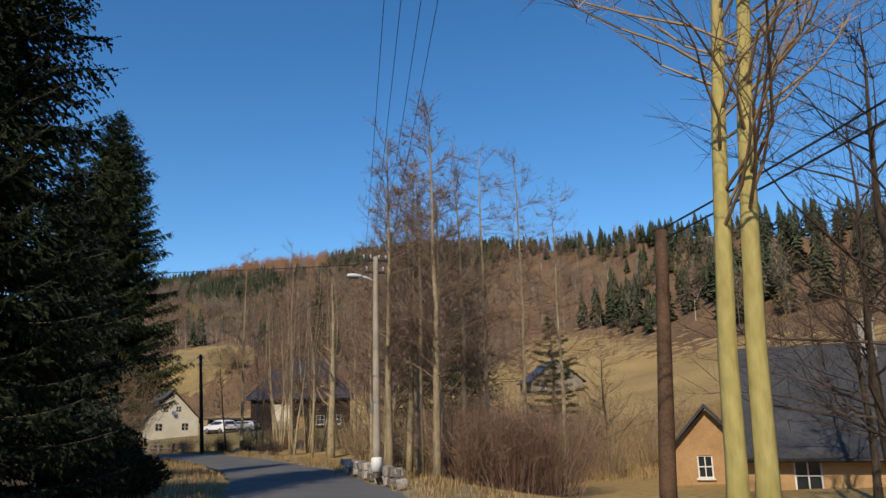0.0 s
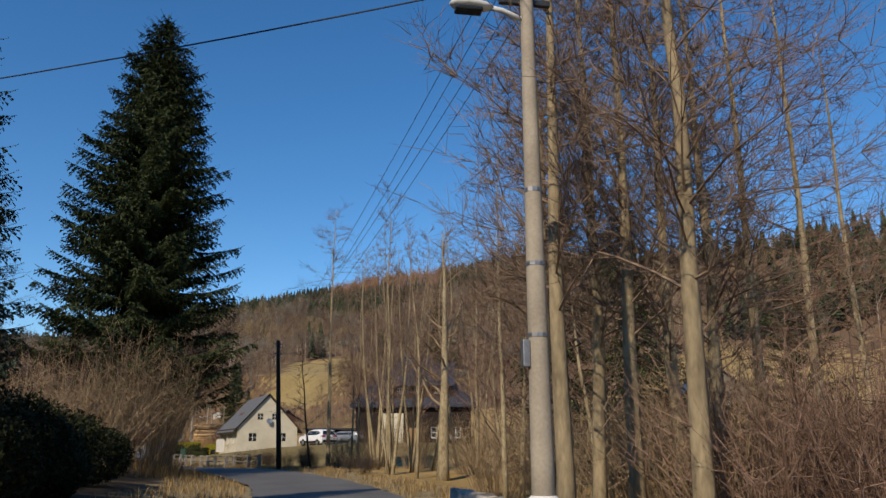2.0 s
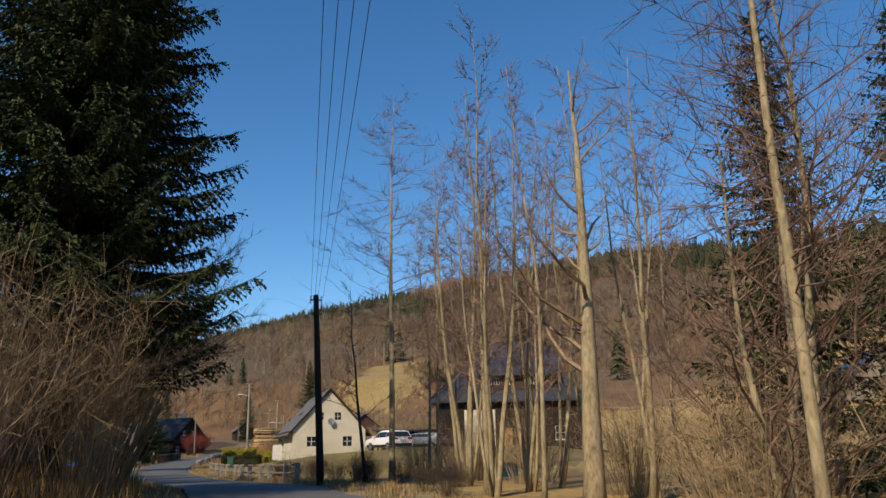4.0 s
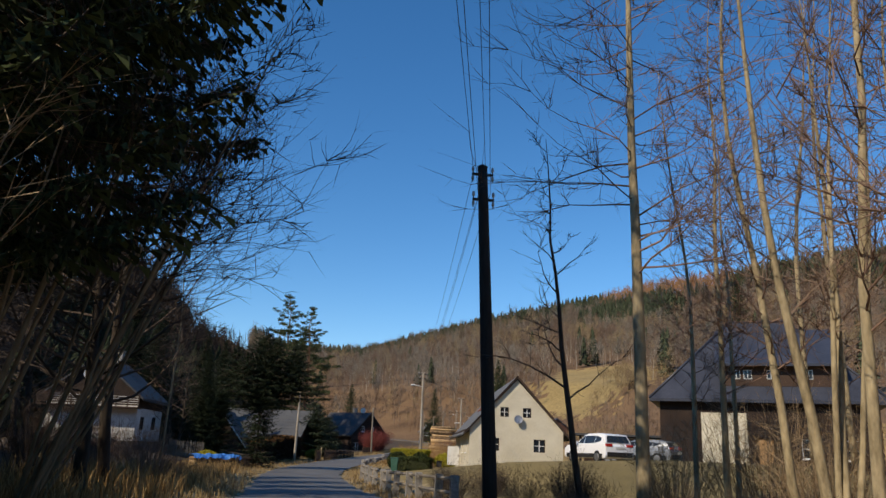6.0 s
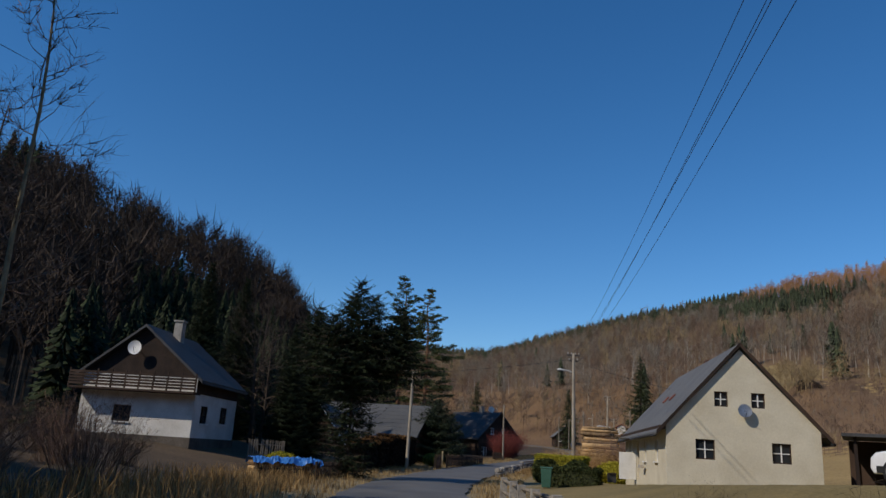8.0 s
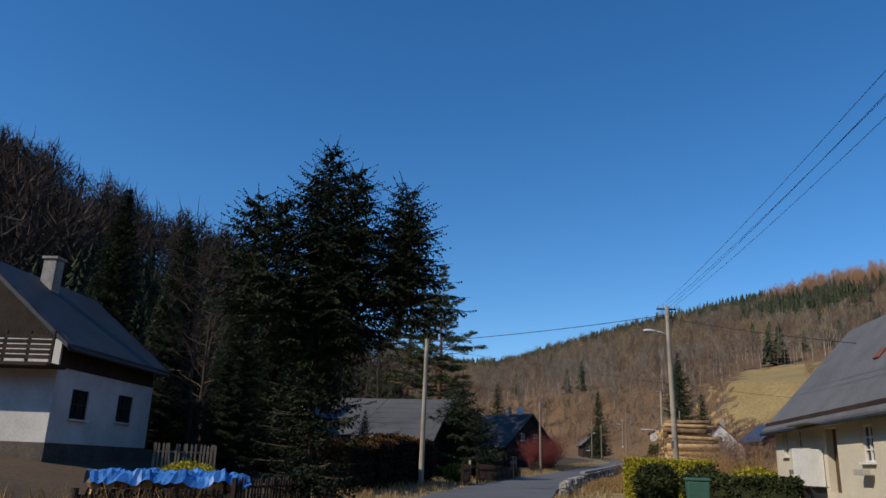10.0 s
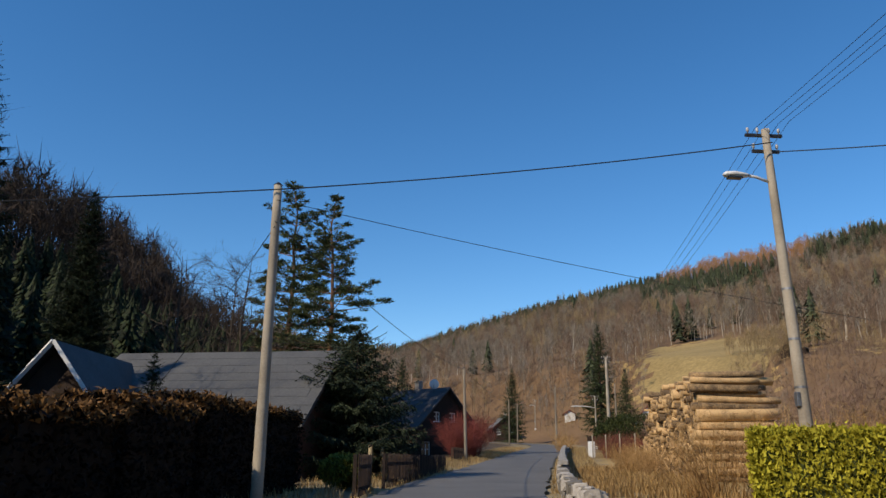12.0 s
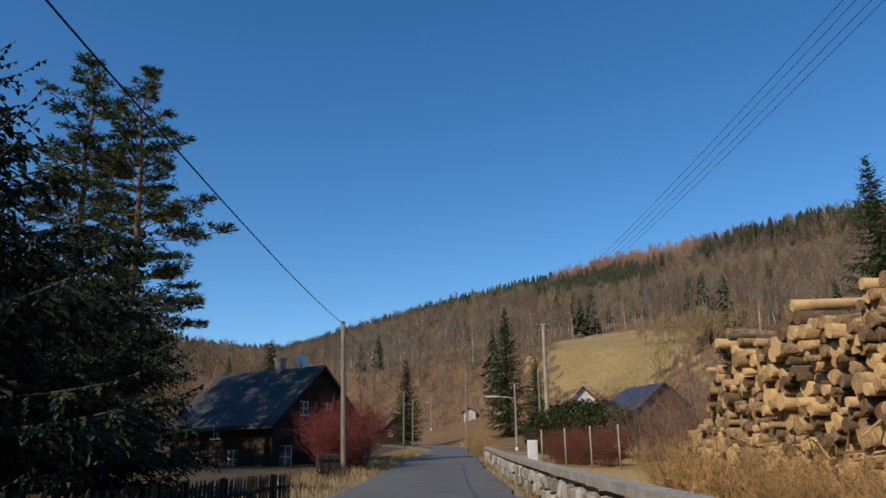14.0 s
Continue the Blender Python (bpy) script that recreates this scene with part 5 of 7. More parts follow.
# shrubs
BROWN = [shrub(100 + k, 3.2, 3.4, 110, "twig_tan", 7) for k in range(2)]
DUSK = [shrub(110 + k, 3.4, 3.6, 120, "twig", 8) for k in range(2)]
BRUSH = [shrub(116 + k, 3.6, 3.8, 130, "twig_dark", 9) for k in range(2)]
RED = shrub(120, 3.2, 3.6, 260, "twig_red", 14, 0.009)
HAZEL = shrub(130, 6.0, 3.6, 70, "twig_tan", 10, 0.014)
for k, (x, y, s) in enumerate(((-1.6, 34.0, 1.0), (-0.3, 35.9, 1.1), (1.2, 38.7, 1.0), (0.0, 44.9, 1.2), (2.9, 40.4, 1.0), (-1.4, 38.0, 1.1), (-4.6, 45.5, 1.1), (-7.5, 52.0, 1.1), (-6.5, 57.0, 1.2), (-10.0, 62.0, 1.0), (-14.0, 67.0, 1.0), (-17.0, 70.5, 0.9), (-18.5, 73.0, 1.0), (-21.5, 76.5, 0.9))):
    plant("shrub", BROWN[k % 2], spot(x, y), "tangled tan leafless shrub by the stream", "shrub", "streamside shrubs", k * 1.1, s)
for k, (x, y, s) in enumerate(((-23.8, 49.7, 1.4), (-24.2, 47.1, 1.5), (-22.6, 47.3, 1.2))):
    plant("shrub", BROWN[k % 2], spot(x, y), "tangled tan leafless thicket on the verge", "shrub", "verge thickets", k * 1.7, s)
for k, (x, y, s) in enumerate(((-37.0, 70.5, 0.6), (-26.5, 52.0, 1.7), (-31.0, 57.0, 1.2))):
    plant("shrub", DUSK[k % 2], spot(x, y), "brown leafless thicket on the verge", "shrub", "verge thickets", k * 1.7, s)
for k, (x, y) in enumerate(((-23.4, 54.0), (-24.2, 56.0), (-23.4, 51.4))):
    plant("shrub", HAZEL, spot(x, y), "tall tan hazel with many upright stems", "shrub", "hazels", k * 2.0, 1.1)
for k, (x, y, s) in enumerate(((2.0, 33.6, 1.2), (0.4, 32.6, 1.2), (1.0, 41.5, 1.1), (-1.2, 33.0, 1.0), (0.4, 36.0, 1.2), (-2.4, 37.0, 1.0))):
    plant("shrub", (DUSK + BROWN[:1])[k % 3], spot(x, y), "tall tangled brown brushwood by the stream", "shrub", "streamside brushwood", k * 1.7, s)
rnd = random.Random(31)
for k in range(16):
    p = beside_road(58.0 + 1.3 * k + rnd.uniform(-0.4, 0.4), rnd.uniform(4.4, 7.5))
    plant("shrub", BRUSH[k % 2], spot(*p), "low dark brushwood along the stream bank", "shrub", "streamside brushwood", k * 1.3, rnd.uniform(0.25, 0.42))
for k in range(26):
    p = beside_road(60.0 + 1.15 * k + rnd.uniform(-0.5, 0.5), -rnd.uniform(6.5, 15.0))
    if math.hypot(p[0] + 57.2, p[1] - 89.6) > 4.5:
        plant("shrub", (BRUSH + DUSK)[k % 4], spot(*p), "tangled brown brushwood on the shaded verge", "shrub", "verge brushwood", k * 1.1, rnd.uniform(0.35, 0.75))
for k, (x, y) in enumerate(((-74.8, 155.0), (-76.2, 156.4), (-73.2, 153.4))):
    plant("shrub", RED, spot(x, y), "red-stemmed shrub behind the mesh fence", "shrub", "red shrubs", k * 1.3, 0.6)
for x, y, s in ((-86.2, 150.6, 1.1), (-87.6, 153.0, 1.15), (-85.3, 148.6, 0.9)):
    plant("shrub", RED, spot(x, y), "dense red-stemmed dogwood beside the log cottage", "shrub", "red shrubs", x, s)
for k, (x, y, s) in enumerate(((-83.0, 180.0, 1.2), (-86.0, 186.0, 1.3), (-79.0, 170.0, 1.1), (-77.0, 165.0, 1.1), (-72.0, 158.0, 1.2), (-69.0, 152.0, 1.2), (-67.5, 147.0, 1.1), (-64.0, 144.0, 1.2), (-56.0, 122.0, 1.0), (-54.5, 121.5, 1.0))):
    plant("shrub", DUSK[k % 2], spot(x, y), "brown leafless garden shrub", "shrub", "garden shrubs", k * 0.9, s)


# ---- woods on the slopes ----
def template_bare(seed, n=26, thin=1.0):
    """A far leafless tree, about 1 high: thin trunk and upswept strokes."""
    rnd = np.random.RandomState(seed)
    v, f = [], []

    def stroke(a, b, w):
        d = np.array(b) - a
        s = np.cross(d, rnd.normal(0, 1, 3))
        s = s / (np.linalg.norm(s) + 1e-6) * w * thin
        k = len(v)
        v.extend([a - s, a + s, np.array(b)])
        f.append((k, k + 1, k + 2))
    for q in range(2):
        stroke(np.array([0, 0, -0.03]), (0, 0, 0.95), 0.011)
    for i in range(n):
        z = rnd.uniform(0.3, 0.92)
        a = rnd.uniform(0, 6.28)
        L = 0.32 * (1.15 - z) + 0.08
        b = (math.cos(a) * L * rnd.uniform(0.35, 0.9), math.sin(a) * L * rnd.uniform(0.35, 0.9), z + L * rnd.uniform(0.7, 1.5))
        stroke(np.array([0, 0, z]), b, 0.006)
        for q in range(3):
            m = np.array([0, 0, z]) * 0.45 + np.array(b) * 0.55
            stroke(m, m + rnd.normal(0, 0.06, 3) + (0, 0, 0.1), 0.007)
    return np.array(v), np.array(f)


def template_conifer(seed, tiers=15):
    rnd = np.random.RandomState(seed)
    v, f = [], []
    for i in range(tiers):
        z = 0.08 + 0.88 * i / tiers
        r = 0.2 * (1 - i / tiers) ** 0.8 + 0.012
        for j in range(9):
            a = 6.283 * (j + rnd.rand()) / 9
            w = 0.3
            k = len(v)
            rr = r * rnd.uniform(0.7, 1.2)
            v.extend([np.array((0, 0, z + 0.1)), np.array((math.cos(a - w) * rr, math.sin(a - w) * rr, z - 0.01)), np.array((math.cos(a + w) * rr, math.sin(a + w) * rr, z - 0.01 + rnd.uniform(-0.02, 0.02)))])
            f.append((k, k + 1, k + 2))
    return np.array(v), np.array(f)


def template_fir(seed, tiers=24):
    """A conifer seen from some distance: many short jagged boughs."""
    rnd = np.random.RandomState(seed)
    v, f = [], []
    for i in range(tiers):
        z = 0.06 + 0.92 * i / tiers
        r = 0.2 * (1 - i / tiers) ** 0.85 + 0.01
        for j in range(11):
            a = 6.283 * (j + rnd.rand()) / 11
            rr = r * rnd.uniform(0.6, 1.25)
            w = 0.16 + 0.1 * rnd.rand()
            drop = rnd.uniform(0.0, 0.045)
            k = len(v)
            c, s = math.cos(a), math.sin(a)
            v.extend([np.array((c * rr * 0.1, s * rr * 0.1, z + 0.05)), np.array((math.cos(a - w) * rr * 0.75, math.sin(a - w) * rr * 0.75, z - drop)), np.array((c * rr, s * rr, z - drop * 0.6)), np.array((math.cos(a + w) * rr * 0.75, math.sin(a + w) * rr * 0.75, z - drop))])
            f.extend([(k, k + 1, k + 2), (k, k + 2, k + 3)])
    return np.array(v), np.array(f)


def scatter(name, templates, xs, ys, heights, mat, label, category, wide=1.0):
    zs = ground_at(xs, ys)
    allv, allf, k = [], [], 0
    rnd = np.random.RandomState(3)
    pick = rnd.randint(0, len(templates), len(xs))
    for t, (tv, tf) in enumerate(templates):
        idx = np.where(pick == t)[0]
        if not len(idx):
            continue
        a = rnd.uniform(0, 6.28, len(idx))
        c, s = np.cos(a)[:, None], np.sin(a)[:, None]
        h = heights[idx][:, None]
        x = (tv[None, :, 0] * c - tv[None, :, 1] * s) * h * wide + xs[idx][:, None]
        y = (tv[None, :, 0] * s + tv[None, :, 1] * c) * h * wide + ys[idx][:, None]
        z = tv[None, :, 2] * h + zs[idx][:, None]
        allv.append(np.stack([x, y, z], 2).reshape(-1, 3))
        allf.append((tf[None] + (np.arange(len(idx)) * len(tv))[:, None, None]).reshape(-1, 3) + k)
        k += len(idx) * len(tv)
    me = from_arrays(name, np.concatenate(allv), np.concatenate(allf), M[mat])
    return tagged(new(name, me), label, category, kind="stuff")


def polar_points(seed, az0, az1, r0, r1, count):
    rnd = np.random.RandomState(seed)
    az = np.radians(rnd.uniform(az0, az1, count))
    r = np.sqrt(rnd.uniform(0, 1, count) * (r1 * r1 - r0 * r0) + r0 * r0)
    return CENTRE[0] - np.sin(az) * r, CENTRE[1] + np.cos(az) * r, np.degrees(az), r


def patches(x, y, scale, seed):
    return np.sin(x / scale + seed) * np.cos(y / scale * 1.3 + seed * 2.1) + 0.5 * np.sin(x / scale * 2.3 + y / scale * 1.7 + seed)


def ridge_share(az, r):
    return r / np.interp(az, RIDGE[:, 0], RIDGE[:, 2])


BARE = [template_bare(k, 26, 0.6) for k in range(5)]
CONIFER = [template_conifer(k) for k in range(4)]
NEAR_FIR = [template_fir(40 + k) for k in range(4)]
LOW = [template_bare(60 + k, 8) for k in range(4)]
THICK = [template_bare(20 + k, 30, 0.7) for k in range(5)]
rs = np.random.RandomState(8)
# sunny slope: the side that is passed first, then the long slope ahead
def slope_wood(seed, az0, az1, count):
    x, y, az, r = polar_points(seed, az0, az1, 90, 760, count)
    share = ridge_share(az, r)
    rs = np.random.RandomState(seed + 70)
    n = len(x)
    stand = (wooded(x, y) > 0.1 * patches(x, y, 45, 1)) & (share < 1.1) & (np.abs(road_at(x, y)[0]) > 22)
    larch = (share > 0.925 + 0.02 * np.sin(az * 2)) & (az > 8.0) & (az < 17.6 + rs.normal(0, 0.5, n))
    grove = ((az - 15.6) / (4.4 + 0.5 * np.sin(r * 0.1))) ** 2 + ((share - 0.8) / 0.1) ** 2 + 0.3 * np.sin(x * 0.05) < 1
    dark = patches(x, y, 60, 5) + 2.4 * (share - 0.75) + ((az < -22) & (share > 0.55)) * rs.uniform(0.2, 2.4, n) > 1.35
    dark |= (share > 0.9) & (rs.rand(n) < 0.75) & ~larch
    dark |= grove & (rs.rand(n) < 0.8)
    dark |= (share > 0.3) & (rs.rand(n) < 0.012)
    dark &= (share > 0.3) & ~larch
    tall = np.where(share < 0.35, rs.uniform(3, 7, n), np.where(share > 0.9, rs.uniform(9, 14, n), np.where(share < 0.55, rs.uniform(5, 11, n), rs.uniform(7, 13, n))))
    tall = np.where((az > 6) & (az < 24) & (r < 180), np.minimum(tall, rs.uniform(1.2, 2.6, n)), tall)
    tall = np.where((np.abs(az) < 7) & (r < 192), np.minimum(tall, rs.uniform(2, 4, n)), tall)
    sort = patches(x, y, 16, 3) + patches(x, y, 50, 8) * 0.6 + rs.normal(0, 0.7, n)
    leafless = stand & ~dark & ~larch
    for sel, mat, label in ((leafless & (sort < -0.35), "hill_grey", "grey-brown leafless wood on the sunny slope"), (leafless & (np.abs(sort) <= 0.35), "hill_wood", "reddish-brown leafless wood on the sunny slope"),
                            (leafless & (sort > 0.35) & (sort < 1.1), "hill_wood", "reddish-brown leafless wood on the sunny slope"), (leafless & (sort >= 1.1), "hill_tan", "tan leafless wood on the sunny slope"),
                            (stand & larch, "hill_larch", "rust-orange larch plantation along the ridge")):
        if sel.any():
            scatter("deciduous_wood", BARE, x[sel], y[sel], tall[sel], mat, label, "woodland", 1.25)
    sel = stand & dark
    scatter("conifer_wood", CONIFER, x[sel], y[sel], np.where(share[sel] > 0.9, rs.uniform(8, 14, sel.sum()), rs.uniform(8, 15, sel.sum())), "hill_conifer", "dark green conifers along the sunny slope", "woodland")
    birch = leafless & (share > 0.36) & (share < 0.86) & (rs.rand(n) < np.where(patches(x, y, 38, 6) > 0.2, 0.34, 0.1))
    scatter("birches", BIRCH, x[birch] + 1, y[birch], rs.uniform(7, 13, birch.sum()), "hill_birch", "white birch trunks in the brown wood", "woodland")


def birch_template(seed):
    """A far birch: a leaning white stem with one or two forks."""
    rnd = np.random.RandomState(seed)
    v, f = [], []
    lean = rnd.normal(0, 0.06, 2)
    for a, b, w in (((0, 0, 0), (lean[0], lean[1], 0.85), 0.0105), ((lean[0] * 0.45, lean[1] * 0.45, 0.4), (lean[0] * 0.6 + rnd.normal(0, 0.09), lean[1] + rnd.normal(0, 0.09), 0.8), 0.006)):
        for d in ((w, 0, 0), (0, w, 0)):
            k = len(v)
            v.extend([np.array(a) - d, np.array(a) + d, np.array(b)])
            f.append((k, k + 1, k + 2))
    return np.array(v), np.array(f)


BIRCH = [birch_template(k) for k in range(6)]
slope_wood(1, -120, -8, 9000)
slope_wood(9, -8, 46, 14000)
# scrub and single trees on the lower meadow
x, y, az, r = polar_points(2, -100, 42, 70, 300, 1300)
sel = (wooded(x, y) <= 0) & (patches(x, y, 24, 9) > 0.7) & (np.abs(road_at(x, y)[0]) > 26) & (hill_field(x, y) > 1)
scatter("scrub", BARE, x[sel], y[sel], rs.uniform(3, 7, sel.sum()), "hill_wood", "brown leafless scrub on the lower meadow", "scrub", 1.5)
x, y, az, r = polar_points(6, -4, 32, 95, 265, 6000)
sel = (patches(x, y, 9, 4) > -0.5) & (hill_field(x, y) > 1) & (np.abs(road_at(x, y)[0]) > 20)
tint = patches(x, y, 20, 12) > 0.3
scatter("scrub", LOW, x[sel & ~tint], y[sel & ~tint], rs.uniform(1.2, 3.2, (sel & ~tint).sum()), "hill_wood", "low brown scrub on the hill meadow", "scrub", 1.7)
scatter("scrub", LOW, x[sel & tint], y[sel & tint], rs.uniform(1.0, 2.6, (sel & tint).sum()), "hill_tan", "low tan scrub on the hill meadow", "scrub", 1.7)
x, y, az, r = polar_points(15, 11.5, 15.5, 172, 212, 130)
sel = patches(x, y, 7, 2) > -0.3
scatter("scrub", BARE, x[sel], y[sel], rs.uniform(2.5, 6, sel.sum()), "hill_tan", "tan young trees at the meadow's edge", "scrub", 1.6)
# wood close to the road on the shaded side
rw = np.random.RandomState(21)
x, y = rw.uniform(-85, -33, 700), rw.uniform(20, 80, 700)
ok = (road_at(x, y)[0] < -11) & (y < 38 - (x + 14) * 0.633) & (np.hypot(x + 26.7, y - 56.7) > 6) & ((x > -58) | (y < 46))
x, y = x[ok], y[ok]
con = rw.rand(len(x)) < 0.3
scatter("shaded_wood", THICK, x[~con], y[~con], rw.uniform(8, 13, (~con).sum()), "twig_shade", "leafless wood on the shaded slope, shade painted into its twigs", "woodland", 1.3)
scatter("shaded_conifers", NEAR_FIR, x[con], y[con], rw.uniform(8, 14, con.sum()), "fir_shade", "conifers on the shaded slope, shade painted into their needles", "woodland")
# shaded slope
x, y, az, r = polar_points(4, 44, 125, 40, 260, 5200)
share = ridge_share(az, r)
keep = (share > 0.26) & (share < 1.15) & (np.abs(road_at(x, y)[0]) > 24) & ~((x > -95) & (x < -62) & (y > 45) & (y < 88))
dark = patches(x, y, 35, 2) > 0.3
scatter("shaded_wood", THICK, x[keep & ~dark], y[keep & ~dark], rs.uniform(8, 15, (keep & ~dark).sum()), "twig_shade", "leafless wood on the shaded slope, shade painted into its twigs", "woodland", 1.3)
scatter("shaded_conifers", NEAR_FIR, x[keep & dark], y[keep & dark], rs.uniform(7, 12, (keep & dark).sum()), "fir_shade", "conifers on the shaded slope, shade painted into their needles", "woodland")


# ---- walls, fences and hedges along the road ----
def beside(y, off):
    """A place off metres to the right of the road's middle, at the road's point nearest to y."""
    i = int(np.argmin(np.abs(LINE[:, 1] - y)))
    return Vector((LINE[i, 0] + TANGENT[i, 1] * off, LINE[i, 1] - TANGENT[i, 0] * off, LINE[i, 2])), math.atan2(TANGENT[i, 1], TANGENT[i, 0])


def rough_stone(seed, size):
    """A worn block, corners knocked about."""
    rnd = random.Random(seed)
    bm = bmesh.new()
    bmesh.ops.create_cube(bm, size=1)
    bmesh.ops.bevel(bm, geom=bm.edges[:], offset=0.12, segments=1, affect="EDGES")
    for v in bm.verts:
        v.co = Vector((v.co.x * size[0], v.co.y * size[1], v.co.z * size[2])) + Vector((rnd.gauss(0, 0.02), rnd.gauss(0, 0.02), rnd.gauss(0, 0.02)))
    me = bpy.data.meshes.new("stone")
    bm.to_mesh(me)
    bm.free()
    me.materials.append(M["stone"])
    return me


STONES = [rough_stone(k, (0.42 + 0.06 * (k % 3), 0.34, 0.27 + 0.03 * (k % 2))) for k in range(6)]


def parapet(y0, y1, off, label, cap=True, courses=2):
    """A low dry-stone parapet following the road, with a concrete beam on top."""
    rnd = random.Random(int(y0 * 10))
    t = thing("parapet", (0, 0, 0), label, "wall", "roadside parapets")
    y = y0
    while y < y1:
        for c in range(courses):
            p, a = beside(y + 0.22 * (c % 2), off + rnd.gauss(0, 0.03))
            ob = part("stone", STONES[rnd.randrange(6)], t)
            ob.matrix_basis = Matrix.Translation((p.x, p.y, p.z + 0.12 + 0.27 * c)) @ Euler((rnd.gauss(0, 0.08), rnd.gauss(0, 0.08), a + rnd.gauss(0, 0.12))).to_matrix().to_4x4()
        y += 0.42
    if cap:
        z = 0.27 * courses + 0.1
        s = Soup()
        n = int((y1 - y0) / 1.5)
        pts = [beside(y0 + (y1 - y0) * k / n, off) for k in range(n + 1)]
        for k, (p, a) in enumerate(pts):
            side = Vector((-math.sin(a), math.cos(a), 0)) * 0.15
            for q, h in ((p - side, 0), (p + side, 0), (p + side, 0.14), (p - side, 0.14)):
                s.v.append((q.x, q.y, p.z + z + h))
            if k:
                b = (k - 1) * 4
                for j in range(4):
                    s.f.append((b + j, b + (j + 1) % 4, b + 4 + (j + 1) % 4, b + 4 + j))
        s.f.append((3, 2, 1, 0))
        e = n * 4
        s.f.append((e, e + 1, e + 2, e + 3))
        part("coping", s.mesh("coping", M["old_concrete"]), t, "grey weathered concrete coping")
    return t


def railing(y0, y1, off, label):
    t = thing("roadside_railing", (0, 0, 0), label, "railing", "roadside railings")
    n = int((y1 - y0) / 1.7)
    post = Soup()
    post.box((0, 0, 0.35), (0.2, 0.22, 1.1))
    post = post.mesh("post", M["old_concrete"])
    last = None
    for k in range(n + 1):
        p, a = beside(y0 + (y1 - y0) * k / n, off)
        ob = part("post", post, t)
        ob.matrix_basis = Matrix.Translation(p) @ Euler((0.04 * math.sin(k * 2.1), 0.05 * math.cos(k * 1.7), a)).to_matrix().to_4x4()
        if last is not None:
            for z in (0.42, 0.8):
                s = Soup()
                s.tube([last + Vector((0, 0, z)), p + Vector((0, 0, z))], [0.06, 0.055], 6)
                part("rail", s.mesh("rail", M["grey_wood"]), t)
        last = p
    return t


parapet(109.5, 122.0, 2.9, "rough pale stone parapet along the road", cap=False)
parapet(122.0, 166.0, 2.95, "low stone parapet with concrete coping along the road")
parapet(166.0, 215.0, 3.1, "distant low stone parapet along the road", courses=1)
parapet(27.5, 37.5, 2.75, "mossy stone culvert wall beside the lamp", cap=False)
railing(69.5, 88.0, 3.5, "weathered post-and-rail fence along the stream bank")


def picket_fence(a, b, height, label, material="grey_wood", gap=0.14, base=None):
    a, b = Vector((*a, 0)), Vector((*b, 0))
    d = b - a
    turn = math.atan2(d.y, d.x)
    z0 = gz(a.x, a.y) if base is None else base
    t = thing("picket_fence", (a.x, a.y, z0), label, "fence", "garden fences", turn)
    n = int(d.length / gap)
    rnd = random.Random(n)
    s = Soup()
    w = 0.035
    s.add([(-w, -0.01, 0.05), (w, -0.01, 0.05), (w, -0.01, height - 0.06), (0, -0.01, height), (-w, -0.01, height - 0.06), (-w, 0.01, 0.05), (w, 0.01, 0.05), (w, 0.01, height - 0.06), (0, 0.01, height), (-w, 0.01, height - 0.06)],
          ((0, 1, 2, 3, 4), (9, 8, 7, 6, 5), (0, 5, 6, 1), (1, 6, 7, 2), (2, 7, 8, 3), (3, 8, 9, 4), (4, 9, 5, 0)))
    picket = s.mesh("picket", M[material])
    for k in range(n + 1):
        ob = part("picket", picket, t)
        ob.matrix_basis = Matrix.Translation((k * gap, -0.03, rnd.gauss(0, 0.015))) @ Matrix.Rotation(rnd.gauss(0, 0.03), 4, "Y")
    for z in (height * 0.25, height * 0.75):
        s = Soup()
        s.box((d.length / 2, 0.01, z), (d.length, 0.04, 0.07))
        part("rail", s.mesh("rail", M[material]), t)
    for x in np.arange(0, d.length + 0.1, 2.0):
        s = Soup()
        s.box((x, 0.07, height * 0.45), (0.1, 0.1, height * 1.1))
        part("post", s.mesh("post", M[material]), t)
    return t


picket_fence((-66.2, 96.0), (-65.2, 97.9), 1.2, "pale weathered picket fence before the white house")
picket_fence((-54.9, 88.4), (-55.3, 91.8), 0.6, "dark weathered picket fence beside the road", "dark_wood")
picket_fence((-55.4, 92.2), (-58.3, 97.6), 0.8, "dark weathered picket fence beside the road", "dark_wood", 0.17)
picket_fence((-66.7, 113.9), (-68.2, 116.3), 1.15, "dark picket fence beside the garden gate", "dark_wood")
picket_fence((-68.6, 117.6), (-75.5, 131.5), 1.1, "dark picket fence along the shaded verge", "dark_wood", 0.2)
picket_fence((-81.3, 141.2), (-84.0, 147.0), 0.95, "dark boarded fence before the log cottage", "dark_wood", 0.16)
for x, y in ((-71.15, 119.9), (-71.85, 121.5)):
    t = thing("gate_post", (x, y, gz(x, y)), "white-barked birch gate post", "post", "gate posts")
    s = Soup()
    s.tube([(0, 0, -0.2), (0.02, 0, 0.5), (0, 0.02, 1.25)], [0.09, 0.08, 0.075], 9)
    part("shaft", s.mesh("shaft", M["bark_pale"], True), t)
    s = Soup()
    s.tube([(0, 0.02, 1.25), (0, 0.02, 1.3)], [0.1, 0.03], 9)
    part("cap", s.mesh("cap", M["dark_wood"]), t)


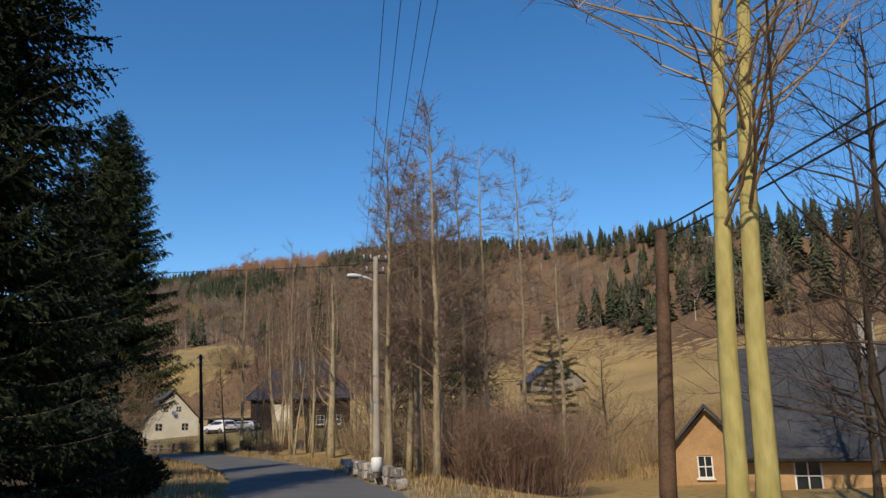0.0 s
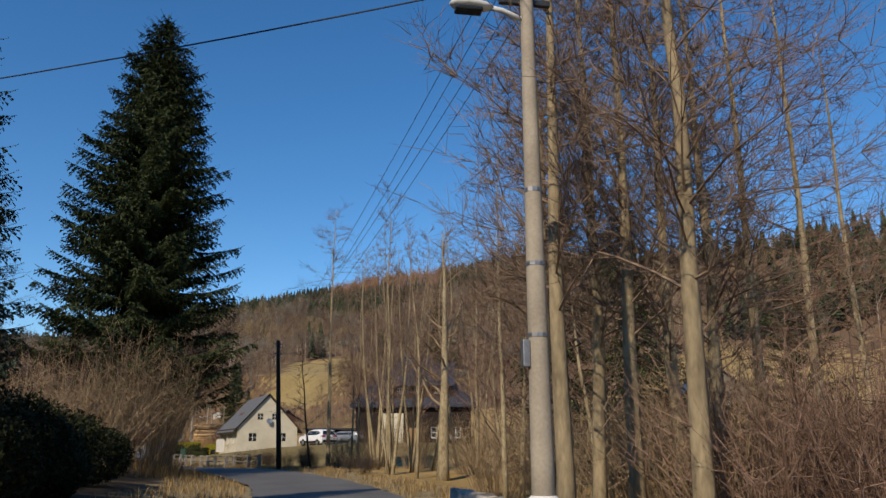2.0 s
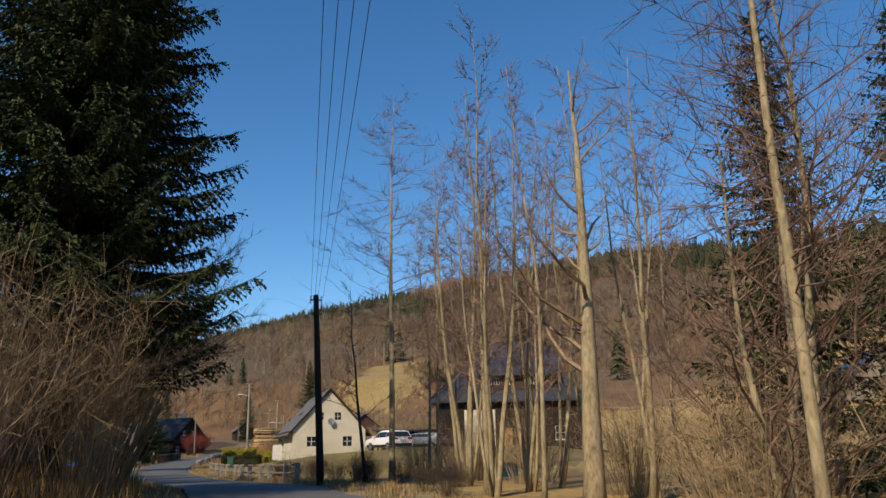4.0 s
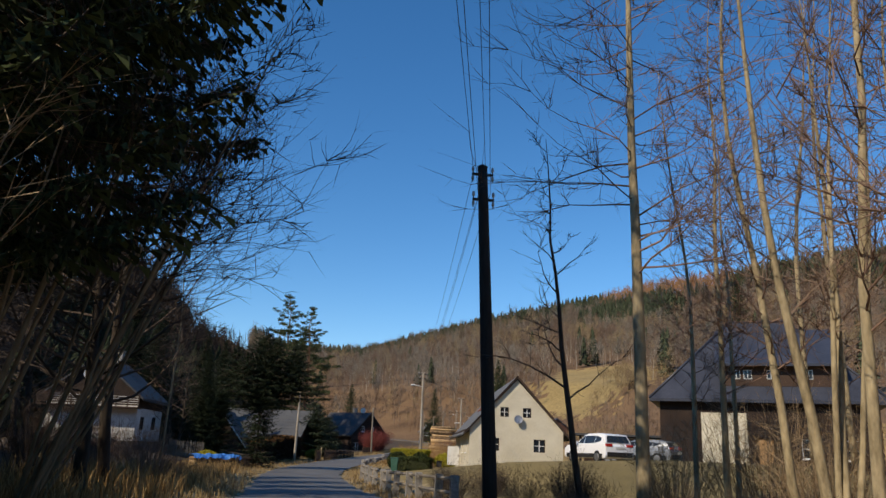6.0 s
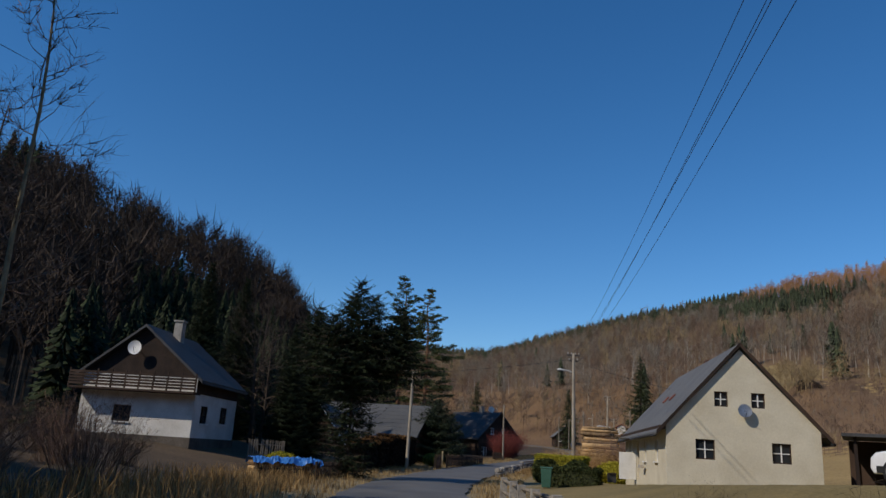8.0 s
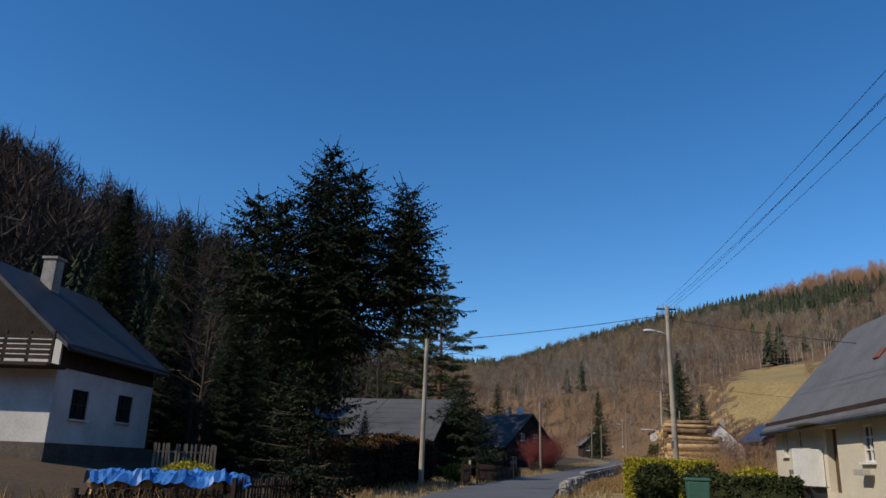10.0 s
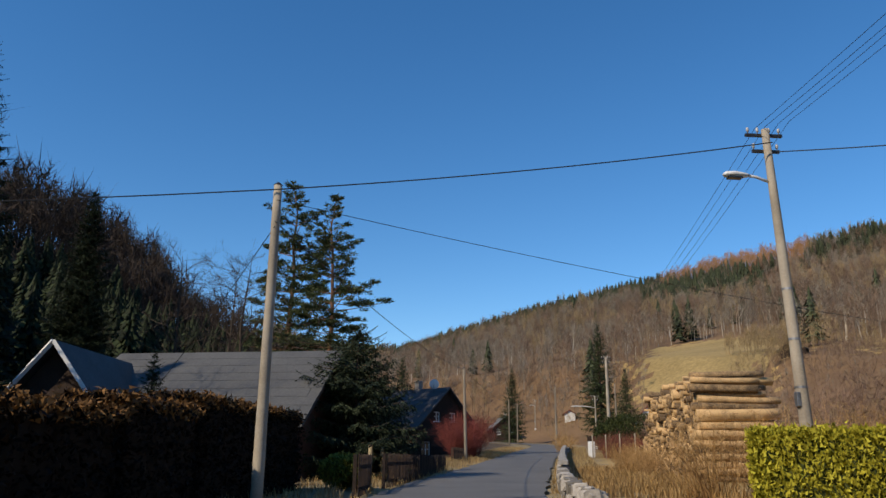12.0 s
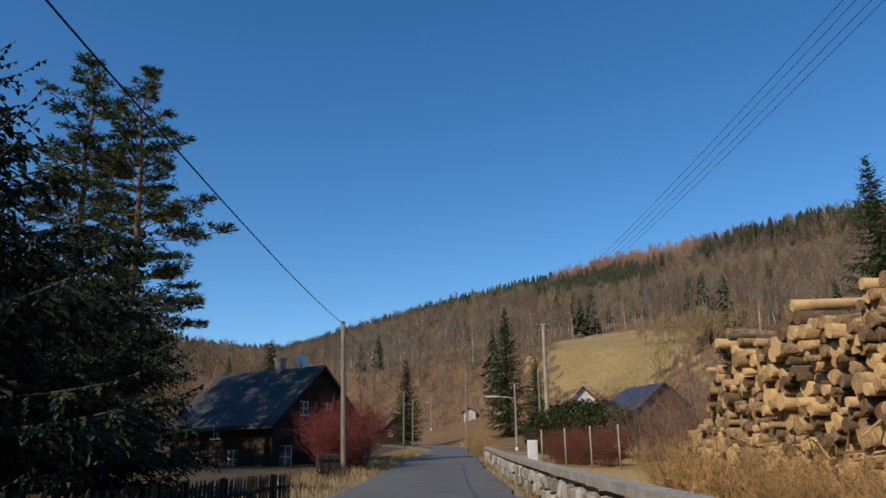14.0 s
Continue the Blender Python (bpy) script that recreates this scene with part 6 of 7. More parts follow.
def hedge(points, height, width, mat, label, seed, leaf_size=0.07, tips="hedge_lit_top", inner="twig_dark", thick=1.0, upright=0.0):
    for k in range(len(points) - 1):
        a, b = Vector(points[k]), Vector(points[k + 1])
        d = b - a
        c = (a + b) / 2
        t = thing("hedge", (c.x, c.y, gz(c.x, c.y) - 0.1), label, "hedge", "clipped hedges", math.atan2(d.y, d.x))
        n = int(900 * thick * d.length * height)
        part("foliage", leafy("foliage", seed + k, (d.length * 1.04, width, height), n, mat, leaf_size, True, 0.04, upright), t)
        # on the brown hedge this layer's lighter tone stands for sunlight
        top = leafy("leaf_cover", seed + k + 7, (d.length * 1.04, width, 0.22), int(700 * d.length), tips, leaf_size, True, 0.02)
        part("leaf_cover", top, t, "leaf cover on top, sunlight painted in on the brown hedge").location = (0, 0, height - 0.16)
        # solid core; near-black in the brown hedge to deepen its shade
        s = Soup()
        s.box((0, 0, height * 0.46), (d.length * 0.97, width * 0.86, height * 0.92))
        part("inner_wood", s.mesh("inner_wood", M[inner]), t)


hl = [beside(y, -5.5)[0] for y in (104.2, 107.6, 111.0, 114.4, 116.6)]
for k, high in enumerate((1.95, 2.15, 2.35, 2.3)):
    hedge([(p.x, p.y) for p in hl[k:k + 2]], high, 1.1, "hedge_shade", "tall clipped brown-leaved hedge with shade painted into its sides", 50 + 2 * k, inner="hedge_shade", thick=1.5)
hedge([(-49.3, 103.0), (-46.8, 103.5)], 1.0, 0.9, "thuja", "low dark green clipped hedge by the cottage", 60, tips="thuja", inner="evergreen", thick=2.0)


def bush(place, size, mat, label, seed, count=5000, leaf_size=0.08, upright=0.4):
    t = thing("bush", place, label, "bush", "garden bushes")
    part("foliage", leafy("foliage", seed, size, count, mat, leaf_size, False, 0.22, upright), t)
    rnd = random.Random(seed)
    s = Soup()
    for k in range(14):
        a = rnd.uniform(0, 6.28)
        s.tube([(0, 0, -0.1), (math.cos(a) * size[0] * 0.2, math.sin(a) * size[1] * 0.2, size[2] * 0.45), (math.cos(a) * size[0] * 0.36, math.sin(a) * size[1] * 0.36, size[2] * rnd.uniform(0.5, 0.85))], [0.03, 0.02, 0.006], 4, False)
    part("stem", s.mesh("stem", M["bark_dark"]), t)


hedge([(-56.2, 112.4), (-53.0, 112.9)], 1.65, 1.3, "thuja_gold", "bright yellow-green thuja hedge by the road", 71, 0.06, "thuja_gold", "thuja", 7.0, 1.6)
bush(spot(-52.9, 108.1, -0.1), (1.6, 1.7, 1.5), "thuja", "rounded dark green bush by the road", 72)
bush(spot(-52.2, 110.6, -0.1), (1.7, 1.7, 1.4), "thuja", "rounded dark green bush by the road", 73)
bush(spot(-51.6, 114.2, -0.1), (2.4, 1.8, 1.4), "thuja_gold", "yellow-green spreading shrub beside the hedge", 74, 8000)
bush(spot(-60.6, 94.0, -0.1), (1.8, 1.6, 1.1), "thuja_gold", "mossy yellow-green mound bush behind the fence", 75, 5000)
bush(spot(-69.0, 115.9, 0.1), (1.5, 1.1, 0.85), "juniper", "spreading golden juniper over the garden fence", 76, 6000, 0.08, 0.8)
bush(spot(-77.0, 163.5, -0.1), (7.0, 5.0, 3.6), "thuja", "broad dark green evergreen thicket behind the mesh fence", 77, 12000, 0.13)
bush(spot(-84.0, 178.0, -0.1), (4.0, 4.0, 3.4), "thuja", "dark green evergreen bush beside the road", 78, 5000, 0.13)
for k, (x, y, w, h) in enumerate(((-17.0, 36.4, 4.0, 2.4), (-19.5, 40.8, 4.4, 2.6), (-20.4, 44.2, 3.6, 2.2), (-15.2, 33.6, 3.0, 2.0), (-17.2, 38.2, 2.8, 1.6), (-10.9, 24.5, 3.2, 1.5))):
    bush(spot(x, y, -0.2), (w, w, h), "evergreen", "dark evergreen shrub on the shaded verge", 80 + k, 11000, 0.07)

# wire mesh fence and meter cabinet
fence = thing("mesh_fence", (-76.5, 153.4, gz(-76.5, 153.4)), "rusty wire mesh fence between grey posts", "fence", turn=math.atan2(-3.4, 4.6))
for k in range(4):
    s = Soup()
    s.tube([(k * 1.9, 0, -0.2), (k * 1.9, 0, 1.75)], [0.04, 0.04], 8)
    part("post", s.mesh("post", M["concrete"], True), fence)
s = Soup()
for k in range(48):
    s.box((k * 0.12, 0, 0.85), (0.012, 0.012, 1.6))
for k in range(14):
    s.box((2.85, 0, 0.1 + k * 0.12), (5.7, 0.012, 0.012))
part("wire_mesh", s.mesh("wire_mesh", M["brown_wood"]), fence, "rust-brown wire netting")
cab = thing("meter_cabinet", (-78.7, 158.4, gz(-78.7, 158.4)), "white electricity cabinet with dark cap", "cabinet", turn=radians(25))
s = Soup()
s.box((0, 0, 0.6), (0.55, 0.4, 1.3))
soft_part("body", s.mesh("body", M["white_paint"]), cab, 0.02)
s = Soup()
s.box((0, 0, 1.45), (0.62, 0.48, 0.4))
soft_part("cap", s.mesh("cap", M["dark_wood"]), cab, 0.03)
s = Soup()
s.box((0, -0.21, 0.7), (0.42, 0.02, 0.8))
part("door", s.mesh("door", M["lamp_white"]), cab)
street_lamp((-90.0, 187.0, gz(-90, 187)), 6.4, radians(25), "distant street lamp on a long arm", arm=2.4, radius=0.12)


# ---- log pile ----
def log_mesh(seed, length, radius):
    rnd = random.Random(seed)
    n, sides = 5, 11
    v, f = [], []
    wob = [rnd.uniform(0.82, 1.15) for _ in range(sides)]
    for i in range(n):
        u = i / (n - 1)
        for j in range(sides):
            a = 2 * math.pi * j / sides
            r = radius * wob[j] * (1 - 0.12 * u) * (1 + rnd.gauss(0, 0.05))
            v.append((u * length, math.cos(a) * r + 0.03 * math.sin(3 * u + seed), math.sin(a) * r))
    for i in range(n - 1):
        for j in range(sides):
            a, b = i * sides + j, i * sides + (j + 1) % sides
            f.append((a, a + sides, b + sides, b))
    f.append(tuple(range(sides)))
    f.append(tuple((n - 1) * sides + j for j in reversed(range(sides))))
    me = bpy.data.meshes.new("log")
    me.from_pydata(v, [], f)
    me.materials.append(M["log_bark"])
    me.materials.append(M["log_end"])
    me.polygons.foreach_set("material_index", [0] * (len(f) - 2) + [1, 1])
    me.polygons.foreach_set("use_smooth", [True] * (len(f) - 2) + [False, False])
    me.update()
    return me


SIZES = [0.06, 0.07, 0.08, 0.09, 0.1, 0.11, 0.12, 0.135, 0.155, 0.19]
LOGS = [log_mesh(k, 2.5 + 0.25 * (k % 3), 0.12 + 0.016 * (k % 6)) for k in range(10)]
THIN = [log_mesh(20 + k, 1.9 + 0.3 * (k % 3), SIZES[k]) for k in range(10)]
pile = thing("log_pile", (-61.15, 126.6, gz(-61.15, 126.6)), "tall untidy stack of sawn tan logs beside the road", "log pile", turn=radians(27))
rnd = random.Random(77)


def pile_top(y):
    """How high the stack is heaped along its length."""
    fall = 3.75 if y < 10.8 else 3.75 - (y - 10.8) * 0.72
    return fall + 0.25 * math.sin(y * 1.9) + 0.18 * math.sin(y * 4.3 + 1)


# each log rolls down to the lowest place it finds among those that lie already
lying = []


def settle(y, r):
    z = r
    for yo, zo, ro in lying:
        gap = abs(y - yo)
        if gap < (r + ro) * 0.97:
            z = max(z, zo + math.sqrt(((r + ro) * 0.97) ** 2 - gap * gap))
    return z


rest_v, rest_f, rest_m = [], [], []
built = 0
misses = 0
while misses < 60:
    y_try = [rnd.uniform(0, 15.0) for _ in range(9)]
    kind = rnd.choice((0, 1, 2, 2, 3, 3, 4, 4, 5, 5, 6, 6, 7, 8, 9))
    spots = []
    for y in y_try:
        r = 0.12 + 0.016 * (kind % 6) if y < 1.3 else SIZES[kind]
        spots.append((settle(y, r) / max(pile_top(y), 0.5), y, r))
    level, y, r = min(spots)
    z = settle(y, r)
    if z + r > pile_top(y):
        misses += 1
        continue
    lying.append((y, z, r))
    long_one = y < 1.3
    me = LOGS[kind] if long_one else THIN[kind]
    m = Matrix.Translation((rnd.gauss(0, 0.12 if long_one else 0.13), y, z)) @ Euler((rnd.uniform(0, 6.28), rnd.gauss(0, 0.015 if long_one else 0.04), rnd.gauss(0, 0.03 if long_one else 0.07))).to_matrix().to_4x4()
    if rnd.random() < 0.45 and built < 300:
        part("log", me, pile).matrix_basis = m
        built += 1
    else:
        base = len(rest_v)
        rest_v.extend([tuple(m @ v.co) for v in me.vertices])
        rest_f.extend([tuple(i + base for i in p.vertices) for p in me.polygons])
        rest_m.extend([p.material_index for p in me.polygons])
me = bpy.data.meshes.new("stacked_wood")
me.from_pydata(rest_v, [], rest_f)
me.materials.append(M["far_bark"])
me.materials.append(M["far_end"])
me.polygons.foreach_set("material_index", rest_m)
me.polygons.foreach_set("use_smooth", [m == 0 for m in rest_m])
me.update()
tagged(part("stacked_wood", me, pile), "the many thinner logs of the stack", kind="stuff")
# split sticks and slabs of bark lying loose before the ends
sticks = Soup()
for k in range(420):
    y = rnd.uniform(1.5, 14.5)
    x = -abs(rnd.gauss(0.5, 0.5)) - 0.1
    z = rnd.uniform(0.05, 0.25) + max(0, 1.5 + x) * rnd.uniform(0, 1.1)
    d = Vector((rnd.gauss(0, 0.7), rnd.gauss(0, 0.7), rnd.gauss(0.35, 0.6))).normalized() * rnd.uniform(0.2, 0.6)
    p = Vector((x, y, z))
    sticks.tube([p - d * 0.5, p + d * 0.5], [rnd.uniform(0.008, 0.03), rnd.uniform(0.006, 0.02)], 4)
scraps = tagged(new("wood_scraps", sticks.mesh("wood_scraps", M["far_bark"])), "loose tan sticks and bark slabs before the log pile", "wood scraps", kind="stuff")
scraps.matrix_basis = pile.matrix_basis.copy()


# ---- vehicles ----
def car(place, turn, paint, label, length=4.45, height=1.62, width=1.84):
    """A parked estate or SUV; the front points along local +x."""
    t = thing("car", place, label, "car", "parked cars", turn)
    L, H, W = length / 2, height, width / 2

    def shell(profile, w_low, w_high, z_low, z_high, bevel):
        bm = bmesh.new()
        ring = []
        for sg in (-1, 1):
            vs = []
            for x, z in profile:
                u = (z - z_low) / (z_high - z_low)
                vs.append(bm.verts.new((x, sg * (w_low + (w_high - w_low) * min(max(u, 0), 1)), z)))
            ring.append(vs)
        bm.faces.new(ring[0])
        bm.faces.new(list(reversed(ring[1])))
        n = len(profile)
        for i in range(n):
            j = (i + 1) % n
            bm.faces.new((ring[0][j], ring[0][i], ring[1][i], ring[1][j]))
        bmesh.ops.recalc_face_normals(bm, faces=bm.faces[:])
        bmesh.ops.bevel(bm, geom=bm.edges[:], offset=bevel, segments=3, affect="EDGES", profile=0.6)
        me = bpy.data.meshes.new("body")
        bm.to_mesh(me)
        bm.free()
        me.polygons.foreach_set("use_smooth", [True] * len(me.polygons))
        return me
    body = shell([(-L, 0.45), (-L + 0.1, 0.28), (L - 0.15, 0.28), (L, 0.45), (L - 0.02, 0.78), (L - 0.25, 0.95), (L - 1.15, 1.06), (-L + 0.2, 1.1), (-L + 0.02, 0.95)], W, W * 0.96, 0.3, 1.1, 0.07)
    body.materials.append(M[paint])
    bo = part("body", body, t)
    roof = shell([(L - 1.2, 1.04), (L - 1.95, H - 0.1), (L - 2.3, H - 0.02), (-L + 1.0, H), (-L + 0.35, H - 0.08), (-L + 0.12, 1.08)], W * 0.93, W * 0.72, 1.05, H, 0.05)
    roof.materials.append(M[paint])
    part("roof", roof, t)
    for sg in (-1, 1):
        def side_glass(name, pts):
            s = Soup()
            k = []
            for x, z in pts:
                u = (z - 1.05) / (H - 1.05)
                k.append((x, sg * (W * 0.93 + (W * 0.72 - W * 0.93) * u + 0.006), z))
            s.add(k, (tuple(range(len(k))),))
            part(name, s.mesh(name, M["glass"]), t)
        side_glass("window", [(L - 1.42, 1.06), (0.07, 1.06), (0.07, H - 0.14), (L - 1.98, H - 0.14)])
        side_glass("window", [(0.04, 1.06), (-L + 1.22, 1.07), (-L + 1.14, H - 0.14), (0.04, H - 0.14)])
        side_glass("window", [(-L + 1.19, 1.07), (-L + 0.55, 1.2), (-L + 0.6, H - 0.24), (-L + 1.11, H - 0.14)])
        s = Soup()
        s.box((0, sg * (W + 0.004), 0.42), (length * 0.86, 0.02, 0.22))
        soft_part("cladding", s.mesh("cladding", M["rubber"]), t, 0.008)
        s = Soup()
        s.box((L - 1.5, sg * (W + 0.1), 1.1), (0.14, 0.2, 0.15))
        soft_part("door_mirror", s.mesh("door_mirror", M[paint]), t, 0.03)
        s = Soup()
        s.box((-L + 0.04, sg * W * 0.72, 0.98), (0.09, 0.42, 0.14))
        soft_part("tail_light", s.mesh("tail_light", M["tail_red"]), t, 0.02)
        s = Soup()
        s.box((L - 0.12, sg * W * 0.72, 0.8), (0.16, 0.4, 0.14))
        soft_part("headlight", s.mesh("headlight", M["glass"]), t, 0.03)
        for x in (L - 0.88, -L + 0.85):
            s = Soup()
            y0, y1 = sg * (W - 0.2), sg * (W + 0.015)
            s.tube([(x, y0, 0.35), (x, y0 + (y1 - y0) * 0.15, 0.35), (x, y1 - (y1 - y0) * 0.12, 0.35), (x, y1, 0.35)], [0.31, 0.35, 0.35, 0.31], 20)
            wheel = part("wheel", s.mesh("wheel", M["rubber"], True), t)
            s = Soup()
            s.tube([(x, y1 - sg * 0.01, 0.35), (x, y1 + sg * 0.012, 0.35)], [0.23, 0.2], 16)
            part("rim", s.mesh("rim", M["steel"]), wheel)
    s = Soup()
    s.add([(-L + 0.19, -W * 0.8, 1.12), (-L + 0.19, W * 0.8, 1.12), (-L + 0.36, W * 0.66, H - 0.13), (-L + 0.36, -W * 0.66, H - 0.13)], ((0, 1, 2, 3),))
    s.v = [(x - 0.06, y, z) for x, y, z in s.v]
    part("rear_window", s.mesh("rear_window", M["glass"]), t)
    s = Soup()
    s.add([(L - 1.24, -W * 0.85, 1.08), (L - 1.24, W * 0.85, 1.08), (L - 1.93, W * 0.7, H - 0.13), (L - 1.93, -W * 0.7, H - 0.13)], ((0, 1, 2, 3),))
    s.v = [(x + 0.02, y, z + 0.02) for x, y, z in s.v]
    part("windscreen", s.mesh("windscreen", M["glass"]), t)
    s = Soup()
    s.box((-L - 0.005, 0, 0.5), (0.05, W * 1.7, 0.26))
    soft_part("bumper", s.mesh("bumper", M["rubber"]), t, 0.015)
    s = Soup()
    s.box((-L - 0.005, 0, 0.86), (0.02, 0.5, 0.11))
    part("number_plate", s.mesh("number_plate", M["lamp_white"]), t)
    return t


car((-30.6, 95.3, gz(-30.6, 95.3)), radians(142), "car_white", "white SUV parked beside the cottage", 4.35)
car((-29.6, 100.2, gz(-29.6, 100.2)), radians(172), "car_silver", "silver estate car parked by the dark house", 4.5, 1.45, 1.78)
car((-32.4, 106.0, gz(-32.4, 106.0)), radians(192), "car_red", "dark red car parked under the carport", 4.0, 1.45, 1.7)
port = thing("carport", (-35.2, 104.0, gz(-35.2, 104.0)), "low dark timber carport beside the cottage", "carport", turn=radians(12))
for x in (0.2, 3.0, 5.8):
    for y in (0.2, 3.6):
        s = Soup()
        s.box((x, y, 1.0), (0.14, 0.14, 2.2))
        part("post", s.mesh("post", M["dark_wood"]), port)
s = Soup()
s.box((3.0, 1.9, 2.15), (6.6, 4.2, 0.14))
soft_part("roof", s.mesh("roof", M["dark_roof"]), port, 0.01)
s = Soup()
s.box((3.0, 3.7, 1.0), (6.2, 0.06, 2.1))
part("back_wall", s.mesh("back_wall", M["dark_wood"]), port)

# ---- house details ----
s = Soup()
s.box((3.5, -0.55, 3.7), (7.6, 1.15, 0.12))
bal = soft_part("balcony", s.mesh("balcony", M["dark_wood"]), left_house, 0.01)
board = Soup()
board.box((0, 0, 0), (0.82, 0.03, 0.13))
board = board.mesh("board", M["dark_wood"])
for k in range(9):
    for r in range(5):
        ob = part("board", board, bal)
        ob.location = (0.1 + 0.85 * k, -1.1, 3.92 + r * 0.17)
for k in range(10):
    s = Soup()
    s.box((-0.3 + 0.85 * k, -1.06, 4.25), (0.08, 0.08, 1.1))
    part("baluster", s.mesh("baluster", M["dark_wood"]), bal)
s = Soup()
s.box((3.5, 3.6, 0.15), (7.06, 7.26, 2.1))
part("plinth", s.mesh("plinth", M["plinth"]), left_house, "bare brownish cellar plinth")
for x in (-0.01, 7.01):
    s = Soup()
    s.box((x, 3.6, 4.2), (0.05, 7.0, 0.9))
    part("timber_band", s.mesh("timber_band", M["dark_wood"]), left_house, "dark boarding under the eaves")


def dish(parent, x, y, z, r, face, material="white_paint"):
    s = Soup()
    for i in range(5):
        q = r * i / 4
        for j in range(16):
            a = 2 * math.pi * j / 16
            s.v.append((x + q * math.cos(a), y - 0.25 * q * q / r, z + q * math.sin(a)))
    for i in range(4):
        for j in range(16):
            a, b = i * 16 + j, i * 16 + (j + 1) % 16
            s.f.append((a, b, b + 16, a + 16))
    d = part("satellite_dish", s.mesh("satellite_dish", M[material], True), parent)
    s = Soup()
    s.tube([(x, y + face, z - r * 0.2), (x, y, z)], [0.03, 0.03], 6)
    s.tube([(x, y - 0.05, z - r * 0.8), (x, y - 0.6 * r, z)], [0.015, 0.015], 6)
    part("bracket", s.mesh("bracket", M["dark_steel"]), d)


dish(left_house, 3.1, -0.5, 6.2, 0.42, 0.5)
# dish on the log cottage's ridge, turned to the road
s = Soup()
for i in range(5):
    for j in range(16):
        a, q = 2 * math.pi * j / 16, 0.45 * i / 4
        s.v.append((3.2 + q * math.cos(a), 0.9 + 0.3 * q * q, 7.45 + q * math.sin(a)))
for i in range(4):
    for j in range(16):
        a, b = i * 16 + j, i * 16 + (j + 1) % 16
        s.f.append((a, b, b + 16, a + 16))
d = part("satellite_dish", s.mesh("satellite_dish", M["white_paint"], True), log_house)
d.matrix_basis = Matrix.Translation((3.2, 0.9, 0)) @ Matrix.Rotation(radians(-55), 4, "Z") @ Matrix.Translation((-3.2, -0.9, 0))
s = Soup()
s.tube([(3.2, 0.9, 6.6), (3.2, 0.95, 7.45)], [0.03, 0.03], 6)
part("mast", s.mesh("mast", M["dark_steel"]), log_house)
for k in range(12):
    s = Soup()
    z = 0.2 + 0.29 * k
    if 0.75 < z < 2.35:
        s.box((0.25, -0.01, z), (0.6, 0.06, 0.25))
        s.box((4.93, -0.01, z), (6.24, 0.06, 0.25))
    else:
        s.box((4.0, -0.01, z), (8.1, 0.06, 0.25))
    part("log_course", s.mesh("log_course", M["dark_wood"]), log_house)
simple_house("shed", (7.3, 36.5, -0.7), radians(-18), 2.7, 3.2, 2.2, 1.5, "chalet", "dark_roof", "small orange-brown timber porch building", windows=((0.9, 1.5, 0.9, 1.8),), over=0.35, chimney=False)
for k in range(2):
    s = Soup()
    m = Matrix.Translation((5.9, 2.5 + 3.6 * k, 3.1))
    s.add([m @ Vector(p) for p in ((0, -0.6, 0), (0, 0.6, 0), (0, 0, 0.9), (-1.6, -0.6, 0.6), (-1.6, 0.6, 0.6), (-1.6, 0, 0.9))], ((0, 1, 2), (0, 2, 5, 3), (1, 4, 5, 2), (3, 5, 4), (0, 3, 4, 1)))
    part("dormer", s.mesh("dormer", M["dark_wood"]), chalet)

# wide dormer and rendered panel of the dark timber house
s = Soup()
s.box((6.7, 7.4, 6.1), (2.4, 6.6, 1.5))
dorm = soft_part("dormer", s.mesh("dormer", M["dark_wood"]), dark_house, 0.02)
s = Soup()
s.add([(3.6, 3.6, 9.7), (3.6, 11.2, 9.7), (8.5, 3.6, 6.75), (8.5, 11.2, 6.75), (3.6, 3.6, 9.55), (3.6, 11.2, 9.55), (8.5, 3.6, 6.6), (8.5, 11.2, 6.6)],
      ((0, 2, 3, 1), (4, 5, 7, 6), (0, 1, 5, 4), (2, 6, 7, 3), (0, 4, 6, 2), (1, 3, 7, 5)))
part("dormer_roof", s.mesh("dormer_roof", M["blue_roof"]), dorm)
for y in (4.9, 5.6, 7.0, 9.2):
    s = Soup()
    s.box((7.91, y, 6.1), (0.05, 0.5, 0.6))
    part("window", s.mesh("window", M["lamp_white"]), dorm)
    s = Soup()
    for q in (-0.12, 0.12):
        s.box((7.94, y + q, 6.1), (0.03, 0.18, 0.5))
    part("pane", s.mesh("pane", M["glass"]), dorm)
s = Soup()
s.box((8.06, 4.0, 1.5), (0.1, 2.8, 4.2))
soft_part("rendered_panel", s.mesh("rendered_panel", M["plaster_cream"]), dark_house, 0.02, "pale rendered wall panel")

# ---- loose things by the road ----
tarp = thing("tarp", (-57.2, 89.6, gz(-57.2, 89.6)), "crumpled blue tarpaulin over a low firewood stack", "tarpaulin", turn=radians(70))
bm = bmesh.new()
bmesh.ops.create_grid(bm, x_segments=40, y_segments=14, size=1)
for v in bm.verts:
    x, y = v.co.x * 1.7 + 1.7, v.co.y * 0.7
    v.co = Vector((x, y, 0.86 - 0.5 * max(0, abs(y) - 0.5) * 2.4 + 0.16 * noise.noise(Vector((x * 2.4, y * 2.4, 1))) + 0.1 * noise.noise(Vector((x * 8, y * 8, 4)))))
me = bpy.data.meshes.new("sheet")
bm.to_mesh(me)
bm.free()
me.materials.append(M["tarp_blue"])
part("sheet", me, tarp)
billet = Soup()
billet.tube([(0, -0.5, 0), (0, 0.5, 0)], [0.115, 0.12], 7)
billet = billet.mesh("firewood_log", M["log_end"])
rnd = random.Random(5)
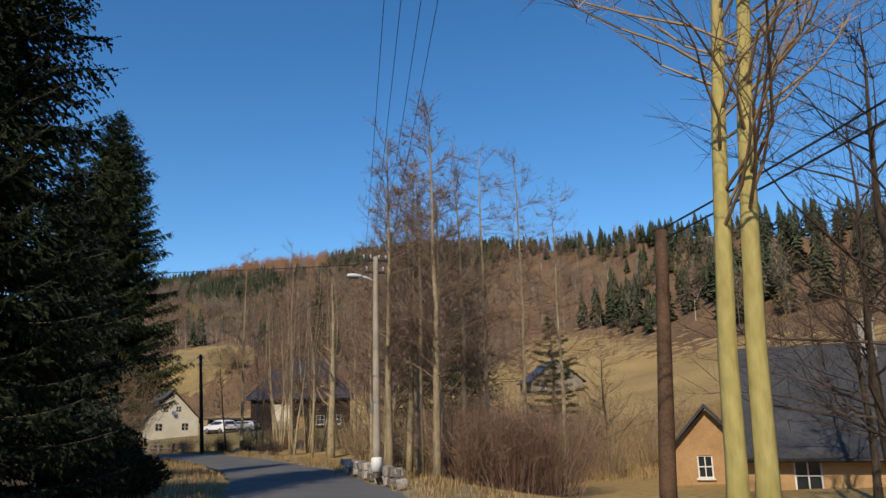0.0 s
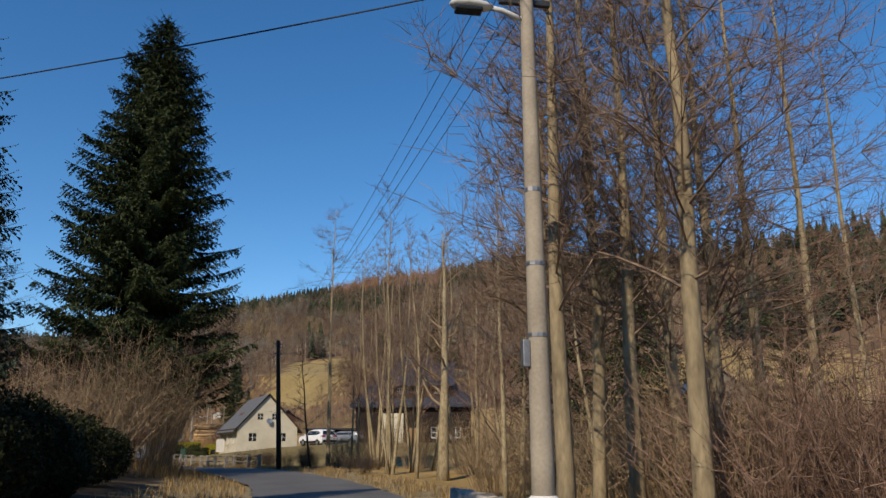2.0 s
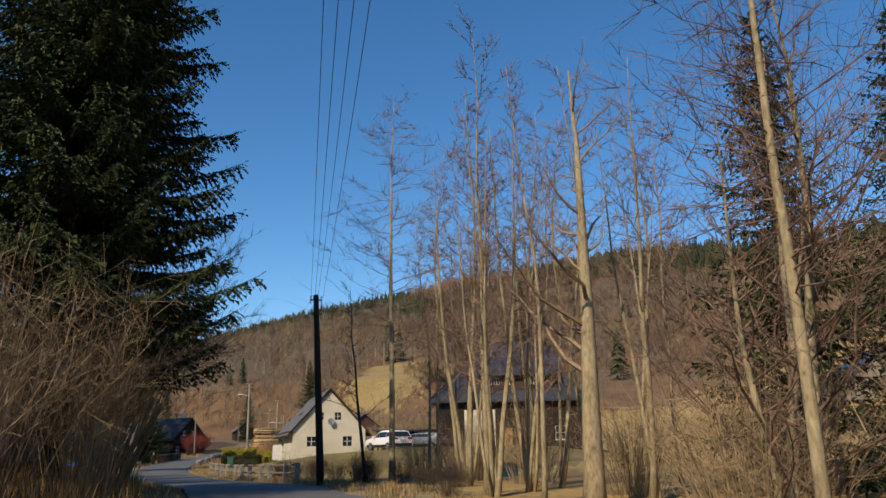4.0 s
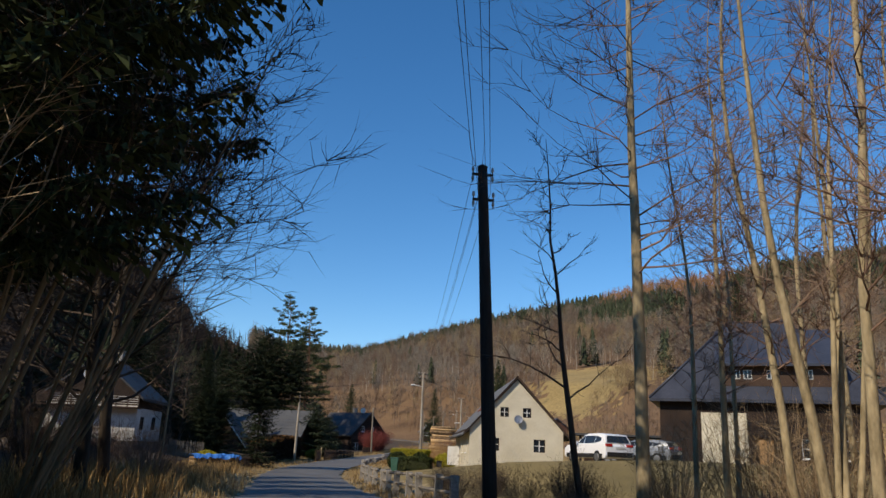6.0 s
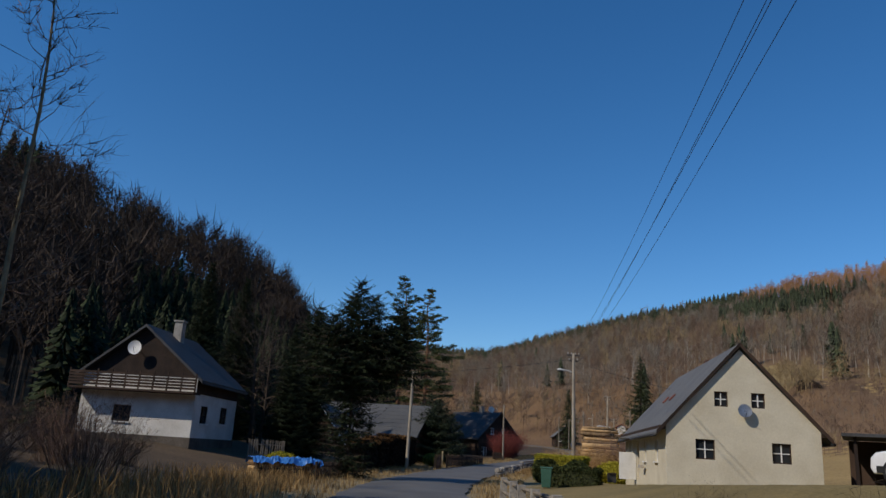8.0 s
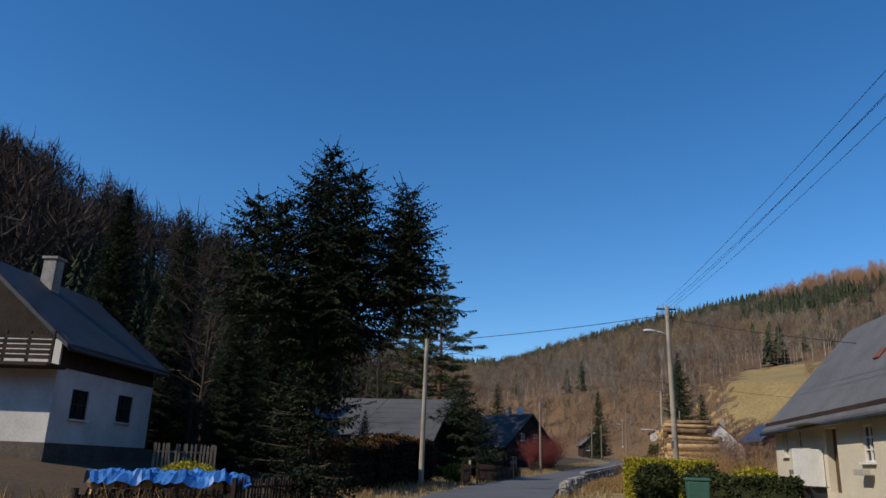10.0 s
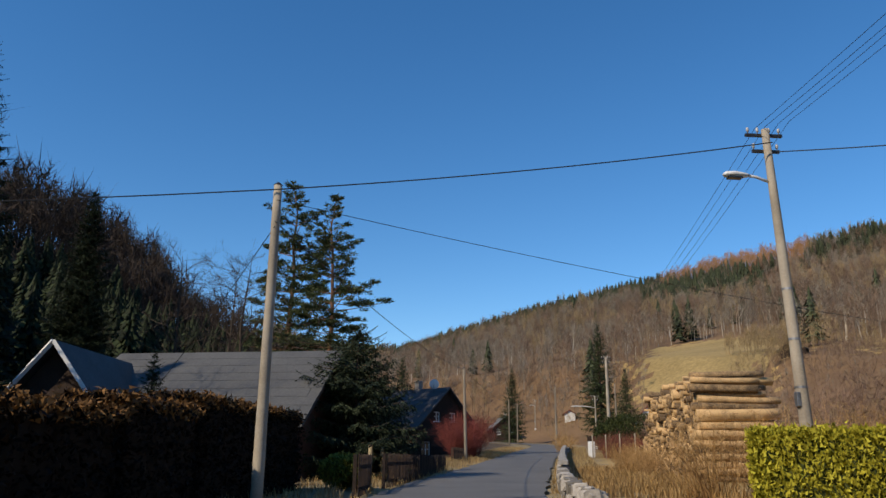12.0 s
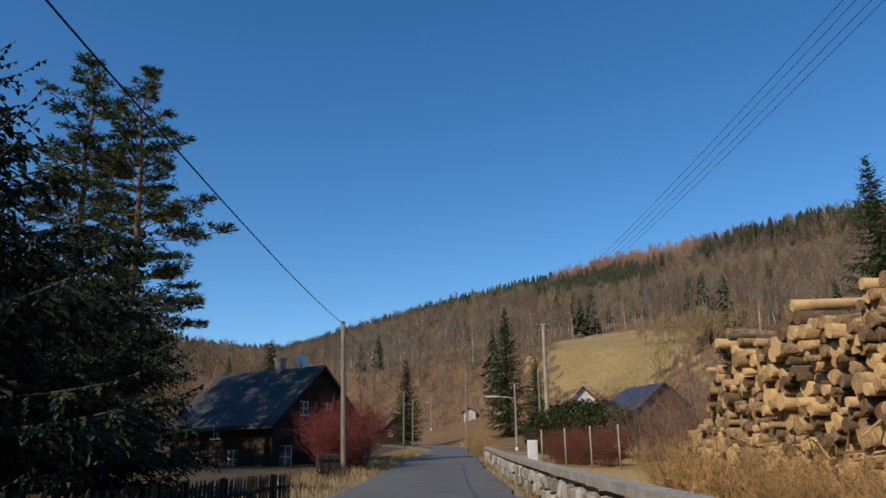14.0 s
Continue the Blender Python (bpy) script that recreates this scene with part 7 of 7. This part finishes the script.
for k in range(13):
    for r in range(3):
        ob = part("firewood_log", billet, tarp)
        ob.location = (0.15 + k * 0.26 + rnd.gauss(0, 0.02), rnd.gauss(0, 0.05), 0.13 + r * 0.235)
bin_ = thing("wheelie_bin", (-48.6, 101.4, gz(-48.6, 101.4)), "green plastic wheelie bin beside the hedge", "bin", turn=radians(30))
s = Soup()
s.add([(-0.22, -0.25, 0.05), (0.22, -0.25, 0.05), (0.22, 0.25, 0.05), (-0.22, 0.25, 0.05), (-0.28, -0.33, 0.95), (0.28, -0.33, 0.95), (0.28, 0.33, 0.95), (-0.28, 0.33, 0.95)], ((0, 3, 2, 1), (4, 5, 6, 7), (0, 1, 5, 4), (1, 2, 6, 5), (2, 3, 7, 6), (3, 0, 4, 7)))
soft_part("body", s.mesh("body", M["bin_green"]), bin_, 0.03)
s = Soup()
s.box((0, 0, 1.0), (0.62, 0.7, 0.08))
soft_part("lid", s.mesh("lid", M["bin_green"]), bin_, 0.03)
bench = thing("bench", (-46.6, 104.9, gz(-44.9, 104.2)), "dark slatted garden bench beside the cottage wall", "bench", turn=radians(31))
for k in range(4):
    s = Soup()
    s.box((-0.35 + 0.11 * k, 0, 0.45), (0.08, 1.3, 0.03))
    part("slat", s.mesh("slat", M["dark_wood"]), bench)
for y in (-0.5, 0.5):
    s = Soup()
    s.box((-0.2, y, 0.22), (0.4, 0.06, 0.44))
    part("leg", s.mesh("leg", M["dark_steel"]), bench)

# ---- more trees beside the road ----
OAK_TAN = [list(zip(("trunk", "crown"), bare_tree(140 + k, 11.0, 0.13, 30, 3.8, "twig", "bark_pale", 0.12, twigs=6, upward=0.8, kinks=0.05, stems=2))) for k in range(2)]
for k, (x, y, s_) in enumerate(((-6.6, 52.3, 1.0), (-6.2, 56.3, 1.05), (-3.4, 50.0, 0.9))):
    plant("bare_tree", OAK_TAN[k % 2], spot(x, y), "tan leafless tree with tangled branches by the stream", group="tan trees by the stream", turn=k * 1.9, scale=s_)
plant("spruce_tree", SPRUCE_C, spot(*beside_road(113.0, -7.6)), "young spruce rising behind the clipped hedge", group="spruces", scale=0.3)
plant("spruce_tree", SPRUCE_C, spot(-4.9, 64.0), "dark green spruce behind bare streamside trees", group="spruces", scale=1.35)
plant("spruce_tree", SPRUCE_C, spot(-1.2, 62.0), "dark green spruce behind bare streamside trees", group="spruces", scale=1.2, turn=1.0)
for x, y, s_, tn in ((-74.6, 122.4, 0.9, 0.5), (-75.9, 126.4, 0.8, 1.7), (-81.5, 130.0, 1.2, 0.9)):
    plant("fir_tree", FIR_LOW, spot(x, y), "dark spreading fir behind the verge fence", group="firs", turn=tn, scale=s_)
for k, (x, y, s_) in enumerate(((3.5, 46.0, 1.2), (6.0, 51.0, 1.3), (9.0, 48.0, 1.1), (1.5, 50.0, 1.2), (12.0, 55.0, 1.3), (4.0, 58.0, 1.4), (8.0, 62.0, 1.4), (-2.5, 56.0, 1.2), (15.0, 50.0, 1.2), (-1.0, 60.0, 1.3), (5.5, 42.0, 1.0))):
    plant("shrub", BROWN[k % 2], spot(x, y), "tangled tan leafless shrub on the meadow", "shrub", "meadow shrubs", k * 1.3, s_)
RUST = [shrub(150 + k, 2.6, 3.6, 120, "twig_rust", 8) for k in range(2)]
for k, (x, y, s_) in enumerate(((-54.3, 115.2, 0.8), (-55.5, 118.8, 0.9), (-54.0, 120.5, 1.0), (-58.6, 118.8, 0.9), (-57.5, 120.5, 0.9), (-87.5, 172.0, 0.8), (-90.0, 178.0, 0.9), (-67.6, 136.6, 0.62), (-66.4, 134.0, 0.5), (-65.2, 131.7, 0.5), (-64.2, 129.8, 0.5), (-63.4, 128.2, 0.45), (-64.9, 129.2, 0.4))):
    plant("shrub", RUST[k % 2], spot(x, y), "rust-brown leafless shrub on the verge", "shrub", "rusty shrubs", k * 1.4, s_)


# ---- grass ----
def blades(name, seed, xs, ys, low, high, mat, label, wide=0.012):
    rnd = np.random.RandomState(seed)
    n = len(xs)
    zs = ground_at(xs, ys)
    h = rnd.uniform(low, high, n)
    lean = rnd.normal(0, 0.28, (n, 2)) * h[:, None]
    a = rnd.uniform(0, 6.28, n)
    w = np.column_stack([np.cos(a), np.sin(a)]) * wide
    p = np.column_stack([xs, ys])
    v = np.zeros((n, 5, 3))
    v[:, 0, :2], v[:, 1, :2] = p - w, p + w
    v[:, 2, :2], v[:, 3, :2] = p + w * 0.7 + lean * 0.35, p - w * 0.7 + lean * 0.35
    v[:, 4, :2] = p + lean
    v[:, 0, 2] = v[:, 1, 2] = zs - 0.03
    v[:, 2, 2] = v[:, 3, 2] = zs + h * 0.6
    v[:, 4, 2] = zs + h
    k = np.arange(n)[:, None] * 5
    tris = np.concatenate([k + np.array([[0, 1, 2]]), k + np.array([[0, 2, 3]]), k + np.array([[3, 2, 4]])])
    me = from_arrays(name, v.reshape(-1, 3), tris, M[mat])
    tagged(new(name, me), label, "grass", kind="stuff")


def verge_points(seed, count, y0, y1, o0, o1):
    rnd = np.random.RandomState(seed)
    i = rnd.randint(np.argmin(np.abs(LINE[:, 1] - y0)), np.argmin(np.abs(LINE[:, 1] - y1)), count)
    o = rnd.uniform(o0, o1, count)
    # tufts
    tuft = np.sin(i * 1.7) * np.sin(o * 3.1 + i * 0.6) > -0.35
    i, o = i[tuft], o[tuft]
    j = rnd.uniform(0, 1, len(i))
    x = LINE[i, 0] + TANGENT[i, 1] * o + TANGENT[i, 0] * j
    y = LINE[i, 1] - TANGENT[i, 0] * o + TANGENT[i, 1] * j
    return x, y


x, y = verge_points(1, 26000, 10, 190, 2.5, 5.0)
blades("verge_grass", 1, x, y, 0.08, 0.3, "dry_grass", "dry yellow grass along the road's edge")
x, y = verge_points(2, 26000, 10, 190, -5.5, -2.5)
blades("verge_grass", 2, x, y, 0.08, 0.35, "dry_grass", "dry yellow grass along the road's edge")
x, y = verge_points(3, 11000, 114, 131, 3.6, 7.2)
blades("tall_grass", 3, x, y, 0.12, 0.42, "rust_grass", "tall rusty dry weeds beside the log pile", 0.016)
x, y = verge_points(4, 8000, 56, 92, -7.5, -3.8)
blades("tall_grass", 4, x, y, 0.3, 0.8, "rust_grass", "tall tan weeds on the shaded verge", 0.014)
rs2 = np.random.RandomState(5)
x, y = rs2.uniform(-3, 26, 34000), rs2.uniform(40, 80, 34000)
ok = np.abs(road_at(x, y)[0]) > 4.5
blades("meadow_grass", 5, x[ok], y[ok], 0.25, 0.75, "dry_grass", "tall straw-coloured meadow grass", 0.014)
